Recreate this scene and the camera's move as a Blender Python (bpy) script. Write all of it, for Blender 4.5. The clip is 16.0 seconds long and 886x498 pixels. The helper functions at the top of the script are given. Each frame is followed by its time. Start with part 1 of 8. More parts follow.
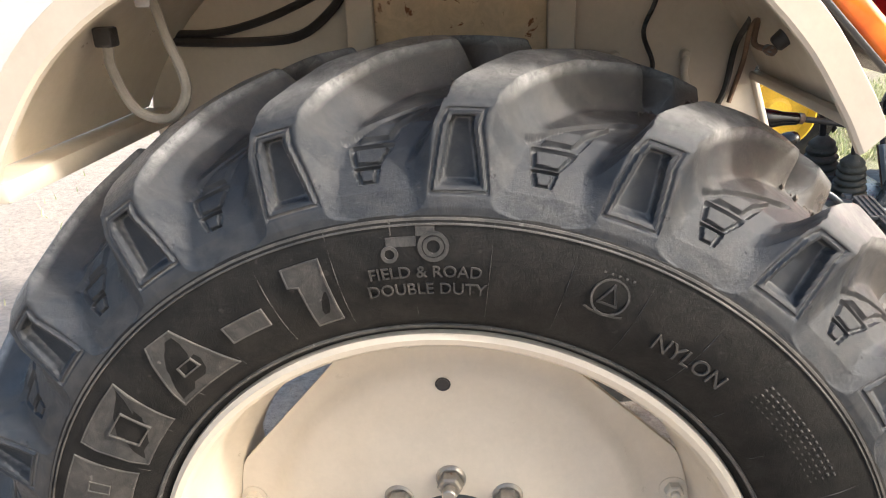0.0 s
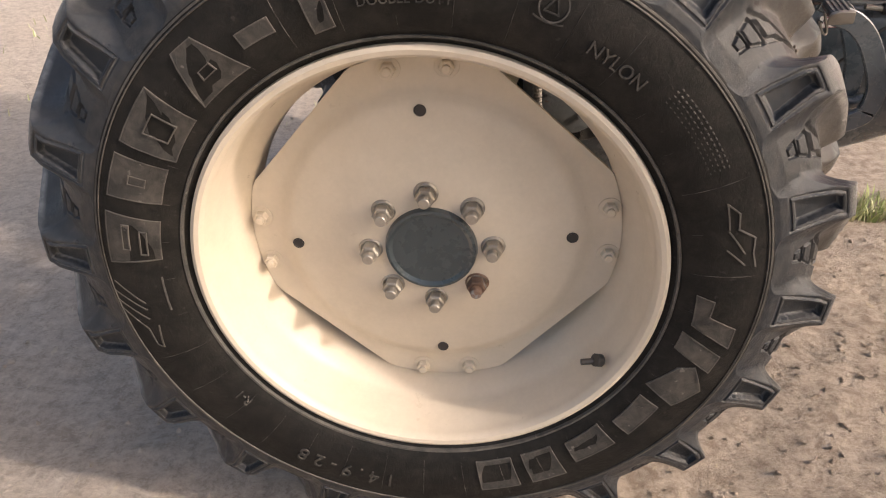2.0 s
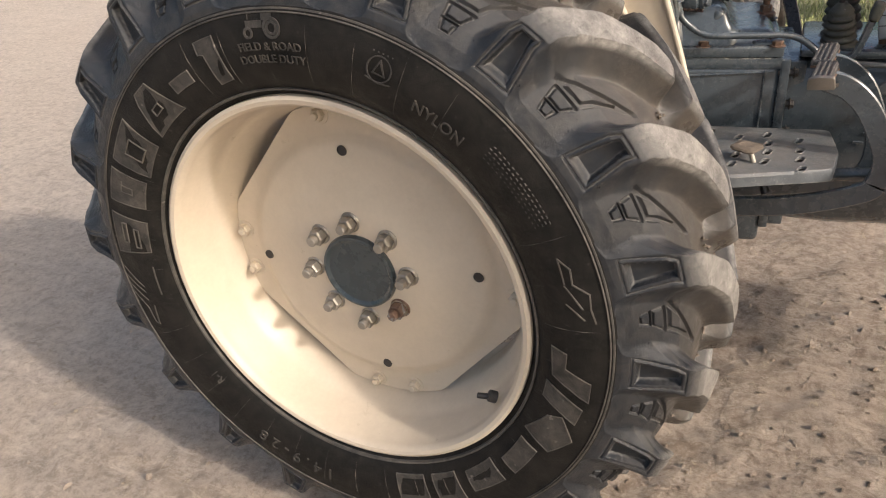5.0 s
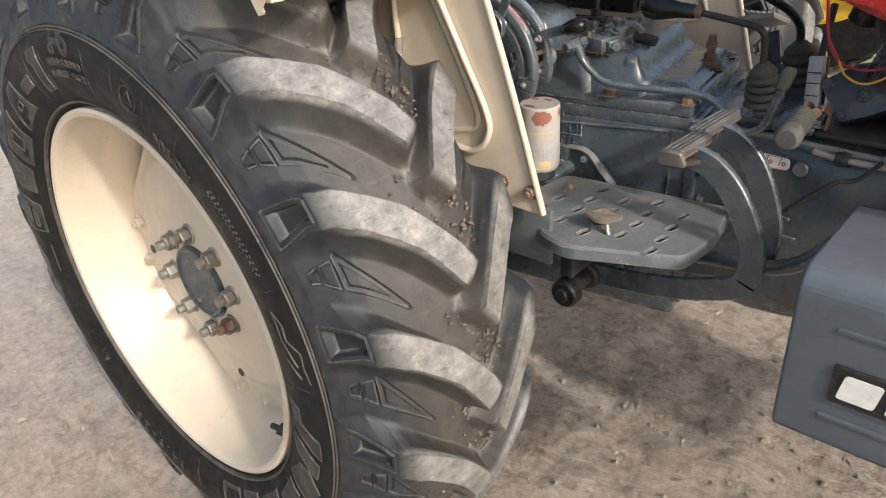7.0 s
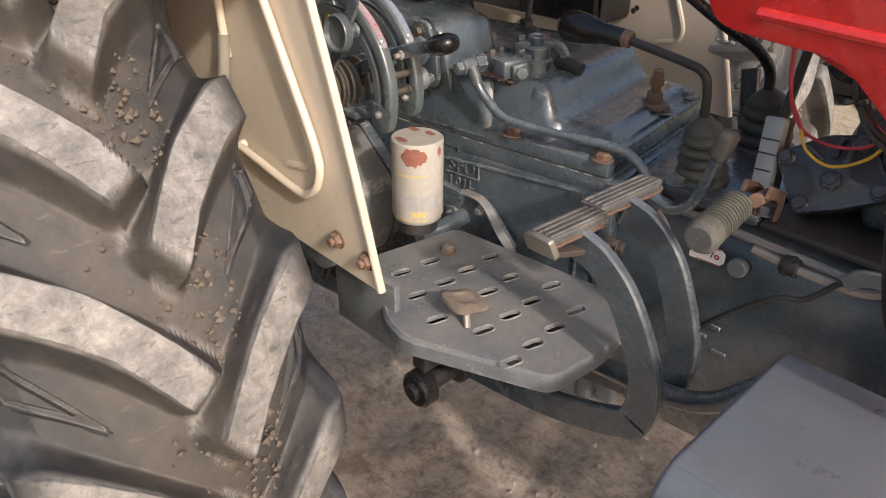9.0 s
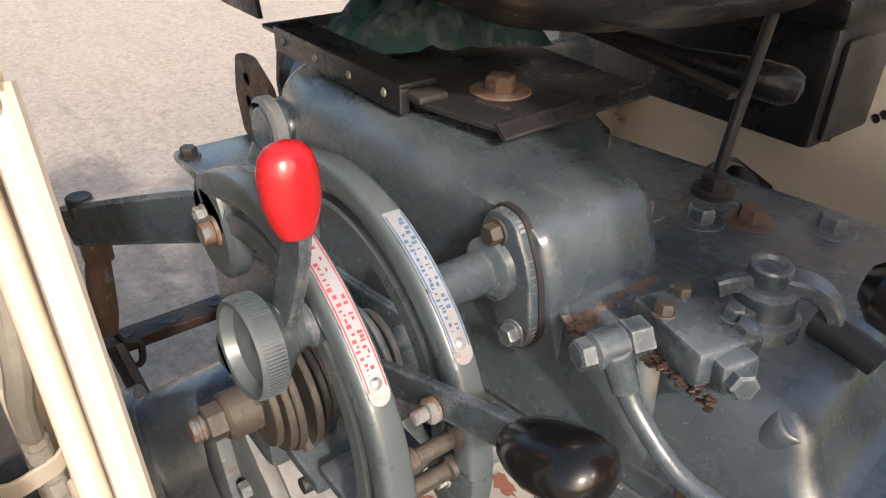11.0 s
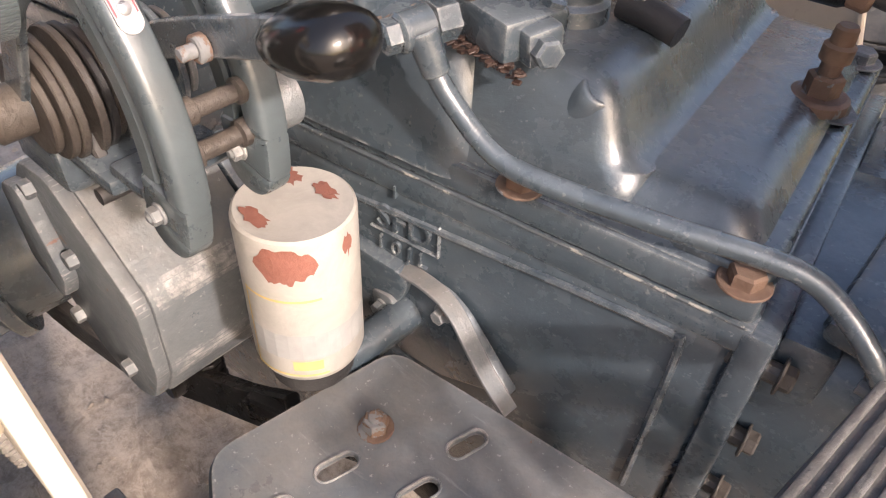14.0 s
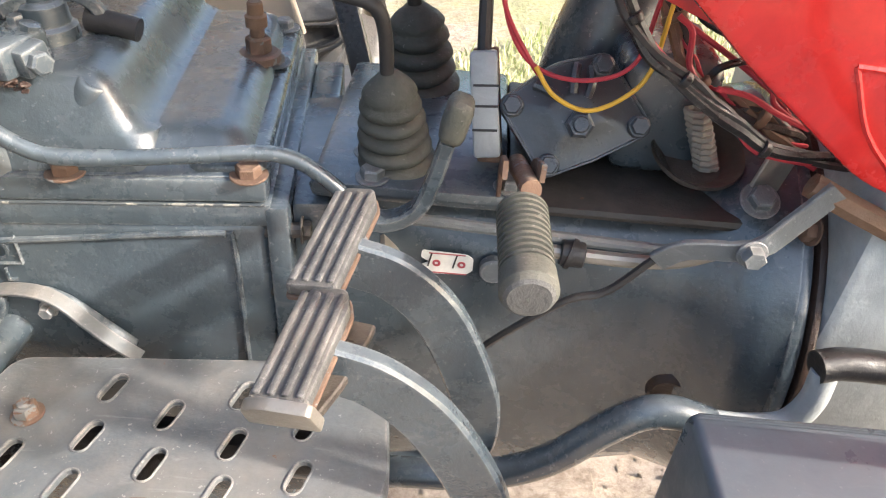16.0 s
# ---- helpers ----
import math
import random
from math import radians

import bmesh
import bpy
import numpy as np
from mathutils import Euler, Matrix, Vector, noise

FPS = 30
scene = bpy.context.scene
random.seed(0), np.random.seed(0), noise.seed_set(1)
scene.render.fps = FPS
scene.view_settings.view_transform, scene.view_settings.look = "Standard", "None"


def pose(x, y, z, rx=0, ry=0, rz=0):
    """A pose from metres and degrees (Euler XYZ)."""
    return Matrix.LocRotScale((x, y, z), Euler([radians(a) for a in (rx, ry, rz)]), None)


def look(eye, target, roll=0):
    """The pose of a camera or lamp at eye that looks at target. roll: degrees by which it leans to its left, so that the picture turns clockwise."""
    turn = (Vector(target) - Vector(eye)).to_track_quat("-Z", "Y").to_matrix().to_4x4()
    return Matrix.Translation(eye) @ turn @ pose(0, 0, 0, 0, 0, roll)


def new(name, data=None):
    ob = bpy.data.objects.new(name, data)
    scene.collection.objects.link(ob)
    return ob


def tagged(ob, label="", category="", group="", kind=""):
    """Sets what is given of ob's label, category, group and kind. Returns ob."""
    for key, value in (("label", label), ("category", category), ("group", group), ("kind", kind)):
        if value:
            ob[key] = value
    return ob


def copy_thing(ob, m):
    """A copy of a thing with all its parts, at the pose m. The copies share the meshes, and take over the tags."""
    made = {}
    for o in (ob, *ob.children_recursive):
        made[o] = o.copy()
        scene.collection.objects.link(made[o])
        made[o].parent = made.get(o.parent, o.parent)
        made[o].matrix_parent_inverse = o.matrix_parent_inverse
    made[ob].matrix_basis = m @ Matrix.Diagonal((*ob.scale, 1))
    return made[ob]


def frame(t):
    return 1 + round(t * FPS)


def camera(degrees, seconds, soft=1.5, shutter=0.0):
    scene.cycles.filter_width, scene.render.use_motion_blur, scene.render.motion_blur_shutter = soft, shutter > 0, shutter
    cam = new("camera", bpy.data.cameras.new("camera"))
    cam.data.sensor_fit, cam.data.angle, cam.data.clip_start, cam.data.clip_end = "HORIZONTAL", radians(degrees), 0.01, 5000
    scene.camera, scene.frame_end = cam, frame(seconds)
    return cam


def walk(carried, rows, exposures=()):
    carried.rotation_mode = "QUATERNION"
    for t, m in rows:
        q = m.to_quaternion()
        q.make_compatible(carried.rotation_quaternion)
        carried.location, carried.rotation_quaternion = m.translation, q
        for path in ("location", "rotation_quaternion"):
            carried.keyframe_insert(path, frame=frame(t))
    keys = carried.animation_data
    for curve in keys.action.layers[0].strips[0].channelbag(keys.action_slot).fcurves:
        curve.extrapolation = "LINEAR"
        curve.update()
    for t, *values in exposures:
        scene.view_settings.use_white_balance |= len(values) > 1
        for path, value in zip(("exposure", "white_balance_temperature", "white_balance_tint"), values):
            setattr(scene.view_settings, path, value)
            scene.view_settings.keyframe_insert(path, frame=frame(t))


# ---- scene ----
cam = camera(63.0, 16.0, soft=1.1)
PATH = [
    (0, (0.0713, -0.6860, 1.3755), (-0.1127, 1.1619, 0.6329), -2.26),
    (0.5, (0.0609, -0.7430, 1.3338), (-0.1153, 1.0405, 0.4461), -0.83),
    (1, (0.0535, -0.7820, 1.3073), (-0.1008, 0.9444, 0.3094), -0.39),
    (1.5, (0.0790, -0.8280, 1.2998), (-0.0375, 0.8739, 0.2558), -1.72),
    (2, (0.1155, -0.9200, 1.2921), (-0.0453, 0.7492, 0.2021), -1.06),
    (2.5, (0.1277, -0.9960, 1.2728), (-0.0838, 0.6301, 0.1277), -2.79),
    (3, (0.1729, -1.0410, 1.2876), (-0.0530, 0.6208, 0.1979), -3.79),
    (3.2, (0.1975, -1.0590, 1.2941), (-0.0434, 0.6133, 0.2238), -3.72),
    (5.3, (0.7955, -0.8430, 1.3467), (-0.0689, 0.6852, 0.3889), -4.39),
    (5.5, (0.8696, -0.8130, 1.3622), (-0.0103, 0.7166, 0.4210), -3.52),
    (6, (0.9853, -0.7280, 1.3553), (0.0963, 0.7966, 0.4145), -3.83),
    (6.5, (1.0866, -0.5850, 1.3535), (0.0852, 0.8478, 0.3817), 0.92),
    (7, (1.1579, -0.4790, 1.3508), (-0.0308, 0.7925, 0.3657), -4.33),
    (7.5, (1.2805, -0.3630, 1.3763), (-0.0601, 0.7949, 0.4479), -3.48),
    (8, (1.3360, -0.2510, 1.3877), (-0.0157, 0.9503, 0.5335), -4.48),
    (8.2, (1.3139, -0.2200, 1.3714), (-0.0141, 0.9708, 0.4667), -3.04),
    (10.5, (0.7389, 0.3315, 1.2586), (-0.4526, 1.5257, 0.1843), 2.41),
    (11, (0.6448, 0.3989, 1.2692), (-0.7054, 1.4498, 0.2336), 1.16),
    (11.5, (0.6045, 0.4052, 1.3001), (-0.8465, 1.4111, 0.3606), 1.49),
    (12, (0.6265, 0.4001, 1.2451), (-0.7170, 1.3477, 0.1063), 0.47),
    (12.5, (0.6494, 0.3991, 1.2141), (-0.6145, 1.3378, -0.0194), 0.69),
    (13, (0.6593, 0.3905, 1.1960), (-0.5351, 1.3204, -0.1111), 1.82),
    (13.5, (0.6713, 0.4045, 1.1828), (-0.4459, 1.3801, -0.1589), 1.42),
    (14, (0.7038, 0.4024, 1.1870), (-0.2429, 1.5335, -0.1637), 3.17),
    (14.5, (0.7215, 0.3506, 1.1993), (0.0255, 1.7020, -0.1004), 2.20),
    (15, (0.7544, 0.2778, 1.1970), (0.3805, 1.6920, -0.1669), 3.69),
    (15.5, (0.7956, 0.2475, 1.2081), (0.6654, 1.7646, -0.0886), 4.77),
    (16, (0.8181, 0.2407, 1.2305), (0.7850, 1.8258, 0.0113), 4.33),
]
walk(cam, [(t, look(eye, target, roll)) for t, eye, target, roll in PATH],
     exposures=[(0.0, 1.17, 5900, 9), (0.5, 1.10, 5930, 10), (1.0, 0.52, 6420, 13), (1.5, 0.54, 6500, 14), (2.0, 0.54, 6580, 16), (3.0, 0.34, 6680, 15), (5.5, 0.35, 6300, 12), (6.0, 0.44, 6130, 11), (6.5, 0.45, 5950, 9), (7.2, 0.43, 5980, 9), (8.0, 0.36, 6350, 16), (10.5, 0.78, 6180, 12), (11.4, 0.55, 6200, 12), (12.0, 0.08, 6050, 14), (12.5, 0.58, 6150, 17), (13.0, 0.73, 6230, 19), (13.5, 0.86, 6250, 19), (14.5, 1.30, 6300, 17), (15.0, 1.26, 6250, 13), (16.0, 1.78, 6150, 10)])

# ---- light ----
SUN_WAY = Vector((0.90, -0.24, 0.58)).normalized()
world = bpy.data.worlds.new("world")
scene.world = world
world.use_nodes = True
wn = world.node_tree.nodes
sky = wn.new("ShaderNodeTexSky")
sky.sky_type = 'NISHITA'
sky.sun_disc = False
sky.sun_elevation = math.asin(SUN_WAY.z)
sky.sun_rotation = math.atan2(SUN_WAY.x, SUN_WAY.y)
sky.air_density = 1.3
sky.dust_density = 6.0
world.node_tree.links.new(sky.outputs[0], wn["Background"].inputs[0])
wn["Background"].inputs[1].default_value = 0.15
sun_data = bpy.data.lights.new("sun", 'SUN')
sun_data.energy = 2.3
sun_data.angle = radians(2.5)
sun_data.color = (1.0, 0.90, 0.78)
sun = new("sun", sun_data)
sun.matrix_world = look(tuple(SUN_WAY * 30), (0, 0, 0))


# ---- materials ----
def nodes_of(name):
    m = bpy.data.materials.new(name)
    m.use_nodes = True
    nt = m.node_tree
    return m, nt, nt.nodes["Principled BSDF"]


def ramp(nt, fac, stops):
    r = nt.nodes.new("ShaderNodeValToRGB")
    while len(r.color_ramp.elements) < len(stops):
        r.color_ramp.elements.new(0.5)
    for e, (p, c) in zip(r.color_ramp.elements, stops):
        e.position = p
        e.color = (*c, 1) if len(c) == 3 else c
    nt.links.new(fac, r.inputs[0])
    return r.outputs[0]


def noise_of(nt, scale, detail=5, rough=0.6, stretch=None, distortion=0.0):
    tc = nt.nodes.new("ShaderNodeTexCoord")
    n = nt.nodes.new("ShaderNodeTexNoise")
    n.inputs["Scale"].default_value = scale
    n.inputs["Detail"].default_value = detail
    n.inputs["Roughness"].default_value = rough
    n.inputs["Distortion"].default_value = distortion
    if stretch:
        mp = nt.nodes.new("ShaderNodeMapping")
        mp.inputs["Scale"].default_value = stretch
        nt.links.new(tc.outputs["Object"], mp.inputs[0])
        nt.links.new(mp.outputs[0], n.inputs["Vector"])
    else:
        nt.links.new(tc.outputs["Object"], n.inputs["Vector"])
    return n.outputs["Fac"]


def mixc(nt, fac, a, b):
    m = nt.nodes.new("ShaderNodeMix")
    m.data_type = 'RGBA'
    for sock, v in ((m.inputs[0], fac), (m.inputs[6], a), (m.inputs[7], b)):
        if isinstance(v, (int, float)):
            sock.default_value = v
        elif isinstance(v, tuple):
            sock.default_value = (*v, 1)
        else:
            nt.links.new(v, sock)
    return m.outputs[2]


def bump(nt, bsdf, height, strength, dist):
    b = nt.nodes.new("ShaderNodeBump")
    b.inputs["Strength"].default_value = strength
    b.inputs["Distance"].default_value = dist
    nt.links.new(height, b.inputs["Height"])
    nt.links.new(b.outputs[0], bsdf.inputs["Normal"])


def facing_up(nt, lo, hi):
    g = nt.nodes.new("ShaderNodeNewGeometry")
    s = nt.nodes.new("ShaderNodeSeparateXYZ")
    nt.links.new(g.outputs["Normal"], s.inputs[0])
    mr = nt.nodes.new("ShaderNodeMapRange")
    mr.inputs[1].default_value, mr.inputs[2].default_value = lo, hi
    nt.links.new(s.outputs[2], mr.inputs[0])
    return mr.outputs[0]


def times(nt, a, b):
    m = nt.nodes.new("ShaderNodeMath")
    m.operation = 'MULTIPLY'
    for i, v in enumerate((a, b)):
        if isinstance(v, (int, float)):
            m.inputs[i].default_value = v
        else:
            nt.links.new(v, m.inputs[i])
    return m.outputs[0]


def edge_mask(nt, radius, lo, hi):
    """1 where the surface turns sharply, as paint rubs through on edges first."""
    bv = nt.nodes.new("ShaderNodeBevel")
    bv.samples = 4
    bv.inputs["Radius"].default_value = radius
    g = nt.nodes.new("ShaderNodeNewGeometry")
    dot = nt.nodes.new("ShaderNodeVectorMath")
    dot.operation = 'DOT_PRODUCT'
    nt.links.new(bv.outputs[0], dot.inputs[0])
    nt.links.new(g.outputs["Normal"], dot.inputs[1])
    mr = nt.nodes.new("ShaderNodeMapRange")
    mr.inputs[1].default_value, mr.inputs[2].default_value = lo, hi
    nt.links.new(dot.outputs["Value"], mr.inputs[0])
    return mr.outputs[0]


def paint(name, base, worn, rough=0.35, chip=None, chip_at=0.70, dust_sheen=0.25, dust_sheen_col=(0.36, 0.29, 0.22), relief=0.25, metal=0.0, coat=0.0, edge=None, specks=0.0, stained=0.30):
    """Sprayed or cast metal: two-scale tint, specks, chips to rust or primer, rubbed edges, and a film on top faces:
    dusty, in GREY also a painted sky sheen.
    """
    m, nt, b = nodes_of(name)
    col = ramp(nt, noise_of(nt, 9, 6), [(0.3, base), (0.72, worn)])
    fine = noise_of(nt, 120, 4)
    col = mixc(nt, times(nt, fine, 0.25), col, tuple(min(1, c * 1.6) for c in base))
    stain = ramp(nt, noise_of(nt, 27, 10, 0.75, distortion=0.8), [(0.40, (1, 1, 1)), (0.62, (0, 0, 0))])
    col = mixc(nt, times(nt, stain, stained), col, tuple(c * 0.45 for c in base))
    if dust_sheen:
        d = times(nt, facing_up(nt, 0.2, 1.0), ramp(nt, noise_of(nt, 16, 8, 0.7), [(0.35, (0, 0, 0)), (0.75, (1, 1, 1))]))
        col = mixc(nt, times(nt, d, dust_sheen), col, dust_sheen_col)
    if specks:
        sp = ramp(nt, noise_of(nt, 210, 3, 0.6), [(0.66, (0, 0, 0)), (0.70, (1, 1, 1))])
        col = mixc(nt, times(nt, sp, specks), col, (0.50, 0.48, 0.45))
        streak = ramp(nt, noise_of(nt, 30, 6, 0.7, stretch=(0.5, 3, 2), distortion=0.5), [(0.60, (0, 0, 0)), (0.72, (1, 1, 1))])
        col = mixc(nt, times(nt, streak, specks * 0.7), col, (0.42, 0.42, 0.41))
    if chip:
        mask = ramp(nt, noise_of(nt, 34, 9, 0.68, distortion=0.4), [(chip_at, (0, 0, 0)), (chip_at + 0.02, (1, 1, 1))])
        col = mixc(nt, mask, col, chip)
    if edge:
        rub = times(nt, edge_mask(nt, 0.004, 0.965, 0.86), ramp(nt, noise_of(nt, 42, 8, 0.75), [(0.44, (0, 0, 0)), (0.60, (1, 1, 1))]))
        col = mixc(nt, rub, col, edge)
    nt.links.new(col, b.inputs["Base Color"])
    r = ramp(nt, noise_of(nt, 22, 8, 0.7), [(0.3, (rough * 0.65,) * 3), (0.75, (min(1, rough * 1.7),) * 3)])
    nt.links.new(r, b.inputs["Roughness"])
    b.inputs["Metallic"].default_value = metal
    b.inputs["Coat Weight"].default_value = coat
    b.inputs["Coat Roughness"].default_value = 0.27 if coat > 0.5 else 0.05
    h = nt.nodes.new("ShaderNodeMath")
    h.operation = 'MULTIPLY_ADD'
    h.inputs[1].default_value = 3.0
    nt.links.new(noise_of(nt, 26, 5, 0.55), h.inputs[0])
    nt.links.new(noise_of(nt, 170, 7, 0.65), h.inputs[2])
    bump(nt, b, h.outputs[0], relief, 0.0018)
    return m


CREAM = paint("cream_paint", (0.535, 0.470, 0.375), (0.60, 0.532, 0.437), 0.38, chip=(0.12, 0.07, 0.04), chip_at=0.785, dust_sheen=0.2, relief=0.08, stained=0.06)
CREAM_OLD = paint("cream_paint_rusty", (0.62, 0.48, 0.31), (0.70, 0.56, 0.38), 0.5, chip=(0.22, 0.09, 0.035), chip_at=0.60, dust_sheen=0.3, relief=0.15)
# film on GREY's top faces is dusty and also a painted sky sheen
GREY = paint("grey_cast_paint", (0.042, 0.058, 0.071), (0.070, 0.088, 0.103), 0.24, chip=(0.15, 0.08, 0.055), chip_at=0.73, dust_sheen=0.52, dust_sheen_col=(0.25, 0.275, 0.29), relief=0.30, edge=(0.34, 0.34, 0.33), specks=0.20, coat=1.0)
GREY_SMOOTH = paint("grey_satin_paint", (0.070, 0.088, 0.096), (0.100, 0.118, 0.124), 0.30, chip=(0.36, 0.36, 0.34), chip_at=0.74, dust_sheen=0.10, relief=0.16, coat=0.6)
GREY_WORN = paint("grey_paint_worn", (0.11, 0.125, 0.135), (0.18, 0.185, 0.185), 0.40, chip=(0.17, 0.09, 0.06), chip_at=0.655, dust_sheen=0.45, relief=0.5, edge=(0.36, 0.34, 0.32), specks=0.35)
GREY_BOX = paint("grey_sheet_paint", (0.092, 0.112, 0.132), (0.118, 0.138, 0.158), 0.36, chip=(0.30, 0.16, 0.13), chip_at=0.77, dust_sheen=0.10, relief=0.10, specks=0.10, stained=0.15)
BLACK_GLOSS = paint("black_gloss_paint", (0.006, 0.006, 0.008), (0.012, 0.012, 0.014), 0.20, chip=(0.16, 0.12, 0.10), chip_at=0.655, dust_sheen=0.1, relief=0.25)
DARK = paint("dark_greasy_metal", (0.020, 0.020, 0.022), (0.045, 0.041, 0.038), 0.42, chip=(0.14, 0.07, 0.04), chip_at=0.70, dust_sheen=0.18, relief=0.4)
BLACK = paint("black_paint", (0.010, 0.010, 0.012), (0.024, 0.024, 0.026), 0.28, chip=(0.16, 0.13, 0.11), chip_at=0.70, dust_sheen=0.08, relief=0.3, edge=(0.12, 0.11, 0.10), specks=0.12)
RUST = paint("rusty_steel", (0.11, 0.062, 0.042), (0.24, 0.15, 0.10), 0.7, chip=(0.20, 0.20, 0.20), chip_at=0.56, dust_sheen=0.3, relief=0.8)
MUD = paint("dried_mud", (0.10, 0.082, 0.064), (0.19, 0.155, 0.124), 0.9, dust_sheen=0.0, relief=0.6)
STEER = paint("dark_cast_paint", (0.030, 0.035, 0.041), (0.048, 0.054, 0.060), 0.30, chip=(0.13, 0.09, 0.07), chip_at=0.76, dust_sheen=0.12, relief=0.35, edge=(0.16, 0.16, 0.16), specks=0.12, coat=0.6)
HUBCAP = paint("hub_cap_paint", (0.032, 0.047, 0.056), (0.043, 0.059, 0.068), 0.26, dust_sheen=0.06, relief=0.08, coat=0.4, stained=0.1)
SCRAPED = paint("scraped_paint", (0.045, 0.058, 0.068), (0.075, 0.088, 0.095), 0.4, chip=(0.30, 0.285, 0.25), chip_at=0.54, dust_sheen=0.2, relief=0.5)
GREASE = paint("brown_grease", (0.040, 0.034, 0.030), (0.085, 0.070, 0.058), 0.42, chip=(0.14, 0.075, 0.045), chip_at=0.70, dust_sheen=0.2, relief=0.7)
OILY = paint("oily_rust", (0.026, 0.016, 0.012), (0.065, 0.034, 0.024), 0.4, dust_sheen=0.0, relief=0.8)
FLAKE = paint("flaked_rust", (0.22, 0.085, 0.06), (0.34, 0.15, 0.11), 0.8, dust_sheen=0.0, relief=0.6)
STEEL = paint("dusty_steel", (0.30, 0.28, 0.25), (0.46, 0.43, 0.38), 0.42, chip=(0.22, 0.12, 0.07), chip_at=0.68, dust_sheen=0.3, relief=0.3, metal=0.7)
ALU = paint("brushed_plate", (0.42, 0.42, 0.42), (0.62, 0.62, 0.62), 0.35, chip=(0.16, 0.15, 0.15), chip_at=0.58, dust_sheen=0.1, relief=0.1, metal=0.6)
FILTER = paint("filter_paint", (0.37, 0.35, 0.315), (0.46, 0.44, 0.40), 0.36, chip=(0.24, 0.11, 0.075), chip_at=0.725, dust_sheen=0.15, relief=0.12)
# pale pad colour; on engine block and elbow it paints in sunlight on grey
PALE_LIT_GREY = paint("pale_lit_grey_paint", (0.34, 0.37, 0.38), (0.46, 0.48, 0.48), 0.4, chip=(0.15, 0.12, 0.10), chip_at=0.68, dust_sheen=0.3, relief=0.3)
RED = paint("red_paint", (0.50, 0.018, 0.016), (0.57, 0.028, 0.023), 0.22, dust_sheen=0.12, relief=0.02, coat=0.5)
REDKNOB = paint("red_plastic", (0.42, 0.010, 0.014), (0.50, 0.025, 0.028), 0.22, dust_sheen=0.0, relief=0.05)
KNOB = paint("black_plastic", (0.006, 0.006, 0.006), (0.012, 0.011, 0.010), 0.16, dust_sheen=0.0, relief=0.06)
BOOT = paint("perished_rubber", (0.055, 0.057, 0.048), (0.115, 0.117, 0.098), 0.7, dust_sheen=0.35, relief=0.7, specks=0.2)
PEDAL = paint("pedal_rubber", (0.058, 0.059, 0.060), (0.135, 0.133, 0.128), 0.60, dust_sheen=0.25, relief=0.8, edge=(0.25, 0.24, 0.23), specks=0.2)
ALLOY = paint("footboard_paint", (0.094, 0.110, 0.124), (0.175, 0.186, 0.192), 0.36, chip=(0.22, 0.11, 0.065), chip_at=0.68, dust_sheen=0.32, relief=0.4, edge=(0.40, 0.36, 0.32), specks=0.4)
WHITE = paint("white_sticker", (0.75, 0.74, 0.70), (0.80, 0.79, 0.76), 0.4, dust_sheen=0.1, relief=0.02)
CONDUIT = paint("grey_conduit", (0.22, 0.20, 0.175), (0.32, 0.29, 0.245), 0.6, dust_sheen=0.3, relief=0.1)
WIRE_RED = paint("red_wire", (0.50, 0.03, 0.05), (0.55, 0.06, 0.08), 0.5, dust_sheen=0.2, relief=0.05)
WIRE_YELLOW = paint("yellow_wire", (0.75, 0.42, 0.03), (0.8, 0.5, 0.06), 0.45, dust_sheen=0.1, relief=0.05)
TAPE = paint("brown_tape", (0.15, 0.085, 0.05), (0.26, 0.16, 0.10), 0.65, dust_sheen=0.3, relief=0.5)
BLUE = paint("blue_print", (0.035, 0.10, 0.22), (0.14, 0.22, 0.32), 0.5, dust_sheen=0, relief=0.02)
REDINK = paint("red_print", (0.34, 0.035, 0.055), (0.42, 0.12, 0.13), 0.5, dust_sheen=0, relief=0.02)
YELLOWINK = paint("yellow_print", (0.60, 0.43, 0.14), (0.58, 0.46, 0.22), 0.5, dust_sheen=0, relief=0.02)
BAND_GREY = paint("band_grey", (0.33, 0.33, 0.32), (0.40, 0.39, 0.38), 0.45, dust_sheen=0, relief=0.02)
YELLOW = paint("yellow_paint", (0.70, 0.42, 0.02), (0.75, 0.47, 0.04), 0.4, dust_sheen=0.2, relief=0.05)
GREEN = paint("green_paint", (0.03, 0.11, 0.03), (0.05, 0.14, 0.04), 0.35, dust_sheen=0.3, relief=0.05)
BRASS = paint("brass", (0.55, 0.34, 0.10), (0.65, 0.42, 0.15), 0.3, dust_sheen=0.1, relief=0.1, metal=0.9)


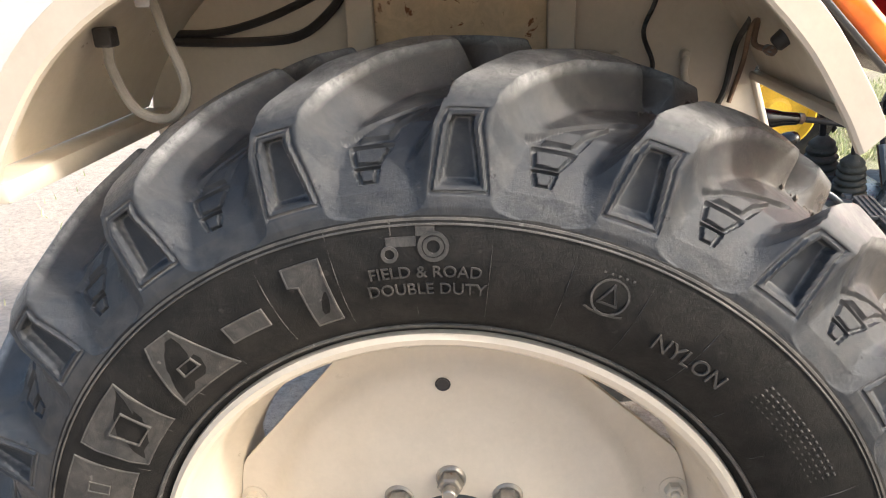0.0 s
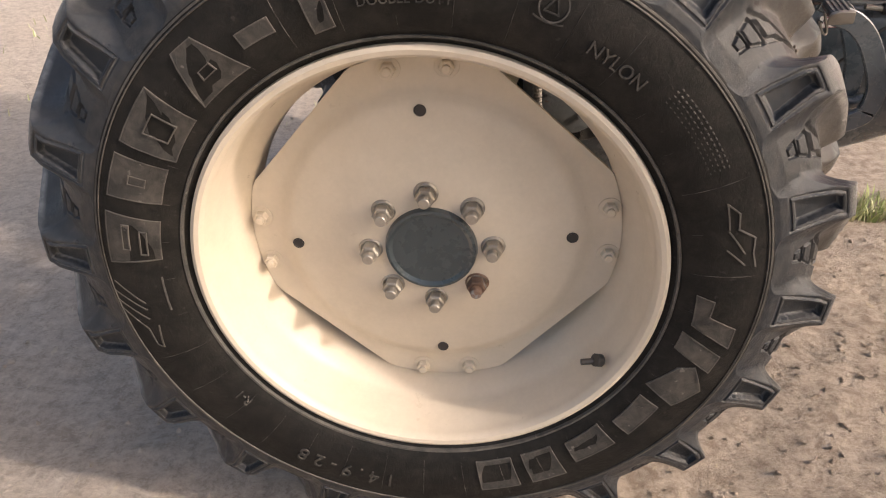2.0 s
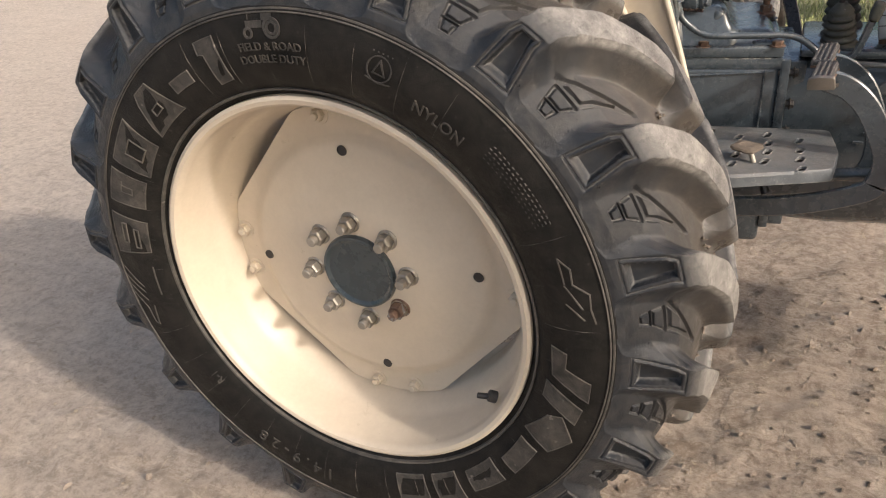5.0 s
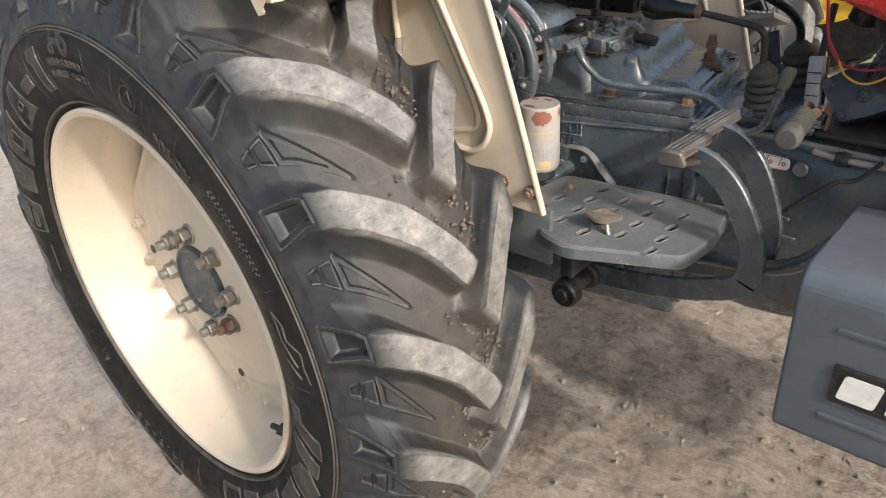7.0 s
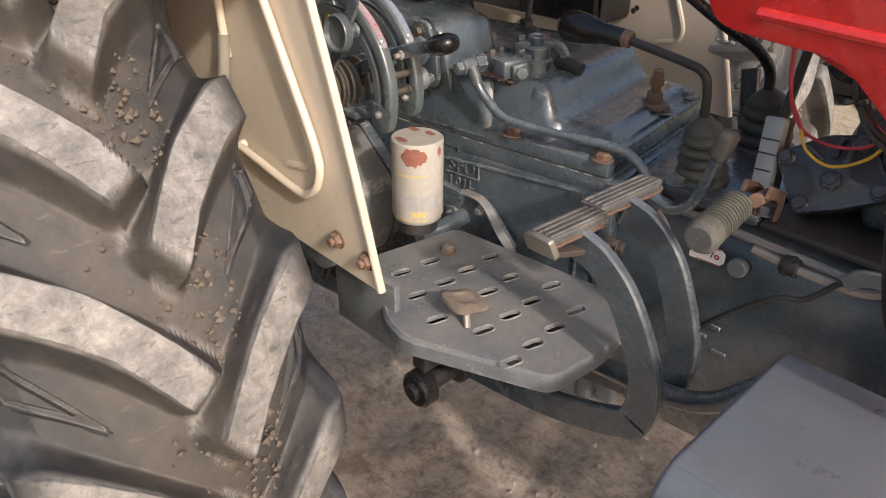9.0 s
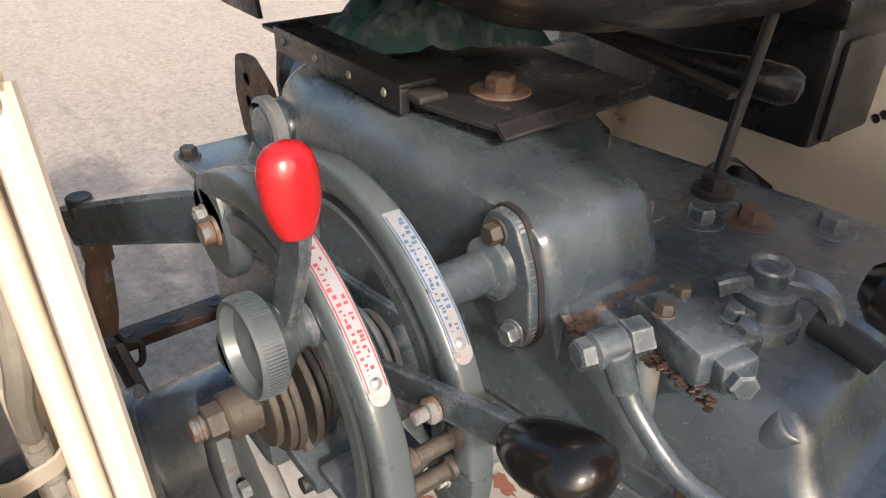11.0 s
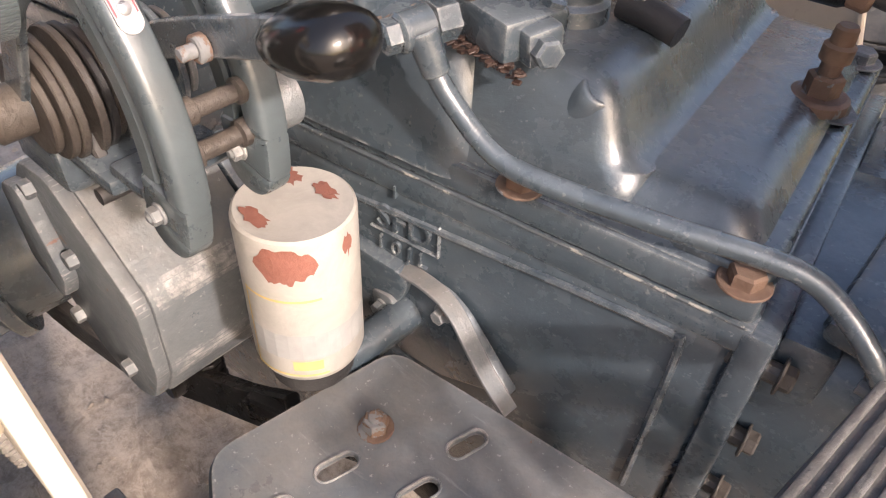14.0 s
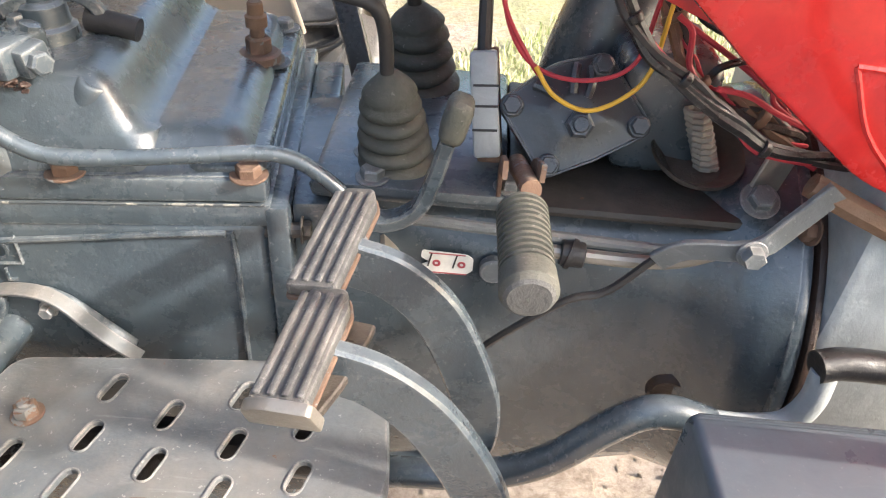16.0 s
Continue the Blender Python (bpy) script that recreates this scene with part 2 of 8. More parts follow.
def rubber(name, base, worn, dust_amt, scale=30, crown=None, shine=0.5, rough=(0.38, 0.66)):
    """Rubber with scuffs and scratches; crown: radius past which the lugs are worn pale by the road."""
    m, nt, b = nodes_of(name)
    col = ramp(nt, noise_of(nt, 14, 6), [(0.3, base), (0.7, worn)])
    scuff = ramp(nt, noise_of(nt, scale, 9, 0.72, distortion=0.6), [(0.42, (0, 0, 0)), (0.68, (1, 1, 1))])
    col = mixc(nt, times(nt, scuff, dust_amt), col, (0.24, 0.21, 0.175))
    scr = ramp(nt, noise_of(nt, 90, 3, 0.5, stretch=(1, 0.25, 1)), [(0.68, (0, 0, 0)), (0.72, (1, 1, 1))])
    col = mixc(nt, times(nt, scr, dust_amt), col, (0.36, 0.33, 0.30))
    if crown:
        tc = nt.nodes.new("ShaderNodeTexCoord")
        sp = nt.nodes.new("ShaderNodeSeparateXYZ")
        cb = nt.nodes.new("ShaderNodeCombineXYZ")
        ln = nt.nodes.new("ShaderNodeVectorMath")
        ln.operation = 'LENGTH'
        nt.links.new(tc.outputs["Object"], sp.inputs[0])
        nt.links.new(sp.outputs[0], cb.inputs[0])
        nt.links.new(sp.outputs[2], cb.inputs[1])
        nt.links.new(cb.outputs[0], ln.inputs[0])
        ab = nt.nodes.new("ShaderNodeMath")
        ab.operation = 'ABSOLUTE'
        nt.links.new(sp.outputs[1], ab.inputs[0])
        pw = nt.nodes.new("ShaderNodeMath")
        pw.operation = 'POWER'
        pw.inputs[1].default_value = 1.65
        nt.links.new(times(nt, ab.outputs[0], 1 / 0.158), pw.inputs[0])
        lift = nt.nodes.new("ShaderNodeMath")
        lift.operation = 'MULTIPLY_ADD'
        lift.inputs[1].default_value = 0.0395
        nt.links.new(pw.outputs[0], lift.inputs[0])
        nt.links.new(ln.outputs["Value"], lift.inputs[2])
        mr = nt.nodes.new("ShaderNodeMapRange")
        mr.inputs[1].default_value, mr.inputs[2].default_value = crown
        nt.links.new(lift.outputs[0], mr.inputs[0])
        pale = ramp(nt, noise_of(nt, 48, 12, 0.82, distortion=0.4), [(0.30, (0.10, 0.098, 0.095)), (0.50, (0.25, 0.242, 0.230)), (0.70, (0.44, 0.42, 0.395))])
        nick = ramp(nt, noise_of(nt, 150, 4, 0.6, stretch=(1, 0.3, 1), distortion=0.6), [(0.60, (0, 0, 0)), (0.66, (1, 1, 1))])
        pale = mixc(nt, times(nt, nick, 0.55), pale, (0.07, 0.068, 0.065))
        cov = ramp(nt, noise_of(nt, 20, 8, 0.7), [(0.25, (0.45,) * 3), (0.6, (1, 1, 1))])
        road = nt.nodes.new("ShaderNodeMapRange")
        road.inputs[1].default_value, road.inputs[2].default_value = 0.164, 0.120
        nt.links.new(ab.outputs[0], road.inputs[0])
        col = mixc(nt, times(nt, times(nt, mr.outputs[0], road.outputs[0]), cov), col, pale)
        # brown earth lies in the grooves of the tread
        mud = nt.nodes.new("ShaderNodeMapRange")
        mud.inputs[1].default_value, mud.inputs[2].default_value = 0.15, 0.02
        nt.links.new(ab.outputs[0], mud.inputs[0])
        soiled = ramp(nt, noise_of(nt, 11, 9, 0.75), [(0.35, (0.15,) * 3), (0.65, (1, 1, 1))])
        low = nt.nodes.new("ShaderNodeMath")
        low.operation = 'SUBTRACT'
        low.inputs[0].default_value = 1.0
        nt.links.new(mr.outputs[0], low.inputs[1])
        col = mixc(nt, times(nt, times(nt, times(nt, mud.outputs[0], soiled), low.outputs[0]), 0.6), col, (0.15, 0.125, 0.10))
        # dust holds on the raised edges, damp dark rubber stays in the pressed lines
        # raised edges stay dusty; shade of the pressed lines is put into the colour
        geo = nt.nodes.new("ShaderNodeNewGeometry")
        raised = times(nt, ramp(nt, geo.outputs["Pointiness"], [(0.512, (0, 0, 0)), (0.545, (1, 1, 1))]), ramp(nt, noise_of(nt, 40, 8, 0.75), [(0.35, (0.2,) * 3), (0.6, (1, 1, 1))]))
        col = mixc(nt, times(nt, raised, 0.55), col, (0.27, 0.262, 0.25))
        crease_shade = ramp(nt, geo.outputs["Pointiness"], [(0.44, (1, 1, 1)), (0.475, (0, 0, 0))])
        col = mixc(nt, times(nt, crease_shade, 0.6), col, (0.006, 0.007, 0.009))
    nt.links.new(col, b.inputs["Base Color"])
    r = ramp(nt, noise_of(nt, 25, 6), [(0.3, (rough[0],) * 3), (0.7, (rough[1],) * 3)])
    nt.links.new(r, b.inputs["Roughness"])
    b.inputs["Specular IOR Level"].default_value = shine
    bump(nt, b, noise_of(nt, 120, 10, 0.8), 0.6, 0.003)
    return m


RUBBER = rubber("tyre_rubber", (0.007, 0.007, 0.007), (0.012, 0.0115, 0.011), 0.055, shine=0.2)
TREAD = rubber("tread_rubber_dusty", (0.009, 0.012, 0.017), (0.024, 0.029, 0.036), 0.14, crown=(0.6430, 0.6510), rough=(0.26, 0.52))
RIBLINE = rubber("rib_line_dusty", (0.030, 0.030, 0.029), (0.085, 0.082, 0.076), 0.35)
LETTER = rubber("raised_rubber", (0.016, 0.016, 0.016), (0.040, 0.039, 0.037), 0.26)


def leather():
    m, nt, b = nodes_of("seat_leatherette")
    col = ramp(nt, noise_of(nt, 8, 6), [(0.35, (0.030, 0.026, 0.023)), (0.75, (0.072, 0.063, 0.055))])
    nt.links.new(col, b.inputs["Base Color"])
    r = ramp(nt, noise_of(nt, 12, 5), [(0.3, (0.17,) * 3), (0.75, (0.34,) * 3)])
    nt.links.new(r, b.inputs["Roughness"])
    b.inputs["Coat Weight"].default_value = 1.0
    b.inputs["Coat Roughness"].default_value = 0.20
    tc = nt.nodes.new("ShaderNodeTexCoord")
    v = nt.nodes.new("ShaderNodeTexVoronoi")
    v.inputs["Scale"].default_value = 400
    nt.links.new(tc.outputs["Object"], v.inputs["Vector"])
    bump(nt, b, v.outputs["Distance"], 0.18, 0.001)
    return m


LEATHER = leather()


def cloth():
    m, nt, b = nodes_of("rag_cloth")
    col = ramp(nt, noise_of(nt, 26, 6, distortion=0.8), [(0.3, (0.012, 0.10, 0.075)), (0.5, (0.05, 0.09, 0.10)), (0.7, (0.16, 0.19, 0.20))])
    nt.links.new(col, b.inputs["Base Color"])
    b.inputs["Roughness"].default_value = 0.9
    bump(nt, b, noise_of(nt, 300, 5), 0.6, 0.002)
    return m


CLOTH = cloth()


def lamp_glass(name, color, bright):
    m, nt, b = nodes_of(name)
    # brighter blotches paint in the reflector's shine behind the lens
    col = ramp(nt, noise_of(nt, 24, 3, 0.5), [(0.35, color), (0.65, bright)])
    tc = nt.nodes.new("ShaderNodeTexCoord")
    w = nt.nodes.new("ShaderNodeTexWave")
    w.bands_direction = 'Y'
    w.inputs["Scale"].default_value = 45
    nt.links.new(tc.outputs["Object"], w.inputs["Vector"])
    col = mixc(nt, times(nt, w.outputs["Fac"], 0.35), col, tuple(c * 0.55 for c in color))
    nt.links.new(col, b.inputs["Base Color"])
    b.inputs["Roughness"].default_value = 0.10
    b.inputs["Coat Weight"].default_value = 0.7
    b.inputs["Subsurface Weight"].default_value = 0.25
    b.inputs["Subsurface Scale"].default_value = 0.01
    bump(nt, b, w.outputs["Fac"], 0.6, 0.0015)
    return m


AMBER = lamp_glass("amber_lens", (0.75, 0.115, 0.004), (0.90, 0.26, 0.012))
CLEAR = lamp_glass("clear_lens", (0.50, 0.48, 0.44), (0.78, 0.75, 0.68))


def soil():
    m, nt, b = nodes_of("dry_soil")
    col = ramp(nt, noise_of(nt, 1.3, 9, 0.7), [(0.30, (0.38, 0.30, 0.235)), (0.55, (0.50, 0.415, 0.34)), (0.75, (0.58, 0.50, 0.425))])
    fine = ramp(nt, noise_of(nt, 30, 12, 0.8), [(0.36, (0.15, 0.11, 0.082)), (0.49, (0.47, 0.39, 0.32)), (0.64, (0.70, 0.62, 0.535))])
    col = mixc(nt, 0.68, col, fine)
    clod = ramp(nt, noise_of(nt, 12, 8, 0.7, distortion=1.0), [(0.36, (1, 1, 1)), (0.46, (0, 0, 0))])
    col = mixc(nt, times(nt, clod, 0.72), col, (0.27, 0.205, 0.155))
    straw = ramp(nt, noise_of(nt, 60, 3, 0.5, stretch=(1, 0.3, 1), distortion=1.2), [(0.67, (0, 0, 0)), (0.70, (1, 1, 1))])
    col = mixc(nt, times(nt, straw, 0.6), col, (0.62, 0.53, 0.38))
    track = ramp(nt, noise_of(nt, 5.5, 9, 0.72, stretch=(0.45, 1.7, 1), distortion=1.1), [(0.38, (1, 1, 1)), (0.47, (0, 0, 0))])
    col = mixc(nt, times(nt, track, 0.45), col, (0.30, 0.235, 0.18))
    crust = ramp(nt, noise_of(nt, 17, 7, 0.7, stretch=(0.6, 1.4, 1), distortion=1.6), [(0.56, (0, 0, 0)), (0.62, (1, 1, 1))])
    col = mixc(nt, times(nt, crust, 0.45), col, (0.70, 0.61, 0.51))
    pit = ramp(nt, noise_of(nt, 85, 5, 0.7, distortion=0.5), [(0.31, (1, 1, 1)), (0.39, (0, 0, 0))])
    col = mixc(nt, times(nt, pit, 0.45), col, (0.17, 0.128, 0.096))
    tcx = nt.nodes.new("ShaderNodeTexCoord")
    spx = nt.nodes.new("ShaderNodeSeparateXYZ")
    nt.links.new(tcx.outputs["Object"], spx.inputs[0])
    yard = nt.nodes.new("ShaderNodeMapRange")
    yard.inputs[1].default_value, yard.inputs[2].default_value = 0.4, -1.6
    nt.links.new(spx.outputs[0], yard.inputs[0])
    col = mixc(nt, times(nt, yard.outputs[0], 0.28), col, (0.78, 0.70, 0.60))
    # browner towards +x: the tractor's shade, put into the soil colour
    tractor_shade = nt.nodes.new("ShaderNodeMapRange")
    tractor_shade.inputs[1].default_value, tractor_shade.inputs[2].default_value = 0.1, 0.9
    nt.links.new(spx.outputs[0], tractor_shade.inputs[0])
    col = mixc(nt, times(nt, tractor_shade.outputs[0], 0.10), col, (0.25, 0.185, 0.135))
    # thin grass shows through away from the trodden yard
    tc = nt.nodes.new("ShaderNodeTexCoord")
    sp = nt.nodes.new("ShaderNodeSeparateXYZ")
    nt.links.new(tc.outputs["Object"], sp.inputs[0])
    far = nt.nodes.new("ShaderNodeMapRange")
    far.inputs[1].default_value, far.inputs[2].default_value = 1.8, 2.8
    nt.links.new(sp.outputs[1], far.inputs[0])
    back = nt.nodes.new("ShaderNodeMapRange")
    back.inputs[1].default_value, back.inputs[2].default_value = -0.6, 0.6
    nt.links.new(sp.outputs[0], back.inputs[0])
    patch = ramp(nt, noise_of(nt, 1.1, 6, 0.7), [(0.36, (0, 0, 0)), (0.56, (1, 1, 1))])
    g = times(nt, times(nt, far.outputs[0], back.outputs[0]), patch)
    turf = ramp(nt, noise_of(nt, 45, 6, 0.7), [(0.3, (0.20, 0.24, 0.09)), (0.65, (0.52, 0.50, 0.28))])
    col = mixc(nt, times(nt, g, 0.85), col, turf)
    nt.links.new(col, b.inputs["Base Color"])
    b.inputs["Roughness"].default_value = 0.95
    bump(nt, b, noise_of(nt, 14, 14, 0.82, distortion=0.7), 1.0, 0.026)
    return m


SOIL = soil()


def blade():
    m, nt, b = nodes_of("grass_blade")
    g = nt.nodes.new("ShaderNodeNewGeometry")
    col = ramp(nt, g.outputs["Random Per Island"], [(0.0, (0.24, 0.30, 0.10)), (0.5, (0.48, 0.50, 0.24)), (1.0, (0.72, 0.67, 0.45))])
    nt.links.new(col, b.inputs["Base Color"])
    b.inputs["Roughness"].default_value = 0.8
    return m


BLADE = blade()

# ---- mesh helpers ----
OFF = {}


def thing(name, base, label, category, group="", kind=""):
    e = new(name)
    e.empty_display_size = 0.05
    e.location = base
    OFF[e.name] = Vector(base)
    return tagged(e, label, category, group, kind)


def finish(bm, name, mat, sharp=32):
    bmesh.ops.recalc_face_normals(bm, faces=bm.faces)
    me = bpy.data.meshes.new(name)
    bm.to_mesh(me)
    bm.free()
    me.materials.append(mat)
    me.polygons.foreach_set("use_smooth", [True] * len(me.polygons))
    me.set_sharp_from_angle(angle=radians(sharp))
    return me


def part(name, bm, mat, parent, label="", sharp=32):
    """Links a bmesh, given in world metres, as one mesh under a thing or a part."""
    off = OFF[parent.name]
    bmesh.ops.translate(bm, verts=bm.verts, vec=-off)
    ob = new(name, finish(bm, name, mat, sharp))
    ob.parent = parent
    OFF[ob.name] = off
    return tagged(ob, label)


def solo(name, bm, mat, label, category, kind="", group="", sharp=32):
    ob = new(name, finish(bm, name, mat, sharp))
    OFF[ob.name] = Vector((0, 0, 0))
    return tagged(ob, label, category, group, kind)


def merge(*bms):
    out = bms[0]
    for b in bms[1:]:
        me = bpy.data.meshes.new("tmp")
        b.to_mesh(me)
        b.free()
        out.from_mesh(me)
        bpy.data.meshes.remove(me)
    return out


def moved(bm, m):
    bmesh.ops.transform(bm, matrix=m, verts=bm.verts)
    return bm


def axis_frame(way):
    w = Vector(way).normalized()
    return w.to_track_quat('Z', 'Y').to_matrix().to_4x4()


def rbox(c, s, bev=0.004, seg=2, rot=(0, 0, 0)):
    bm = bmesh.new()
    bmesh.ops.create_cube(bm, size=1.0)
    bmesh.ops.scale(bm, vec=s, verts=bm.verts)
    if bev:
        bmesh.ops.bevel(bm, geom=list(bm.edges), offset=bev, segments=seg, affect='EDGES', profile=0.5)
    return moved(bm, pose(*c, *rot))


def span(x0, x1, y0, y1, z0, z1, bev=0.004, seg=2):
    return rbox(((x0 + x1) / 2, (y0 + y1) / 2, (z0 + z1) / 2), (abs(x1 - x0), abs(y1 - y0), abs(z1 - z0)), bev, seg)


def lathe(profile, origin, way, n=48, closed=False):
    """Turns (along, radius) pairs about an axis."""
    bm = bmesh.new()
    rings = []
    for a, r in profile:
        if r < 1e-6:
            rings.append([bm.verts.new((0, 0, a))])
        else:
            rings.append([bm.verts.new((r * math.cos(k * math.tau / n), r * math.sin(k * math.tau / n), a)) for k in range(n)])
    pairs = list(zip(rings, rings[1:]))
    if closed:
        pairs.append((rings[-1], rings[0]))
    for p, q in pairs:
        for k in range(n):
            k2 = (k + 1) % n
            if len(p) == 1:
                bm.faces.new((p[0], q[k], q[k2]))
            elif len(q) == 1:
                bm.faces.new((p[k], p[k2], q[0]))
            else:
                bm.faces.new((p[k], p[k2], q[k2], q[k]))
    return moved(bm, Matrix.Translation(origin) @ axis_frame(way))


def cyl(p0, p1, r0, r1=None, n=24, bev=0.0):
    p0, p1 = Vector(p0), Vector(p1)
    L = (p1 - p0).length
    r1 = r0 if r1 is None else r1
    b = min(bev, L / 3)
    prof = [(0, 0), (0, r0 - b), (b, r0), (L - b, r1), (L, r1 - b), (L, 0)] if b else [(0, 0), (0, r0), (L, r1), (L, 0)]
    return lathe(prof, p0, p1 - p0, n)


def glide(points, n):
    """Points on a smooth curve through the given ones."""
    P = [Vector(p) for p in points]
    P = [2 * P[0] - P[1]] + P + [2 * P[-1] - P[-2]]
    out = []
    for i in range(1, len(P) - 2):
        for k in range(n):
            t = k / n
            a, b, c, d = P[i - 1:i + 3]
            out.append(0.5 * ((2 * b) + (c - a) * t + (2 * a - 5 * b + 4 * c - d) * t * t + (3 * b - a - 3 * c + d) * t ** 3))
    out.append(P[-2])
    return out


def tube(points, r, n=10, steps=6, radii=None, flat=None):
    """A round bar along a smooth line; flat: (wide, thick) makes it a strap, wide along the given side vector."""
    pts = glide(points, steps) if steps > 1 else [Vector(p) for p in points]
    bm = bmesh.new()
    rings = []
    side = None
    for i, p in enumerate(pts):
        t = (pts[min(i + 1, len(pts) - 1)] - pts[max(i - 1, 0)]).normalized()
        if side is None:
            side = t.orthogonal().normalized()
        side = (side - t * side.dot(t)).normalized()
        up = t.cross(side)
        rr = r if radii is None else radii(i / (len(pts) - 1))
        rings.append([bm.verts.new(p + rr * (math.cos(k * math.tau / n) * side + math.sin(k * math.tau / n) * up)) for k in range(n)])
    for a, b in zip(rings, rings[1:]):
        for k in range(n):
            bm.faces.new((a[k], a[(k + 1) % n], b[(k + 1) % n], b[k]))
    bm.faces.new(rings[0][::-1])
    bm.faces.new(rings[-1])
    return bm


def strap(points, wide, thick, side, steps=6, widths=None):
    """A flat bar bent along a line; side is the direction of its width."""
    pts = glide(points, steps) if steps > 1 else [Vector(p) for p in points]
    side = Vector(side).normalized()
    bm = bmesh.new()
    rings = []
    for i, p in enumerate(pts):
        t = (pts[min(i + 1, len(pts) - 1)] - pts[max(i - 1, 0)]).normalized()
        s = (side - t * side.dot(t)).normalized()
        u = t.cross(s)
        w = (wide if widths is None else widths(i / (len(pts) - 1))) / 2
        h = thick / 2
        c = min(h, w) * 0.35
        rings.append([bm.verts.new(p + s * a + u * b) for a, b in
                      ((-w + c, -h), (w - c, -h), (w, -h + c), (w, h - c), (w - c, h), (-w + c, h), (-w, h - c), (-w, -h + c))])
    for a, b in zip(rings, rings[1:]):
        for k in range(8):
            bm.faces.new((a[k], a[(k + 1) % 8], b[(k + 1) % 8], b[k]))
    bm.faces.new(rings[0][::-1])
    bm.faces.new(rings[-1])
    return bm


def prism(poly, plane, d0, d1, bev=0.0, seg=2):
    """A polygon drawn in a plane ('xz', 'xy' or 'yz') and given thickness from d0 to d1 across it."""
    def at(a, b, d):
        return {"xz": (a, d, b), "xy": (a, b, d), "yz": (d, a, b)}[plane]
    bm = bmesh.new()
    lo = [bm.verts.new(at(a, b, d0)) for a, b in poly]
    hi = [bm.verts.new(at(a, b, d1)) for a, b in poly]
    bm.faces.new(lo)
    bm.faces.new(hi[::-1])
    n = len(poly)
    for k in range(n):
        bm.faces.new((lo[k], hi[k], hi[(k + 1) % n], lo[(k + 1) % n]))
    bmesh.ops.recalc_face_normals(bm, faces=bm.faces)
    if bev:
        bmesh.ops.bevel(bm, geom=list(bm.edges), offset=bev, segments=seg, affect='EDGES', profile=0.5)
    return bm


def rounded(poly, r, n=5):
    """The same polygon with its corners rounded."""
    out = []
    P = [Vector(p) for p in poly]
    for i, p in enumerate(P):
        a, b = P[i - 1] - p, P[(i + 1) % len(P)] - p
        ra = min(r, a.length * 0.45, b.length * 0.45)
        q0, q1 = p + a.normalized() * ra, p + b.normalized() * ra
        for k in range(n + 1):
            t = k / n
            out.append(tuple((1 - t) ** 2 * q0 + 2 * t * (1 - t) * p + t * t * q1))
    return out


def hexbolt(p, way, r=0.010, h=0.008, washer=1.45, stud=0.0, n=6):
    w = Vector(way).normalized()
    p = Vector(p)
    bm = cyl(p, p + w * 0.002, r * washer, n=20, bev=0.0006)
    head = lathe([(0, 0), (0, r), (h * 0.8, r), (h, r * 0.86), (h, 0)], p + w * 0.002, w, n)
    bm = merge(bm, head)
    if stud:
        bm = merge(bm, cyl(p + w * h, p + w * (h + stud), r * 0.55, n=12, bev=0.001))
    return bm


def lettering(text, size, depth, place):
    """Built-in letters as a solid, each point sent through place(x, y, z)."""
    cu = bpy.data.curves.new("letters", 'FONT')
    cu.body = text
    cu.size = size
    cu.extrude = depth / 2
    cu.align_x = 'CENTER'
    cu.align_y = 'CENTER'
    cu.resolution_u = 3
    ob = bpy.data.objects.new("letters", cu)
    scene.collection.objects.link(ob)
    me = bpy.data.meshes.new_from_object(ob.evaluated_get(bpy.context.evaluated_depsgraph_get()))
    bm = bmesh.new()
    bm.from_mesh(me)
    bpy.data.objects.remove(ob)
    bpy.data.curves.remove(cu)
    bpy.data.meshes.remove(me)
    for v in bm.verts:
        v.co = place(*v.co)
    return bm


def copies(parent, name, mesh, places, label=""):
    out = []
    for m in places:
        ob = new(name, mesh)
        ob.parent = parent
        ob.matrix_local = m
        OFF[ob.name] = OFF[parent.name]
        out.append(tagged(ob, label))
    return out

# ---- ground ----
def ground_height(x, y):
    rise = 0.045 * max(0.0, min(1.0, x / 0.9)) ** 1.5
    far = max(0.0, min(1.0, (math.hypot(x, y) - 6) / 20))
    p = Vector((x, y, 0))
    near = 1 / (1 + 0.02 * (x * x + y * y))
    rough = noise.noise(p * 2.3) * 0.014 + (noise.noise(p * 8) * 0.011 - abs(noise.noise(p * 5.5 + Vector((7, 3, 0)))) * 0.012 + 0.003 + noise.noise(p * 19) * 0.009 + noise.noise(p * 41) * 0.006) * near
    return rise + rough - 0.006 + noise.noise(p * 0.08) * 0.25 * far


def ground():
    n = 420
    s = [0.55 * math.sinh(7.35 * (2 * i / n - 1)) for i in range(n + 1)]
    verts, faces = [], []
    for j in range(n + 1):
        for i in range(n + 1):
            x, y = s[i] + 0.3, s[j] + 0.6
            verts.append((x, y, ground_height(x, y)))
    for j in range(n):
        for i in range(n):
            a = j * (n + 1) + i
            faces.append((a, a + 1, a + n + 2, a + n + 1))
    me = bpy.data.meshes.new("ground")
    me.from_pydata(verts, [], faces)
    me.materials.append(SOIL)
    me.polygons.foreach_set("use_smooth", [True] * len(faces))
    return tagged(new("ground", me), "trodden dry earth yard with straw and thin grass", "ground", kind="structure")


ground()

# ---- rear wheel ----
HUB = Vector((0, 0.15, 0.642))
PHASE = 87.5
PROFILE = [(-0.158, 0.370), (-0.174, 0.390), (-0.186, 0.422), (-0.190, 0.460), (-0.184, 0.500), (-0.172, 0.535), (-0.147, 0.570), (-0.112, 0.596), (-0.06, 0.609), (0, 0.612)]
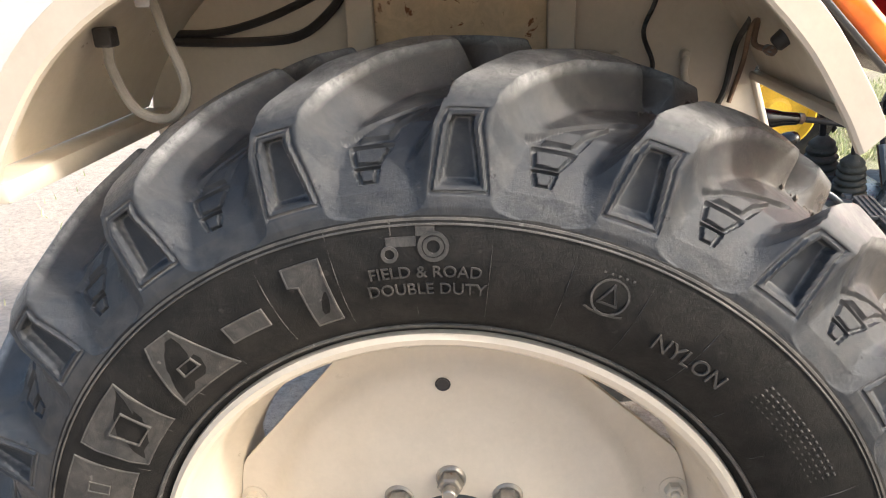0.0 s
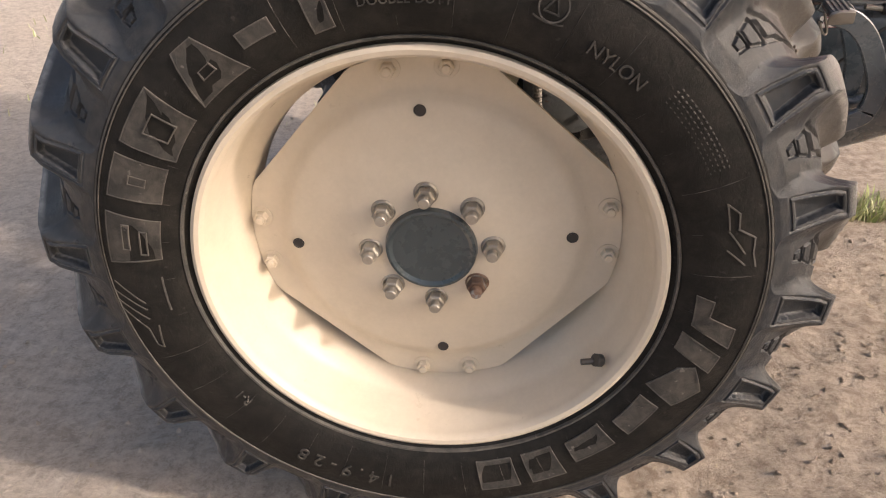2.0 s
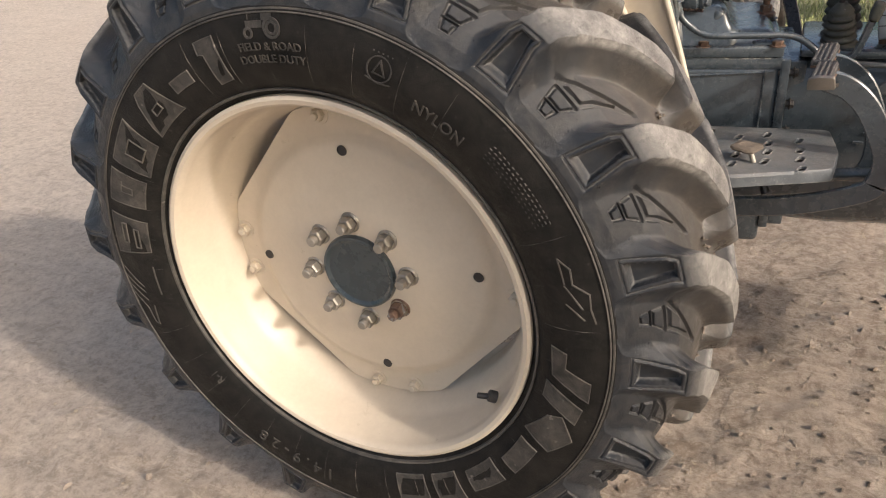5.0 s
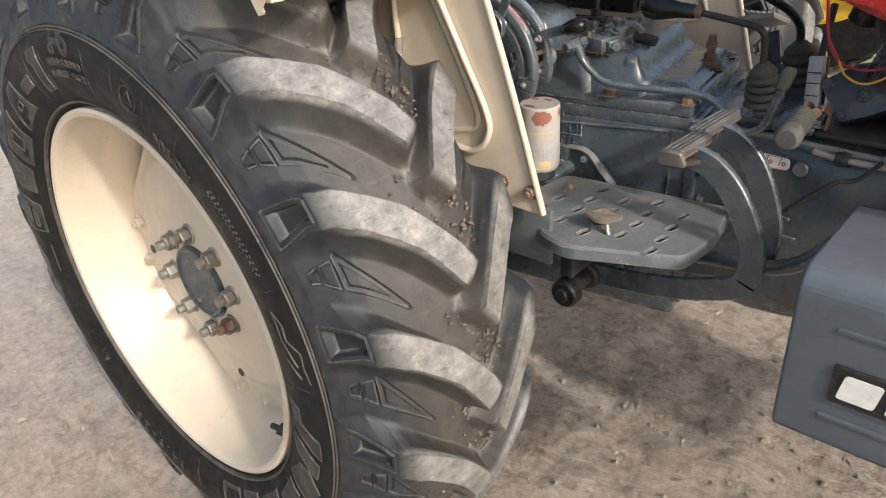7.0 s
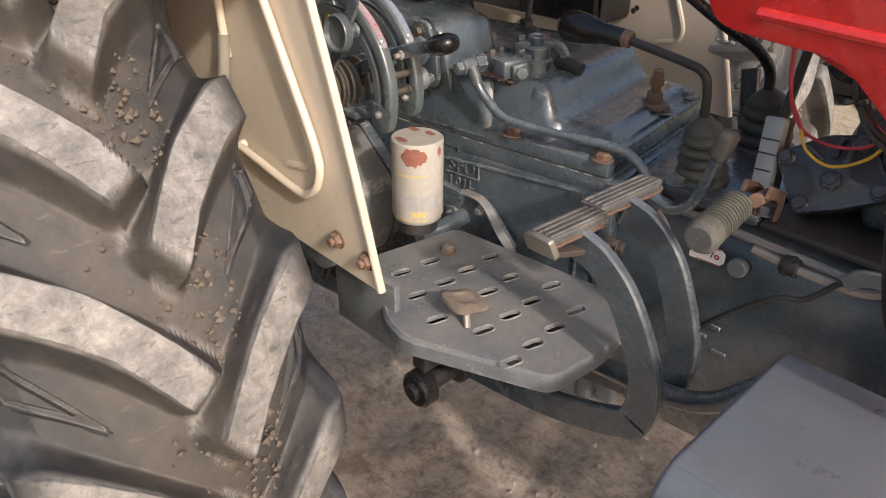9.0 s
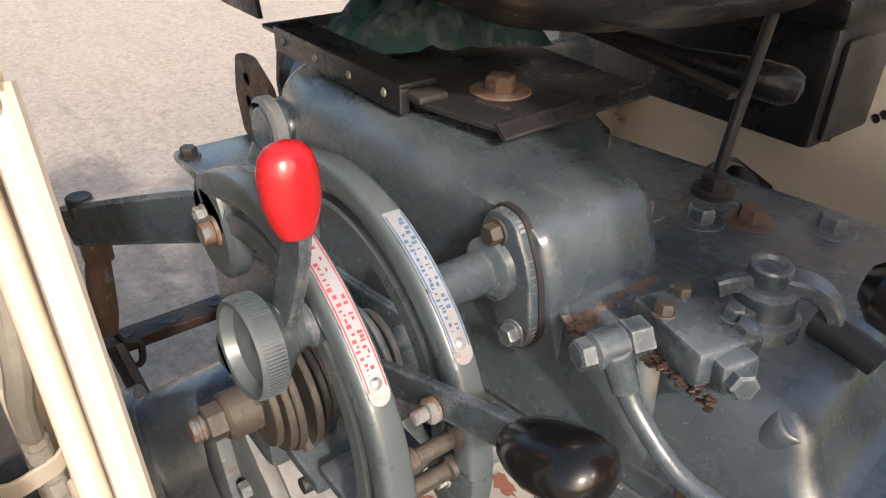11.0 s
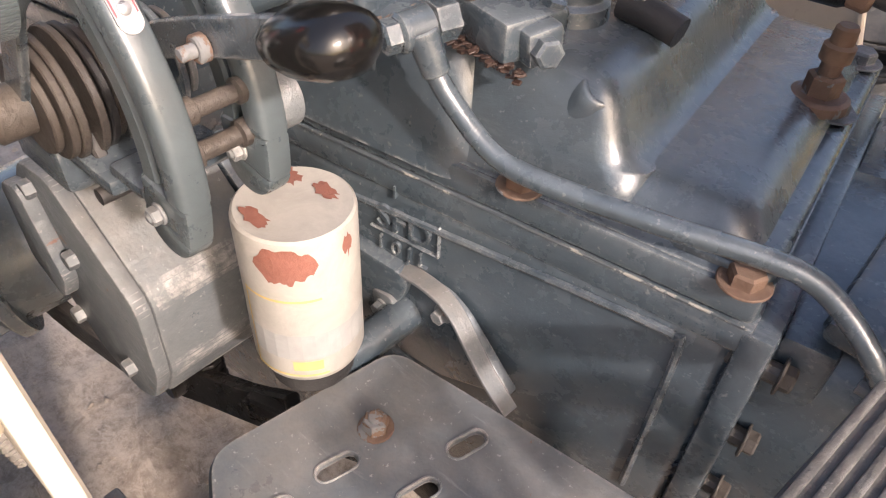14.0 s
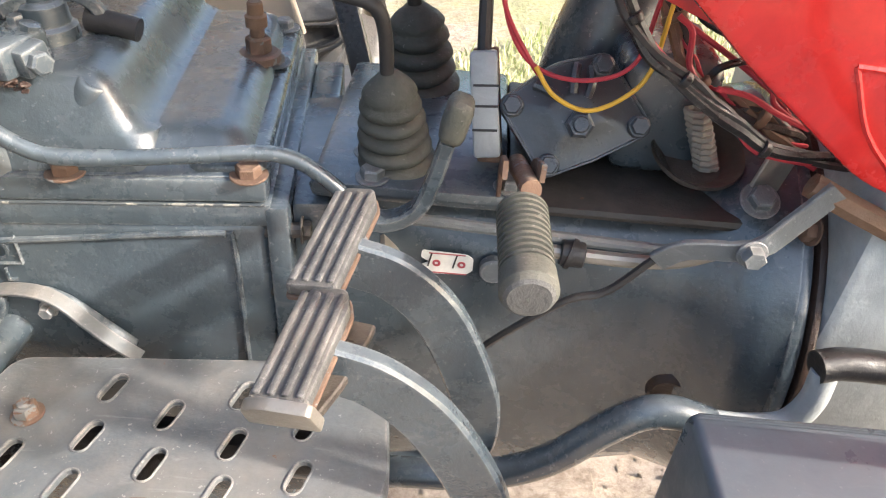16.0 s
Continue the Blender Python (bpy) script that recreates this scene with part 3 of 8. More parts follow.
PROFILE = PROFILE + [(-u, r) for u, r in PROFILE[-2::-1]]


def side_u(r):
    """How far out the outer sidewall stands at a radius."""
    pts = PROFILE[:9]
    for (u0, r0), (u1, r1) in zip(pts, pts[1:]):
        if r <= r1:
            return u0 + (u1 - u0) * max(0, (r - r0) / (r1 - r0))
    return pts[-1][0]


def wp(r, deg, u):
    a = radians(deg)
    return HUB + Vector((r * math.cos(a), u, r * math.sin(a)))


def on_side(r, deg, h):
    return wp(r, deg, side_u(r) - h)


BASE = ([0, .05, .2, .35, .45, .5, .58, .8, 1], [-.1825, -.1805, -.173, -.160, -.149, -.142, -.128, -.074, 0], [.505, .511, .530, .551, .566, .573, .586, .602, .610])
CREST = ([0, .05, .1, .2, .35, .43, .45, .5, .56, .8, 1], [-.1825, -.1825, -.1790, -.1735, -.1675, -.1625, -.1585, -.146, -.130, -.062, 0], [.505, .514, .528, .553, .590, .6090, .6135, .6225, .6300, .6485, .6555])
PITCH = 18.0


def ease(x):
    x = np.clip(x, 0, 1)
    return x * x * (3 - 2 * x)


def bar_line(u):
    """Angle of a bar's middle line at a distance u across the tread."""
    q = np.clip((u + 0.160) / 0.185, 0, 1.15)
    return -18.7 * (0.70 * q + 0.30 * q * q)


def bar_height(u, theta, s, stop, slant):
    """0 in the groove, 1 on the crest, for the bars whose window faces outwards."""
    face = np.interp(s, [0, 0.06, 0.48, 0.6, 9], [0.040, 0.037, 0.0245, 0.0225, 0.0225])
    half = face + 0.004 * np.clip((s - 0.48) / 0.05, 0, 1) + 0.014 * np.clip((u + 0.13) / 0.14, 0, 1) ** 1.3 + 0.050 * np.exp(-np.clip(s, 0, 9) / 0.022)
    along = ((theta - bar_line(u) + PITCH / 2) % PITCH - PITCH / 2) * math.pi / 180 * 0.63
    d = np.abs(along)
    wall = 0.021 + 0.018 * np.exp(-((s - 0.45) / 0.22) ** 2)
    f = (1 - np.clip((d - half) / wall, 0, 1)) ** 1.9
    tip = 1 - ease((u - stop - slant * np.clip(along / half, -1.6, 1.6)) / 0.020)
    return f * tip, d


def edge_gap(px, py, poly):
    """Distance to a closed outline, and whether a point lies within it."""
    best, inside = np.full(px.shape, 9.0), np.zeros(px.shape, bool)
    for (x0, y0), (x1, y1) in zip(poly, poly[1:] + poly[:1]):
        dx, dy = x1 - x0, y1 - y0
        t = np.clip(((px - x0) * dx + (py - y0) * dy) / (dx * dx + dy * dy), 0, 1)
        best = np.minimum(best, np.hypot(px - x0 - t * dx, py - y0 - t * dy))
        if dy:
            inside ^= ((y0 > py) != (y1 > py)) & (px < dx * (py - y0) / dy + x0)
    return best, inside


def tread_section():
    """One pitch of the tread: an outward and an inward bar, scooped grooves, sunken windows and pressed outlines."""
    rows = np.concatenate([np.linspace(0, 0.78, 128, endpoint=False), np.linspace(0.78, 1.1, 32, endpoint=False), np.linspace(1.1, 2, 51)])
    ns, nt = len(rows) - 1, 100
    S = rows[:, None] * np.ones((1, nt + 1))
    J = np.ones((ns + 1, 1)) * np.linspace(0, 1, nt + 1)[None, :]
    sa = np.where(S > 1, 2 - S, S)
    sgn = np.where(S > 1, -1.0, 1.0)
    bu, br = np.interp(sa, BASE[0], BASE[1]) * sgn, np.interp(sa, BASE[0], BASE[2])
    cu, cr = np.interp(sa, CREST[0], CREST[1]) * sgn, np.interp(sa, CREST[0], CREST[2])
    theta = bar_line(np.minimum(-np.abs(bu), 0)) + (J - 0.3) * PITCH
    f1, d1 = bar_height(bu, theta, np.where(S <= 1, S, 9), 0.000, 0.020)
    f2, d2 = bar_height(-bu, theta - PITCH / 2, np.where(S > 1, 2 - S, 9), -0.022, 0.014)
    f1 = np.where(S > 1.25, 0, f1)
    f2 = np.where(S < 0.75, 0, f2)
    f = np.maximum(f1, f2)
    u, r = bu + (cu - bu) * f, br + (cr - br) * f
    # arc lengths for the drawn details: x along the wheel, y up the shoulder
    for side in (1, -1):
        on = (S <= 1) if side == 1 else (S > 1)
        rel = (theta - (0 if side == 1 else PITCH / 2) - bar_line(-np.abs(bu)) + PITCH / 2) % PITCH - PITCH / 2
        x, y = rel * math.pi / 180 * 0.59, sa * 0.30
        g, into = edge_gap(x, y, [(-0.0310, 0.030), (0.0310, 0.030), (0.0168, 0.1235), (-0.0168, 0.1235)])
        line = 0.0030 * np.exp(-(g / 0.0017) ** 2) - 0.0014 * np.exp(-((g - 0.0035) / 0.0016) ** 2) * into
        well = np.where(into, 0.013 * ease((g - 0.0072) / 0.0040), 0)
        u = u + np.where(on, side * (well + line), 0)
        rel = (theta - (PITCH / 2 if side == 1 else 0) - bar_line(-np.abs(bu)) + PITCH / 2) % PITCH - PITCH / 2
        x, y = rel * math.pi / 180 * 0.59, sa * 0.30
        cut = 0
        for poly, wide in ([(0.046, 0.150), (0.026, 0.182), (-0.002, 0.232), (0.000, 0.152)], 0.0040), ([(0.038, 0.141), (-0.004, 0.140), (0.001, 0.112), (0.028, 0.113)], 0.0014), ([(0.026, 0.105), (0.002, 0.105), (0.006, 0.078), (0.021, 0.078)], 0.0014):
            g, into = edge_gap(x + 0.008, y, poly)
            cut = np.maximum(cut, 0.0056 * ease((wide + 0.0018 - g) / 0.0020))
        keep = on * (1 - ease((f - 0.45) / 0.3))
        dirr = np.interp(sa, [0.1, 0.6], [0.25, 1.0])
        r = r - keep * cut * dirr
        u = u + keep * cut * side * np.interp(sa, [0.1, 0.6], [1.0, 0.2])
    a = np.radians(theta)
    co = np.stack([r * np.cos(a), u, r * np.sin(a)], -1).reshape(-1, 3)
    k = (np.arange(ns)[:, None] * (nt + 1) + np.arange(nt)[None, :]).reshape(-1)
    faces = np.stack([k, k + 1, k + nt + 2, k + nt + 1], -1)
    me = bpy.data.meshes.new("tread_lug")
    me.from_pydata(co.tolist(), [], faces.tolist())
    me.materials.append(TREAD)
    me.polygons.foreach_set("use_smooth", [True] * len(faces))
    me.set_sharp_from_angle(angle=radians(34))
    return me


def ring_bar(r0, r1, d0, d1, h, n=6):
    """A raised plate on the sidewall between two radii and two angles."""
    bm = bmesh.new()
    lo, hi = [], []
    for k in range(n + 1):
        d = d0 + (d1 - d0) * k / n
        lo.append([bm.verts.new(on_side(r, d, -0.001)) for r in (r0, r1)])
        e = 0.0012 / r0 * 57
        dd = min(max(d, min(d0, d1) + e), max(d0, d1) - e)
        hi.append([bm.verts.new(on_side(r, dd, h)) for r in (r0 + 0.0012, r1 - 0.0012)])
    for k in range(n):
        bm.faces.new((hi[k][0], hi[k][1], hi[k + 1][1], hi[k + 1][0]))
        bm.faces.new((lo[k][0], hi[k][0], hi[k + 1][0], lo[k + 1][0]))
        bm.faces.new((lo[k][1], lo[k + 1][1], hi[k + 1][1], hi[k][1]))
    for e in (0, n):
        bm.faces.new((lo[e][0], lo[e][1], hi[e][1], hi[e][0]))
    return bm


def side_plate(poly, h):
    """A raised flat-topped shape on the sidewall; poly: radius and angle of its corners, in turn."""
    bm = bmesh.new()
    fine = []
    for (ra, da), (rb, db) in zip(poly, poly[1:] + poly[:1]):
        fine += [(ra + (rb - ra) * k / 4, da + (db - da) * k / 4) for k in range(4)]
    lo = [bm.verts.new(on_side(r, d, -0.001)) for r, d in fine]
    hi = [bm.verts.new(on_side(r, d, h)) for r, d in fine]
    n = len(fine)
    for k in range(n):
        bm.faces.new((lo[k], lo[(k + 1) % n], hi[(k + 1) % n], hi[k]))
    bmesh.ops.triangulate(bm, faces=[bm.faces.new(hi)])
    bmesh.ops.recalc_face_normals(bm, faces=list(bm.faces))
    return bm


def side_line(points, w, h, shut=False):
    """A thin raised moulding line over the sidewall through points of radius and angle."""
    pts = points + points[:1] if shut else points
    out = []
    for (ra, da), (rb, db) in zip(pts, pts[1:]):
        a, b = Vector((ra * math.cos(radians(da)), ra * math.sin(radians(da)))), Vector((rb * math.cos(radians(db)), rb * math.sin(radians(db))))
        way = (b - a).normalized() * w / 2
        off = Vector((-way.y, way.x))
        poly = [(v.length, math.degrees(math.atan2(v.y, v.x))) for v in (a - way - off, b + way - off, b + way + off, a - way + off)]
        m = poly[0][1]
        out.append(side_plate([(r, d - 360 * round((d - m) / 360)) for r, d in poly], h))
    return merge(*out) if len(out) > 1 else out[0]


def arc_text(text, size, r_mid, deg_mid, h):
    """Letters that stand on the sidewall with their feet towards the hub."""
    def place(x, y, z):
        r = r_mid + y
        return on_side(r, deg_mid - math.degrees(x / r_mid), h + z)
    return lettering(text, size, h, place)


def rear_wheel():
    w = thing("rear_wheel", HUB, "lugged black tyre on a cream steel rim, standing on dry earth", "wheel", "tractor wheels")
    shell = PROFILE[:4] + [(-0.1835, 0.5050), (-0.170, 0.515), (-0.14, 0.553), (-0.10, 0.578), (0, 0.592)]
    shell = shell + [(-u, r) for u, r in shell[-2::-1]]
    prof = [(v.x, v.y) for v in glide([(u, r, 0) for u, r in shell], 3)]
    inner = [(0.142, 0.352), (0.0, 0.33), (-0.142, 0.352)]
    tyre = part("tyre", lathe([(-u, r) for u, r in prof + inner][::-1], HUB, (0, -1, 0), 160, closed=True), RUBBER, w, "black tractor tyre with worn dusty lugs")
    section = tread_section()
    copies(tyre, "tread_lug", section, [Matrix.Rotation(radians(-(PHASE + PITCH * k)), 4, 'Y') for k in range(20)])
    # rings and radial seams
    ribs = lathe([(0.1800, 0.5015), (0.1850, 0.5020), (0.1845, 0.5045), (0.1785, 0.506)], HUB, (0, -1, 0), 160)
    ribs = merge(ribs, lathe([(0.163, 0.377), (0.1700, 0.378), (0.1710, 0.381), (0.166, 0.384)], HUB, (0, -1, 0), 160))
    lines = [ribs]
    taken = ((27, 47), (84.5, 99), (104, 109.5), (114, 120.8), (122.4, 135.6), (138.6, 150.6), (152, 162.2), (165, 177), (-20, 1), (-29, -15.5), (-41, -29.6), (-55, -43), (7, 21.5), (181, 198))
    for k in range(37):
        d = 83.3 + k * 360 / 37
        d -= 360 * (d > 205)
        split = 0 if not any(lo - 0.6 < d < hi + 0.1 for lo, hi in taken) else 1
        for e in range(7):
            if split and 0 < e < 6:
                continue
            lines.append(ring_bar(0.396 + 0.0150 * e, 0.4116 + 0.0150 * e, d, d + 0.26, 0.0014, 1))
    ribs = merge(*lines)
    for r in (0.4965,):
        ribs = merge(ribs, ring_bar(r, r + 0.0034, 0, 360, 0.0030, 180))
    part("sidewall_rib", ribs, RIBLINE, tyre, "thin dusty moulding lines")
    # dried mud caught between the bars
    rnd = random.Random(21)
    verts, faces = [], []
    for _ in range(5200):
        d, u0 = radians(rnd.random() * 360), rnd.gauss(0.045, 0.032)
        s = 0.0012 + 0.0042 * rnd.random() ** 3
        r0 = 0.6115 - 2.2 * max(0, abs(u0) - 0.06) ** 2 * 10
        o = HUB + Vector((r0 * math.cos(d), min(max(u0, -0.05), 0.12), r0 * math.sin(d)))
        k = len(verts)
        for e in ((1, 0, 0), (-1, 0, 0), (0, 1, 0), (0, -1, 0), (0, 0, 1), (0, 0, -1)):
            verts.append(o + Vector(e) * s * rnd.uniform(0.6, 1.3))
        faces += [[k + i for i in t] for t in ((0, 2, 4), (2, 1, 4), (1, 3, 4), (3, 0, 4), (2, 0, 5), (1, 2, 5), (3, 1, 5), (0, 3, 5))]
    bm = bmesh.new()
    me = bpy.data.meshes.new("crumbs")
    me.from_pydata(verts, [], faces)
    bm.from_mesh(me)
    tagged(part("dried_mud", bm, MUD, tyre, "dried brown mud caught in the tread"), kind="stuff")
    # size and service words
    for text, size, r, d in (("FIELD & ROAD", 0.0175, 0.450, 91.5), ("DOUBLE DUTY", 0.0175, 0.431, 91.5), ("NYLON", 0.0255, 0.431, 54.6), ("R-1", 0.022, 0.412, -142), ("1 4 . 9 - 2 8", 0.040, 0.447, -110.5)):
        part("lettering", arc_text(text, size, r, d, 0.0024), LETTER, tyre)
    # large maker's marks, as plain raised plates with a moulded outline
    for poly in ([(0.477, 109.3), (0.478, 104.4), (0.407, 104.1), (0.405, 108.0), (0.455, 108.0), (0.458, 109.3)], [(0.447, 120.6), (0.447, 114.2), (0.427, 114.2), (0.427, 120.6)],
                 [(0.479, 131.4), (0.477, 127.0), (0.404, 122.6), (0.405, 135.3)], [(0.480, 139.1), (0.404, 139.1), (0.402, 150.0), (0.480, 150.4)],
                 [(0.482, 153.1), (0.408, 152.5), (0.407, 161.0), (0.484, 161.9)], [(0.486, 165.4), (0.407, 165.6), (0.408, 175.1), (0.487, 176.4)],
                 [(0.407, 0.4), (0.432, -0.5), (0.431, -4.4), (0.473, -6.3), (0.475, -10.8), (0.411, -7.2)], [(0.403, -9.6), (0.470, -13.2), (0.467, -17.4), (0.403, -14.3)],
                 [(0.400, -26.6), (0.422, -18.9), (0.445, -17.2), (0.476, -22.2), (0.453, -28.0)], [(0.405, -30.0), (0.440, -30.2), (0.444, -40.0), (0.410, -40.2)],
                 [(0.400, -44.0), (0.445, -44.0), (0.445, -54.4), (0.405, -54.0)], [(0.40, -58), (0.46, -58), (0.46, -66), (0.40, -66)], [(0.40, -69), (0.46, -69), (0.46, -78), (0.40, -78)]):
        mark = part("raised_mark", side_plate(poly, 0.0026), LETTER, tyre, "raised maker's mark")
        part("mark_outline", side_line(poly, 0.0016, 0.0033, True), RIBLINE, mark)
    for poly in ([(0.456, 156.4), (0.433, 156.2), (0.432, 157.9), (0.456, 158.2)], [(0.440, 130.3), (0.440, 127.6), (0.428, 127.4), (0.428, 130.6)], [(0.462, 167.5), (0.452, 167.5), (0.452, 173), (0.462, 173)], [(0.436, 168.5), (0.426, 168.5), (0.426, 174), (0.436, 174)],
                 [(0.455, 142.5), (0.420, 142.3), (0.420, 146.4), (0.455, 146.8)]):
        part("mark_outline", side_line(poly, 0.0016, 0.0036, True), RIBLINE, tyre)
    for k in range(5):
        for e in range(15):
            d = 27.8 + e * 1.13 + (0.3 if k % 2 else 0)
            part("small_stud", ring_bar(0.4375 + 0.0062 * k, 0.4408 + 0.0062 * k, d, d + 0.72, 0.0014, 1), LETTER, tyre)
    # stepped moulding lines on both sides of the marks
    for pts in ([(0.492, 180.9), (0.453, 186.0)], [(0.497, 183.1), (0.455, 187.7)], [(0.497, 185.3), (0.458, 190.0)], [(0.496, 187.4), (0.468, 192.4), (0.469, 196.6), (0.460, 197.3), (0.448, 192.0)], [(0.414, 180.0), (0.417, 188.5)],
                [(0.449, 21.2), (0.462, 18.8), (0.458, 15.7), (0.479, 13.4), (0.476, 10.4), (0.480, 7.6)], [(0.445, 15.5), (0.464, 10.6)], [(0.441, 11.5), (0.464, 8.2)], [(0.449, 21.2), (0.446, 16.0)]):
        part("raised_bar", side_line(pts, 0.0022, 0.0022), RIBLINE, tyre)
    # small pictograms: a field machine and a toothed badge
    def ring(r, w, p, way):
        return lathe([(0, r - w), (0.0024, r - w), (0.0024, r + w), (0, r + w)], p, way, 24)
    for bm in (ring(0.0135, 0.002, on_side(0.476, 90.3, 0), (0, -1, 0.1)), ring(0.0085, 0.002, on_side(0.476, 90.3, 0), (0, -1, 0.1)), ring(0.0068, 0.0018, on_side(0.470, 95.6, 0), (0, -1, 0.1)),
               ring_bar(0.476, 0.488, 92.2, 96, 0.002, 2), ring_bar(0.486, 0.498, 90, 92.4, 0.002, 2), ring_bar(0.488, 0.505, 95.0, 95.4, 0.002, 1),
               ring(0.0185, 0.0010, on_side(0.455, 68.3, 0), (0.1, -1, 0.1)), side_line([(0.468, 68.3), (0.447, 69.5), (0.447, 67.1)], 0.0022, 0.002, True), side_line([(0.438, 70.8), (0.436, 70.0), (0.434, 68.3), (0.436, 66.6), (0.438, 65.8)], 0.002, 0.002)):
        part("pictogram_line", bm, LETTER, tyre)
    for k in range(5):
        part("pictogram_line", ring_bar(0.476, 0.480, 66.2 + k * 0.9, 66.7 + k * 0.9, 0.002, 1), LETTER, tyre)
    # rim: outer flange, bead seat, well, inner flange
    rim = lathe([(0.160, 0.350), (0.166, 0.355), (0.168, 0.362), (0.165, 0.3680), (0.157, 0.3690), (0.150, 0.3635), (0.146, 0.355), (0.120, 0.352), (0.07, 0.345), (0.03, 0.322), (-0.03, 0.318), (-0.08, 0.342), (-0.150, 0.357), (-0.163, 0.372), (-0.172, 0.371),
                 (-0.170, 0.350), (-0.085, 0.333), (-0.03, 0.311), (0.03, 0.315), (0.068, 0.335), (0.080, 0.3415), (0.128, 0.3435), (0.136, 0.3475), (0.152, 0.3485)][::-1], HUB, (0, -1, 0), 128, closed=True)
    rim = part("rim", rim, CREAM, w, "cream painted steel rim with chipped flange")
    # valve
    v0 = wp(0.337, -31, -0.135)
    part("valve", merge(cyl(v0, v0 + Vector((-0.012, -0.006, 0.006)), 0.011, n=16, bev=0.001), cyl(v0, v0 + Vector((-0.034, -0.006, 0.0)), 0.0055, n=12, bev=0.001)), DARK, rim, "black valve stem")
    # centre disc with four bolted lobes
    bm = bmesh.new()
    n = 144
    radii = [0.06, 0.10, 0.135, 0.165, 0.20, 0.235, 0.248, 0.258, 0.268, 0.29]
    depth = [-0.072, -0.072, -0.069, -0.058, -0.050, -0.048, -0.043, -0.036, -0.031, -0.030]
    edge = []
    for k in range(n):
        d = k * 360 / n
        e = (d - 3.5 + 45) % 90 - 45
        if abs(e) <= 20:
            edge.append(0.314)
        else:
            edge.append(0.314 * math.cos(radians(25)) / math.cos(radians(abs(e) - 45)))
    rows = []
    for r, u in zip(radii, depth):
        rows.append([bm.verts.new(wp(min(r, edge[k] - 0.004), k * 360 / n, u)) for k in range(n)])
    rows.append([bm.verts.new(wp(edge[k], k * 360 / n, -0.030)) for k in range(n)])
    rows.append([bm.verts.new(wp(edge[k], k * 360 / n, -0.022)) for k in range(n)])
    rows.append([bm.verts.new(wp(0.06, k * 360 / n, -0.030)) for k in range(n)])
    for a, b in zip(rows, rows[1:]):
        for k in range(n):
            j = (k + 1) % n
            bm.faces.new((a[k], a[j], b[j], b[k]))
    disc = part("wheel_disc", bm, CREAM, w, "cream pressed steel wheel centre")
    for d in (3.5, 93.5, 183.5, 273.5):
        p = wp(0.232, d, -0.0492)
        part("disc_hole", lathe([(0, 0), (0, 0.0075), (0.0012, 0.0085), (0.0012, 0.0095), (0, 0.010)], p, (0, -1, 0), 18), DARK, disc)
        for e in (-8.6, 8.6):
            q = wp(0.296, d + e, -0.030)
            part("rim_bolt", merge(hexbolt(q, (0, -1, 0), 0.0125, 0.012, 1.5, 0.008), cyl(q + Vector((0, -0.001, 0)), q + Vector((0, 0.03, 0)), 0.008, n=10)), CREAM, disc, "painted bolt")
            back = wp(0.315, d + e, -0.005)
            part("rim_lug", rbox(tuple(back), (0.03, 0.012, 0.03), 0.003, rot=(0, -(d + e), 0)), CREAM, rim)
    for k in range(8):
        q = wp(0.1016, 93.5 + 45 * k, -0.070)
        nut = merge(lathe([(0, 0), (0, 0.021), (0.004, 0.019), (0.005, 0.0175)], q, (0, -1, 0), 24), lathe([(0.005, 0), (0.005, 0.0165), (0.020, 0.0165), (0.023, 0.014), (0.023, 0)], q, (0, -1, 0), 6),
                    cyl(q + Vector((0, -0.023, 0)), q + Vector((0, -0.037, 0)), 0.0095, n=16, bev=0.0015))
        part("wheel_nut", nut, RUST if k == 5 else STEEL, disc, "rusty wheel nut" if k == 5 else "dusty steel wheel nut")
    cap = lathe([(0.076, 0.0), (0.078, 0.04), (0.078, 0.064), (0.082, 0.070), (0.081, 0.0745), (0.072, 0.077), (0.0, 0.077)], HUB, (0, -1, 0), 56)
    part("hub_cap", merge(cap, lathe([(0, 0), (0, 0.0035), (0.001, 0.003), (0.001, 0)], HUB + Vector((0, -0.0765, 0)), (0, -1, 0), 12)), HUBCAP, w, "grey painted round hub cap")
    return w


wheel = rear_wheel()
copy_thing(wheel, pose(0, 1.59, 0.642, 0, 0, 180))

# ---- mudguard ----
PLATE_Y = 0.418
SKIN = [(0.432, 1.205), (0.405, 1.252), (0.352, 1.322), (0.275, 1.385), (0.16, 1.420), (0.0, 1.432), (-0.16, 1.420), (-0.29, 1.385), (-0.385, 1.325), (-0.450, 1.250), (-0.495, 1.175)]


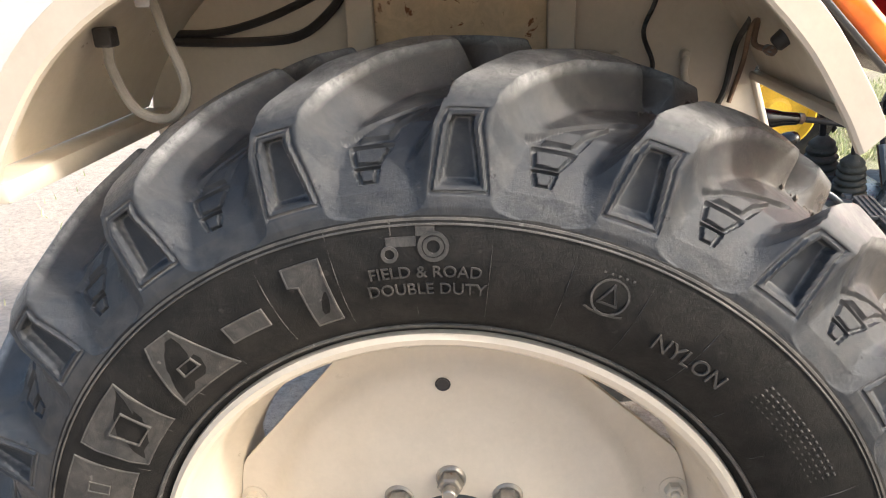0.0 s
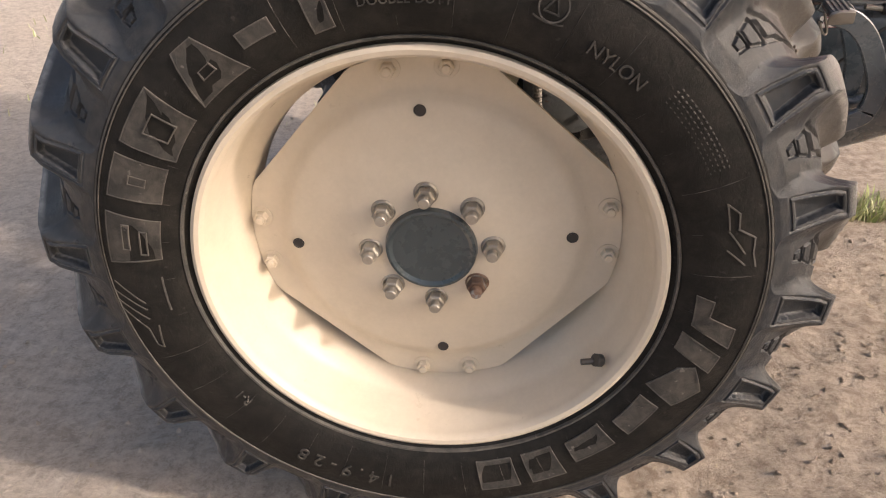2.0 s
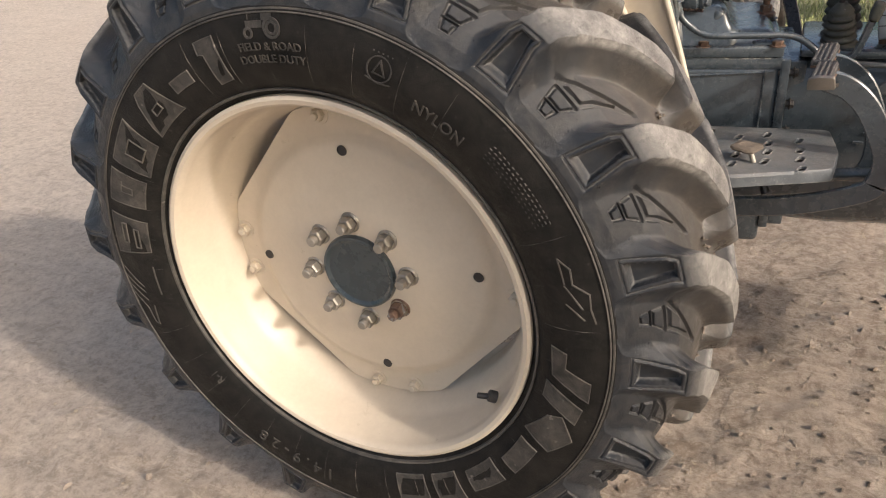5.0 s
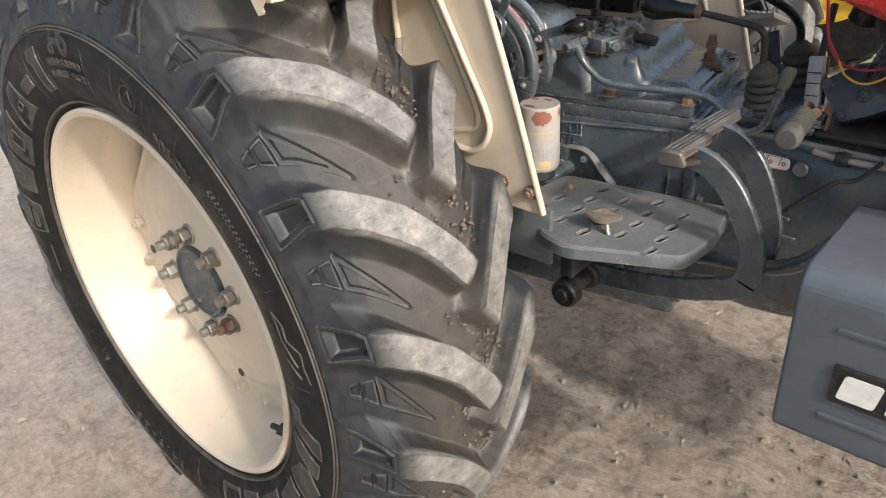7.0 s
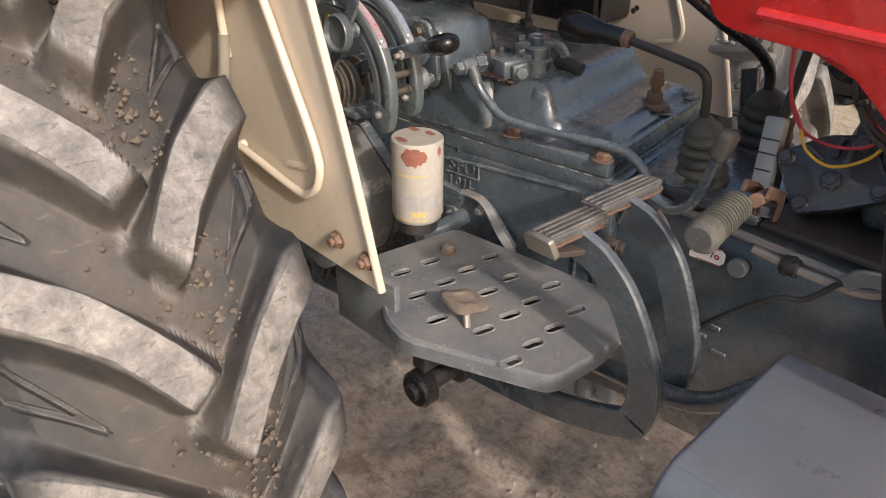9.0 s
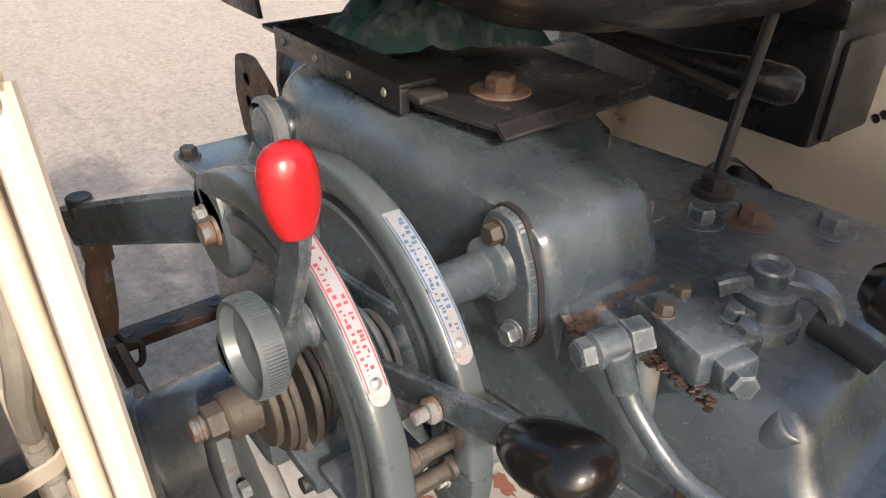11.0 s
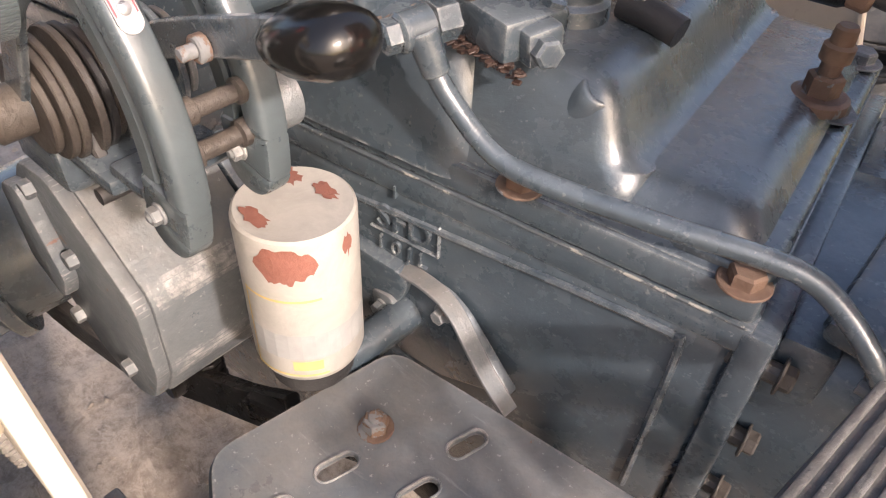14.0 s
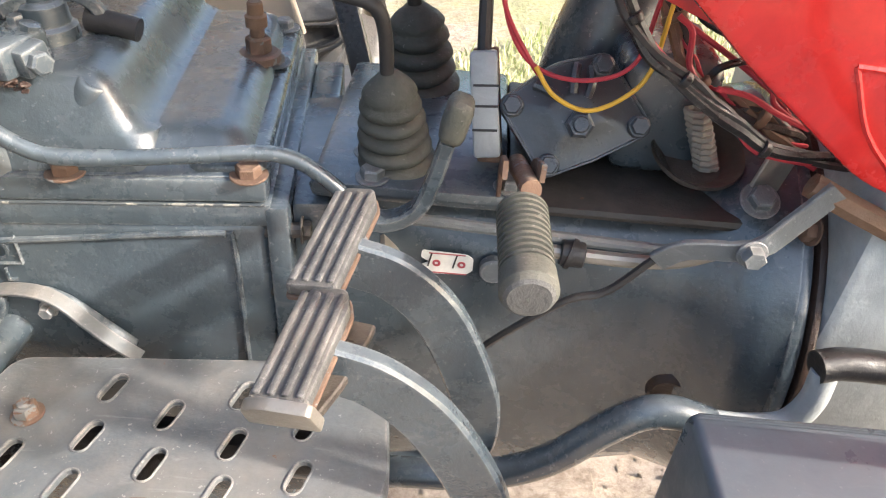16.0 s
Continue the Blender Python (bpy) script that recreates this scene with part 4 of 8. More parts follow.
def mudguard(sy):
    """sy: +1 for the near side; -1 mirrors it across the middle of the machine."""
    Y = lambda y: y if sy > 0 else 1.74 - y
    f = thing("mudguard", (0, Y(0.2), 1.2), "cream sheet steel mudguard over the large rear tyre", "mudguard", "mudguards")
    line = [(p.x, p.y) for p in glide([(a, b, 0) for a, b in SKIN], 4)]
    # curved skin
    bm = bmesh.new()
    lip_in = lambda x: 0.038 * max(0.0, min(1.0, (x - 0.12) / 0.28))
    rows = []
    for i, (x, z) in enumerate(line):
        nx, nz = (x + 0.02), (z - 0.75)
        L = math.hypot(nx, nz)
        nx, nz = nx / L, nz / L
        rows.append([bm.verts.new((x + nx * o, Y(y), z + nz * o)) for y, o in ((-0.004 + lip_in(x), 0), (-0.004 + lip_in(x), 0.003), (0.004 + lip_in(x), 0.006), (PLATE_Y, 0.006), (PLATE_Y, 0.003), (lip_in(x), 0.003))])
    for a, b in zip(rows, rows[1:]):
        for k in range(6):
            bm.faces.new((a[k], a[(k + 1) % 6], b[(k + 1) % 6], b[k]))
    bm.faces.new(rows[0])
    bm.faces.new(rows[-1][::-1])
    skin = part("skin", bm, CREAM, f)
    # outer lip
    bm = bmesh.new()
    rows = []
    for x, z in line:
        nx, nz = (x + 0.02), (z - 0.75)
        L = math.hypot(nx, nz)
        nx, nz = nx / L, nz / L
        rows.append([bm.verts.new((x - nx * o, Y(y + lip_in(x)), z - nz * o)) for y, o in ((-0.004, -0.004), (-0.008, -0.002), (-0.008, 0.026), (-0.005, 0.030), (0.004, 0.030), (0.004, 0.026), (-0.003, 0.024))])
    for a, b in zip(rows, rows[1:]):
        for k in range(7):
            bm.faces.new((a[k], a[(k + 1) % 7], b[(k + 1) % 7], b[k]))
    bm.faces.new(rows[0])
    bm.faces.new(rows[-1][::-1])
    part("lip", bm, CREAM, f, "folded cream outer edge, paint chipped")
    # folded lower edges, front and rear
    part("front_fold", span(0.418, 0.434, *sorted((Y(0.038), Y(PLATE_Y))), 1.198, 1.210, 0.003), CREAM, f)
    part("rear_fold", span(-0.515, -0.455, *sorted((Y(0.0), Y(PLATE_Y))), 1.150, 1.176, 0.006), CREAM, f)
    # upright inner plate
    over = [(x + 0.0045 * (x + 0.02) / math.hypot(x + 0.02, z - 0.75), z + 0.0045 * (z - 0.75) / math.hypot(x + 0.02, z - 0.75)) for x, z in line[1:-1]]
    poly = [(0.552, 0.795), (0.497, 0.985), (0.423, 1.205)] + over + [(-0.495, 1.15), (-0.44, 1.02), (-0.30, 0.93), (0.0, 0.90), (0.30, 0.80)]
    side = prism(poly, "xz", Y(PLATE_Y), Y(PLATE_Y + 0.003))
    plate = part("side_plate", side, CREAM, f, "flat cream inner plate")
    # folded front edge
    part("edge_bead", tube([(0.553, Y(PLATE_Y), 0.797), (0.498, Y(PLATE_Y), 0.985), (0.424, Y(PLATE_Y), 1.205)], 0.0055, 10, 4), CREAM, plate)
    # pressed swage lines
    part("swage", tube([(0.30, Y(PLATE_Y + 0.002), 1.20), (0.40, Y(PLATE_Y + 0.002), 1.0), (0.42, Y(PLATE_Y + 0.002), 0.93), (0.37, Y(PLATE_Y + 0.002), 0.91)], 0.006, 8, 6), CREAM, plate)
    for x, z in ((0.529, 0.832), (0.470, 0.838)):
        s = -1 if sy > 0 else 1
        part("plate_bolt", hexbolt((x, Y(PLATE_Y) , z), (0, s, 0), 0.010, 0.008, 1.3, 0.008), RUST, plate, "rusty bolt")
    return f


guard = mudguard(1)
mudguard(-1)

# grab handles on the near mudguard plate
def grab_rail(points, feet=2):
    h = thing("grab_rail", points[-1], "cream painted bent tube grab rail on the mudguard", "grab rail", "grab rails")
    part("tube", tube(points, 0.0058, 12, 8), CREAM, h)
    for p in (points[0], points[-1])[:feet]:
        part("weld_foot", cyl((p[0], 0.4185, p[2]), (p[0], 0.408, p[2]), 0.0085, 0.0068, 16, 0.001), CREAM, h)
    return h


grab_rail([(0.325, 0.412, 1.235), (0.330, 0.4105, 1.19), (0.40, 0.4105, 1.05), (0.447, 0.4105, 0.955), (0.447, 0.4105, 0.915), (0.425, 0.4105, 0.890), (0.39, 0.4105, 0.884), (0.26, 0.4105, 0.905)])
grab_rail([(0.225, 0.412, 1.235), (0.250, 0.4105, 1.18), (0.257, 0.4105, 1.08), (0.260, 0.4105, 1.03)], 1)


def fender_lamp():
    lamp = thing("indicator_lamp", (0.42, 0.15, 1.28), "amber and clear indicator lamp on the front of the mudguard", "lamp")
    # the panel slopes; u runs across it, v up it
    up = Vector((-0.70, 0, 0.714))
    out = Vector((0.714, 0, 0.70))
    o = Vector((0.412, 0.150, 1.262)) + out * 0.008

    def slab(y0, y1, v0, v1, d0, d1, bev):
        m = Matrix((( 0, up.x, out.x, 0), (1, 0, 0, 0), (0, up.z, out.z, 0), (0, 0, 0, 1)))
        b = rbox(((y0 + y1) / 2, (v0 + v1) / 2, (d0 + d1) / 2), (abs(y1 - y0), abs(v1 - v0), abs(d1 - d0)), bev, 3)
        return moved(b, Matrix.Translation(o) @ m)
    part("housing", slab(-0.1035, 0.087, -0.0130, 0.099, 0, 0.007, 0.002), DARK, lamp, "black rubber lamp surround")
    part("amber_lens", slab(-0.099, 0.0, -0.0150, 0.098, 0.006, 0.034, 0.007), AMBER, lamp, "ribbed amber lens")
    part("clear_lens", slab(0.001, 0.090, -0.0150, 0.098, 0.006, 0.032, 0.007), CLEAR, lamp, "clear ribbed lens")


fender_lamp()


# things under the mudguard
def loose_hose():
    h = thing("breather_hose", (-0.37, 0.16, 1.22), "dirty white plastic hose hanging under the mudguard", "hose")
    part("hose", tube([(-0.33, 0.14, 1.36), (-0.315, 0.13, 1.31), (-0.30, 0.13, 1.25), (-0.325, 0.13, 1.215), (-0.365, 0.13, 1.225), (-0.385, 0.13, 1.27), (-0.385, 0.13, 1.30)], 0.006, 10, 8), CONDUIT, h)
    part("clip", rbox((-0.385, 0.13, 1.308), (0.022, 0.02, 0.022), 0.003), DARK, h, "black clip")
    part("fitting", rbox((-0.335, 0.14, 1.345), (0.02, 0.02, 0.014), 0.003), ALU, h, "metal fitting")


loose_hose()


def wiring(name, label, pts, r, mat):
    w = thing(name, pts[0], label, "cable")
    part("sheath", tube(pts, r, 8, 8), mat, w)
    if r > 0.007 and len(pts) > 5:
        for a, b in zip(pts[1:-1], pts[2:]):
            p, q = Vector(a), Vector(b)
            part("tape_wrap", cyl(p.lerp(q, 0.40), p.lerp(q, 0.62), r * 1.14, r * 1.10, 12, 0.0008), TAPE if mat is BLACK else BLACK, w, "wound tape")
    return w


wiring("cable", "dark cable clipped along the mudguard plate", [(-0.50, 0.405, 1.285), (-0.42, 0.405, 1.275), (-0.30, 0.405, 1.272), (-0.235, 0.405, 1.28), (-0.185, 0.405, 1.315), (-0.16, 0.405, 1.35)], 0.007, DARK)
wiring("cable", "dark cable sagging along the mudguard plate", [(-0.47, 0.404, 1.29), (-0.38, 0.412, 1.285), (-0.30, 0.412, 1.30), (-0.22, 0.413, 1.33), (-0.17, 0.404, 1.355)], 0.006, DARK)
wiring("cable", "thin black wire hanging below the mudguard", [(0.275, 0.41, 1.40), (0.278, 0.408, 1.32), (0.262, 0.406, 1.27), (0.278, 0.406, 1.22), (0.255, 0.407, 1.18)], 0.0035, BLACK)
wiring("cable", "brown wire to the lamp below the mudguard", [(0.37, 0.25, 1.33), (0.385, 0.33, 1.29), (0.39, 0.40, 1.25), (0.385, 0.41, 1.19), (0.375, 0.405, 1.165)], 0.0045, DARK)
wiring("cable", "dark wire behind the indicator lamp", [(0.36, 0.16, 1.335), (0.375, 0.15, 1.295), (0.40, 0.13, 1.29), (0.41, 0.12, 1.30)], 0.006, DARK)


def lamp_socket():
    k = thing("lamp_socket", (0.39, 0.22, 1.28), "dark plug of the indicator lamp under the mudguard", "socket")
    part("plug", cyl((0.400, 0.215, 1.287), (0.382, 0.222, 1.268), 0.012, 0.010, 18, 0.002), DARK, k)
    part("terminal", rbox((0.378, 0.224, 1.262), (0.012, 0.016, 0.010), 0.002, 1, (0, 40, 10)), RUST, k, "rusty terminal")
    part("lead", tube([(0.378, 0.226, 1.262), (0.366, 0.245, 1.268), (0.372, 0.262, 1.293), (0.385, 0.33, 1.272), (0.405, 0.408, 1.225), (0.392, 0.412, 1.165)], 0.0035, 8, 6), TAPE, k, "brown lead")


lamp_socket()


def stay():
    s = thing("mudguard_stay", (0.0, 0.35, 1.3), "cream pressed steel brace under the mudguard", "bracket")
    part("channel", span(-0.165, -0.125, 0.393, 0.405, 1.10, 1.415, 0.005), CREAM, s)
    part("channel", span(0.125, 0.165, 0.393, 0.405, 1.10, 1.415, 0.005), CREAM, s)
    part("web", span(-0.125, 0.125, 0.405, 0.4145, 1.10, 1.41, 0.002), CREAM_OLD, s, "brown shaded web of the brace")


stay()


def conduit_run():
    c = thing("cable_conduit", (0.15, 0.37, 0.9), "ribbed grey plastic conduit strapped to the mudguard", "conduit")
    path = [(0.261, 0.4095, 1.06), (0.256, 0.402, 1.0), (0.229, 0.397, 0.95), (0.181, 0.398, 0.86), (0.175, 0.404, 0.77), (0.202, 0.414, 0.69), (0.23, 0.427, 0.62)]
    L = 110
    part("hose", tube(path, 0.0085, 10, 34, radii=lambda s: 0.0078 if s < 0.42 else 0.0082 + (0.0012 if int(s * L * 1.5) % 2 else -0.0008)), CONDUIT, c, sharp=20)
    part("strap", strap([(0.186, 0.366, 0.854), (0.1925, 0.376, 0.857), (0.1930, 0.392, 0.861), (0.1925, 0.406, 0.865), (0.180, 0.4175, 0.868)], 0.020, 0.003, (0.25, 0, 1), 2), CREAM, c, "cream sheet metal strap")
    g = thing("mudguard_bracket", (0.1, 0.37, 0.8), "rust-stained cream steel bracket behind the tyre", "bracket")
    part("web", prism([(0.175, 0.93), (0.145, 0.93), (0.06, 0.705), (0.095, 0.70)], "xz", 0.386, 0.414, 0.003), CREAM, g)
    part("shelf", prism([(0.11, 0.30), (0.11, 0.414), (-0.18, 0.414), (-0.18, 0.30)], "xy", 0.695, 0.702, 0.001), CREAM_OLD, g, "rusty shelf plate")
    part("beam", span(-0.22, 0.10, 0.31, 0.412, 0.652, 0.694, 0.004), DARK, g, "black support beam")


conduit_run()

# ---- transmission ----
def yaw(ob, deg, pivot, to):
    """Turns a whole thing about the upright through a point of it and sets that point down elsewhere."""
    m = Matrix.Translation((*to, 0)) @ Matrix.Rotation(radians(deg), 4, 'Z') @ Matrix.Translation((-pivot[0], -pivot[1], 0))
    ob.location = m @ ob.location
    ob.rotation_euler = (0, 0, radians(deg))
    return ob


def rear_housing():
    h = thing("gearbox_housing", (0.35, 0.87, 0.45), "grey painted cast iron rear gearbox housing with raised casting letters", "gearbox")
    body = span(-0.10, 0.664, 0.703, 1.037, 0.46, 0.872, 0.014, 3)
    part("body", body, GREY, h)
    part("flange", span(-0.10, 0.666, 0.7015, 1.039, 0.866, 0.888, 0.003), GREY, h, "machined top flange, edge rubbed bare")
    part("front_flange", merge(span(0.660, 0.680, 0.70, 1.04, 0.50, 0.886, 0.004), span(0.680, 0.712, 0.72, 1.02, 0.50, 0.878, 0.004)), GREY, h)
    # raised border on the side wall
    border = tube([(0.630, 0.702, 0.690), (0.632, 0.702, 0.845), (0.626, 0.702, 0.856), (0.612, 0.702, 0.859), (0.50, 0.702, 0.853), (0.30, 0.703, 0.840)], 0.0030, 8, 5)
    part("border", border, GREY, h)
    part("rib", prism(rounded([(0.405, 0.72), (0.44, 0.80), (0.36, 0.81), (0.28, 0.81), (0.28, 0.70)], 0.02), "xz", 0.690, 0.706, 0.004), GREY, h)

    def place(x, y, z):
        return Vector((0.423 + x, 0.703 - z, 0.839 + y))
    part("casting_letters", merge(lettering("SFD", 0.031, 0.006, place), lettering("I", 0.016, 0.006, lambda x, y, z: Vector((0.415 + x, 0.703 - z, 0.867 + y))),
                                  lettering("1 0 J L", 0.019, 0.006, lambda x, y, z: Vector((0.421 + x, 0.703 - z, 0.813 + y)))), GREY, h, "cast raised letters")
    part("letter_frame", merge(*[span(a, b, 0.700, 0.704, c, d, 0.0008, 1) for a, b, c, d in ((0.391, 0.455, 0.8245, 0.8265), (0.453, 0.455, 0.8245, 0.854))]), GREY, h)
    for x, z in ((0.684, 0.856), (0.684, 0.79), (0.684, 0.73)):
        part("flange_bolt", merge(hexbolt((x + 0.004, 0.712, z), (1, 0, 0), 0.0085, 0.007), cyl((x - 0.03, 0.712, z), (x + 0.006, 0.712, z), 0.007, n=10)), GREASE, h)
    return h


yaw(rear_housing(), 7.5, (0.43, 0.703), (0.43, 0.694))


def mound(x0, x1, y0, y1, r, profile):
    """A cast swelling with rounded corners: profile gives the inset of the ends, of the long sides, and the height, foot to top."""
    bm = bmesh.new()
    rings = []
    for inset, across, z in profile:
        a, b, c, d = x0 + inset, x1 - inset, y0 + across, y1 - across
        rr = max(0.004, r - inset * 0.35)
        row = []
        for cx, cy, q in ((b - rr, c + rr, -90), (b - rr, d - rr, 0), (a + rr, d - rr, 90), (a + rr, c + rr, 180)):
            for k in range(9):
                w = radians(q + 90 * k / 8)
                p = Vector((cx + rr * math.cos(w), cy + rr * math.sin(w), z))
                row.append(bm.verts.new(p + Vector((0, 0, 0.0008 * noise.noise(p * 35)))))
        rings.append(row)
    n = len(rings[0])
    for lo, hi in zip(rings, rings[1:]):
        for k in range(n):
            bm.faces.new((lo[k], lo[(k + 1) % n], hi[(k + 1) % n], hi[k]))
    bm.faces.new(rings[0][::-1])
    bm.faces.new(rings[-1])
    return bm


def lift_cover():
    c = thing("lift_cover", (0.4, 0.87, 0.9), "grey cast lift cover bolted on the gearbox, paint chipped to rust", "cover")
    part("flange", span(-0.10, 0.664, 0.702, 1.038, 0.889, 0.912, 0.005), GREY, c)
    low = [(q, q, z) for q, z in ((-0.010, 0.906), (-0.010, 0.9125), (-0.004, 0.9135), (0.002, 0.918), (0.008, 0.927), (0.014, 0.9345), (0.020, 0.9385), (0.028, 0.9403), (0.034, 0.9406))]
    part("plateau", mound(-0.03, 0.655, 0.716, 1.030, 0.022, low), GREY, c, sharp=60)
    high = [(0.0, 0.0, 0.908), (0.0, 0.002, 0.915), (0.0, 0.0085, 0.9395), (0.007, 0.0090, 0.9413), (0.013, 0.0100, 0.9455), (0.019, 0.0125, 0.954), (0.025, 0.0165, 0.967), (0.030, 0.0200, 0.9775), (0.036, 0.0250, 0.9845), (0.043, 0.0310, 0.9875), (0.052, 0.0400, 0.9882)]
    part("upper_step", mound(-0.05, 0.579, 0.708, 1.030, 0.024, high), GREY, c, sharp=60)
    part("shoulder_wall", mound(0.25, 0.478, 0.699, 0.86, 0.030, [(q, q, z) for q, z in ((0.0, 0.900), (0.003, 0.920), (0.010, 0.950), (0.017, 0.975), (0.024, 0.986), (0.034, 0.9885))]), GREY, c, sharp=60)
    # seam below the flange, scraped through to pale primer
    part("seam", span(0.0, 0.662, 0.7005, 0.7025, 0.8872, 0.8892, 0.0006, 1), SCRAPED, c, "scraped joint line")
    # small boss flush with the corner of the step, its hollow full of rust
    way = Vector((0.42, -0.34, 0.84)).normalized()
    o = (0.5375, 0.7355, 0.9800)
    boss = part("corner_boss", lathe([(-0.016, 0.019), (-0.006, 0.0150), (-0.0005, 0.0115), (0.0006, 0.0092), (0.0, 0.0075), (-0.003, 0.0055), (-0.004, 0)], o, way, 28), GREY, c, sharp=70)
    part("rust_spot", lathe([(-0.0016, 0.0066), (-0.0028, 0.005), (-0.0036, 0)], o, way, 16), RUST, boss, "rusty hollow")
    part("edge_step", mound(0.600, 0.664, 0.712, 1.030, 0.010, [(q, q, z) for q, z in ((0.0, 0.908), (0.0, 0.916), (0.002, 0.9195), (0.006, 0.921), (0.012, 0.9214))]), GREY, c, sharp=60)
    for x in (0.508, 0.650):
        part("cover_bolt", hexbolt((x, 0.7085, 0.912), (0, 0, 1), 0.0105, 0.009, 1.5), RUST, c, "rusty cover bolt")
    for x, y in ((0.648, 0.905), (0.648, 1.00), (0.40, 1.028), (0.55, 1.028)):
        part("cover_bolt", hexbolt((x, y, 0.923 if x > 0.6 else 0.911), (0, 0, 1), 0.0105, 0.009, 1.6), GREY_WORN, c)
    for x, y, m in ((0.389, 0.898, GREY), (0.418, 0.927, RUST), (0.469, 0.961, GREY_WORN), (0.347, 0.876, GREY)):
        part("top_bolt", hexbolt((x, y, 0.987), (0, 0, 1), 0.0115, 0.012, 1.8), m, c)
    b = (0.636, 0.893, 0.932)
    plug = part("breather", merge(lathe([(0.0, 0.0), (0.0, 0.021), (0.007, 0.021), (0.009, 0.018), (0.0095, 0)], b, (0, 0, 1), 28), lathe([(0.009, 0), (0.009, 0.0125), (0.022, 0.0125), (0.024, 0.010), (0.024, 0)], b, (0, 0, 1), 6), cyl((b[0], b[1], b[2] + 0.02), (b[0], b[1], b[2] + 0.050), 0.0072, n=16, bev=0.001)), RUST, c, "rusty breather plug")
    part("breather_cap", lathe([(0.034, 0), (0.034, 0.0105), (0.044, 0.0105), (0.046, 0.008), (0.056, 0.0075), (0.058, 0.006), (0.058, 0)], b, (0, 0, 1), 18), TAPE, plug, "rust brown stud end")
    return c


yaw(lift_cover(), 7.5, (0.43, 0.703), (0.43, 0.694))


def lift_casing():
    c = thing("hydraulic_lift_casing", (0.0, 0.87, 0.95), "grey cast hydraulic lift casing below the seat", "casing")
    # main casting, broad at the back, running into a block at the front
    bm = bmesh.new()
    rings, n = [], 48
    for x, y0, y1, z0, z1, e in ((-0.005, 0.715, 0.83, 0.93, 1.052, 3.0), (0.005, 0.695, 0.86, 0.92, 1.068, 3.4), (0.05, 0.672, 0.890, 0.905, 1.082, 4.0), (0.11, 0.664, 0.895, 0.905, 1.083, 4.5), (0.20, 0.664, 0.892, 0.905, 1.080, 5.0),
                                 (0.27, 0.668, 0.880, 0.905, 1.076, 7.0), (0.32, 0.672, 0.850, 0.905, 1.073, 9.0), (0.355, 0.674, 0.806, 0.905, 1.071, 12.0), (0.392, 0.676, 0.796, 0.905, 1.069, 14.0), (0.404, 0.677, 0.795, 0.905, 1.065, 14.0), (0.411, 0.679, 0.793, 0.905, 1.056, 13.0), (0.420, 0.681, 0.791, 0.905, 1.030, 12.0), (0.434, 0.684, 0.788, 0.905, 0.975, 12.0)):
        row = []
        for k in range(n):
            c_, s_ = math.cos(k * math.tau / n), math.sin(k * math.tau / n)
            rr = (abs(c_) ** e + abs(s_) ** e) ** (-1 / e)
            p = Vector((x, (y0 + y1) / 2 + (y1 - y0) / 2 * rr * c_, (z0 + z1) / 2 + (z1 - z0) / 2 * rr * s_))
            p += 0.0022 * Vector((0, noise.noise(p * 22), noise.noise(p * 22 + Vector((5, 0, 0)))))
            row.append(bm.verts.new(p))
        rings.append(row)
    for a, b in zip(rings, rings[1:]):
        for k in range(n):
            bm.faces.new((a[k], a[(k + 1) % n], b[(k + 1) % n], b[k]))
    bm.faces.new(rings[0][::-1])
    bm.faces.new(rings[-1])
    part("main_body", bm, GREY, c, "smooth cast body sloping down to a square front", sharp=50)
    oval = rounded([(0.364, 1.056), (0.374, 1.072), (0.396, 1.070), (0.414, 1.035), (0.420, 0.990), (0.408, 0.972), (0.385, 0.980), (0.366, 1.02)], 0.014)
    part("cover_plate", prism(oval, "xz", 0.668, 0.678, 0.003), GREY, c)
    part("gasket", prism([((x - 0.388) * 1.04 + 0.388, (z - 1.03) * 1.04 + 1.03) for x, z in oval], "xz", 0.676, 0.681), DARK, c)
    part("plate_bolt", hexbolt((0.382, 0.668, 1.056), (0, -1, 0), 0.0078, 0.008, 1.3), GREASE, c)
    part("plate_bolt", hexbolt((0.405, 0.668, 0.988), (0, -1, 0), 0.0078, 0.008, 1.3), GREY, c)
    part("shaft_boss", lathe([(0, 0.023), (0.010, 0.0225), (0.016, 0.0155), (0.070, 0.0145), (0.070, 0)], (0.380, 0.672, 1.028), (0, -1, 0), 32), GREY, c)
    part("cross_tube", cyl((0.055, 0.650, 1.022), (0.055, 1.10, 1.022), 0.028, n=36, bev=0.006), GREY, c)
    part("collar", lathe([(0, 0.028), (0.0, 0.033), (0.010, 0.033), (0.014, 0.028)], (0.055, 0.664, 1.022), (0, -1, 0), 32), GREY_WORN, c)
    # end cylinder towards the back with black sleeve
    part("rear_cylinder", cyl((-0.04, 0.775, 1.020), (0.03, 0.775, 1.020), 0.052, n=36, bev=0.006), GREY, c)
    part("sleeve", cyl((-0.075, 0.775, 1.02), (-0.04, 0.775, 1.02), 0.044, n=32, bev=0.004), BLACK, c, "black rubber sleeve")
    part("rear_lug", merge(span(-0.045, 0.05, 0.59, 0.705, 0.968, 0.982, 0.005), span(0.0, 0.06, 0.66, 0.705, 0.93, 0.98, 0.006)), GREY, c)
    part("lug_bolt", hexbolt((-0.018, 0.60, 0.982), (0, 0, 1), 0.009, 0.009, 1.3), DARK, c)
    rnd = random.Random(11)
    crust = None
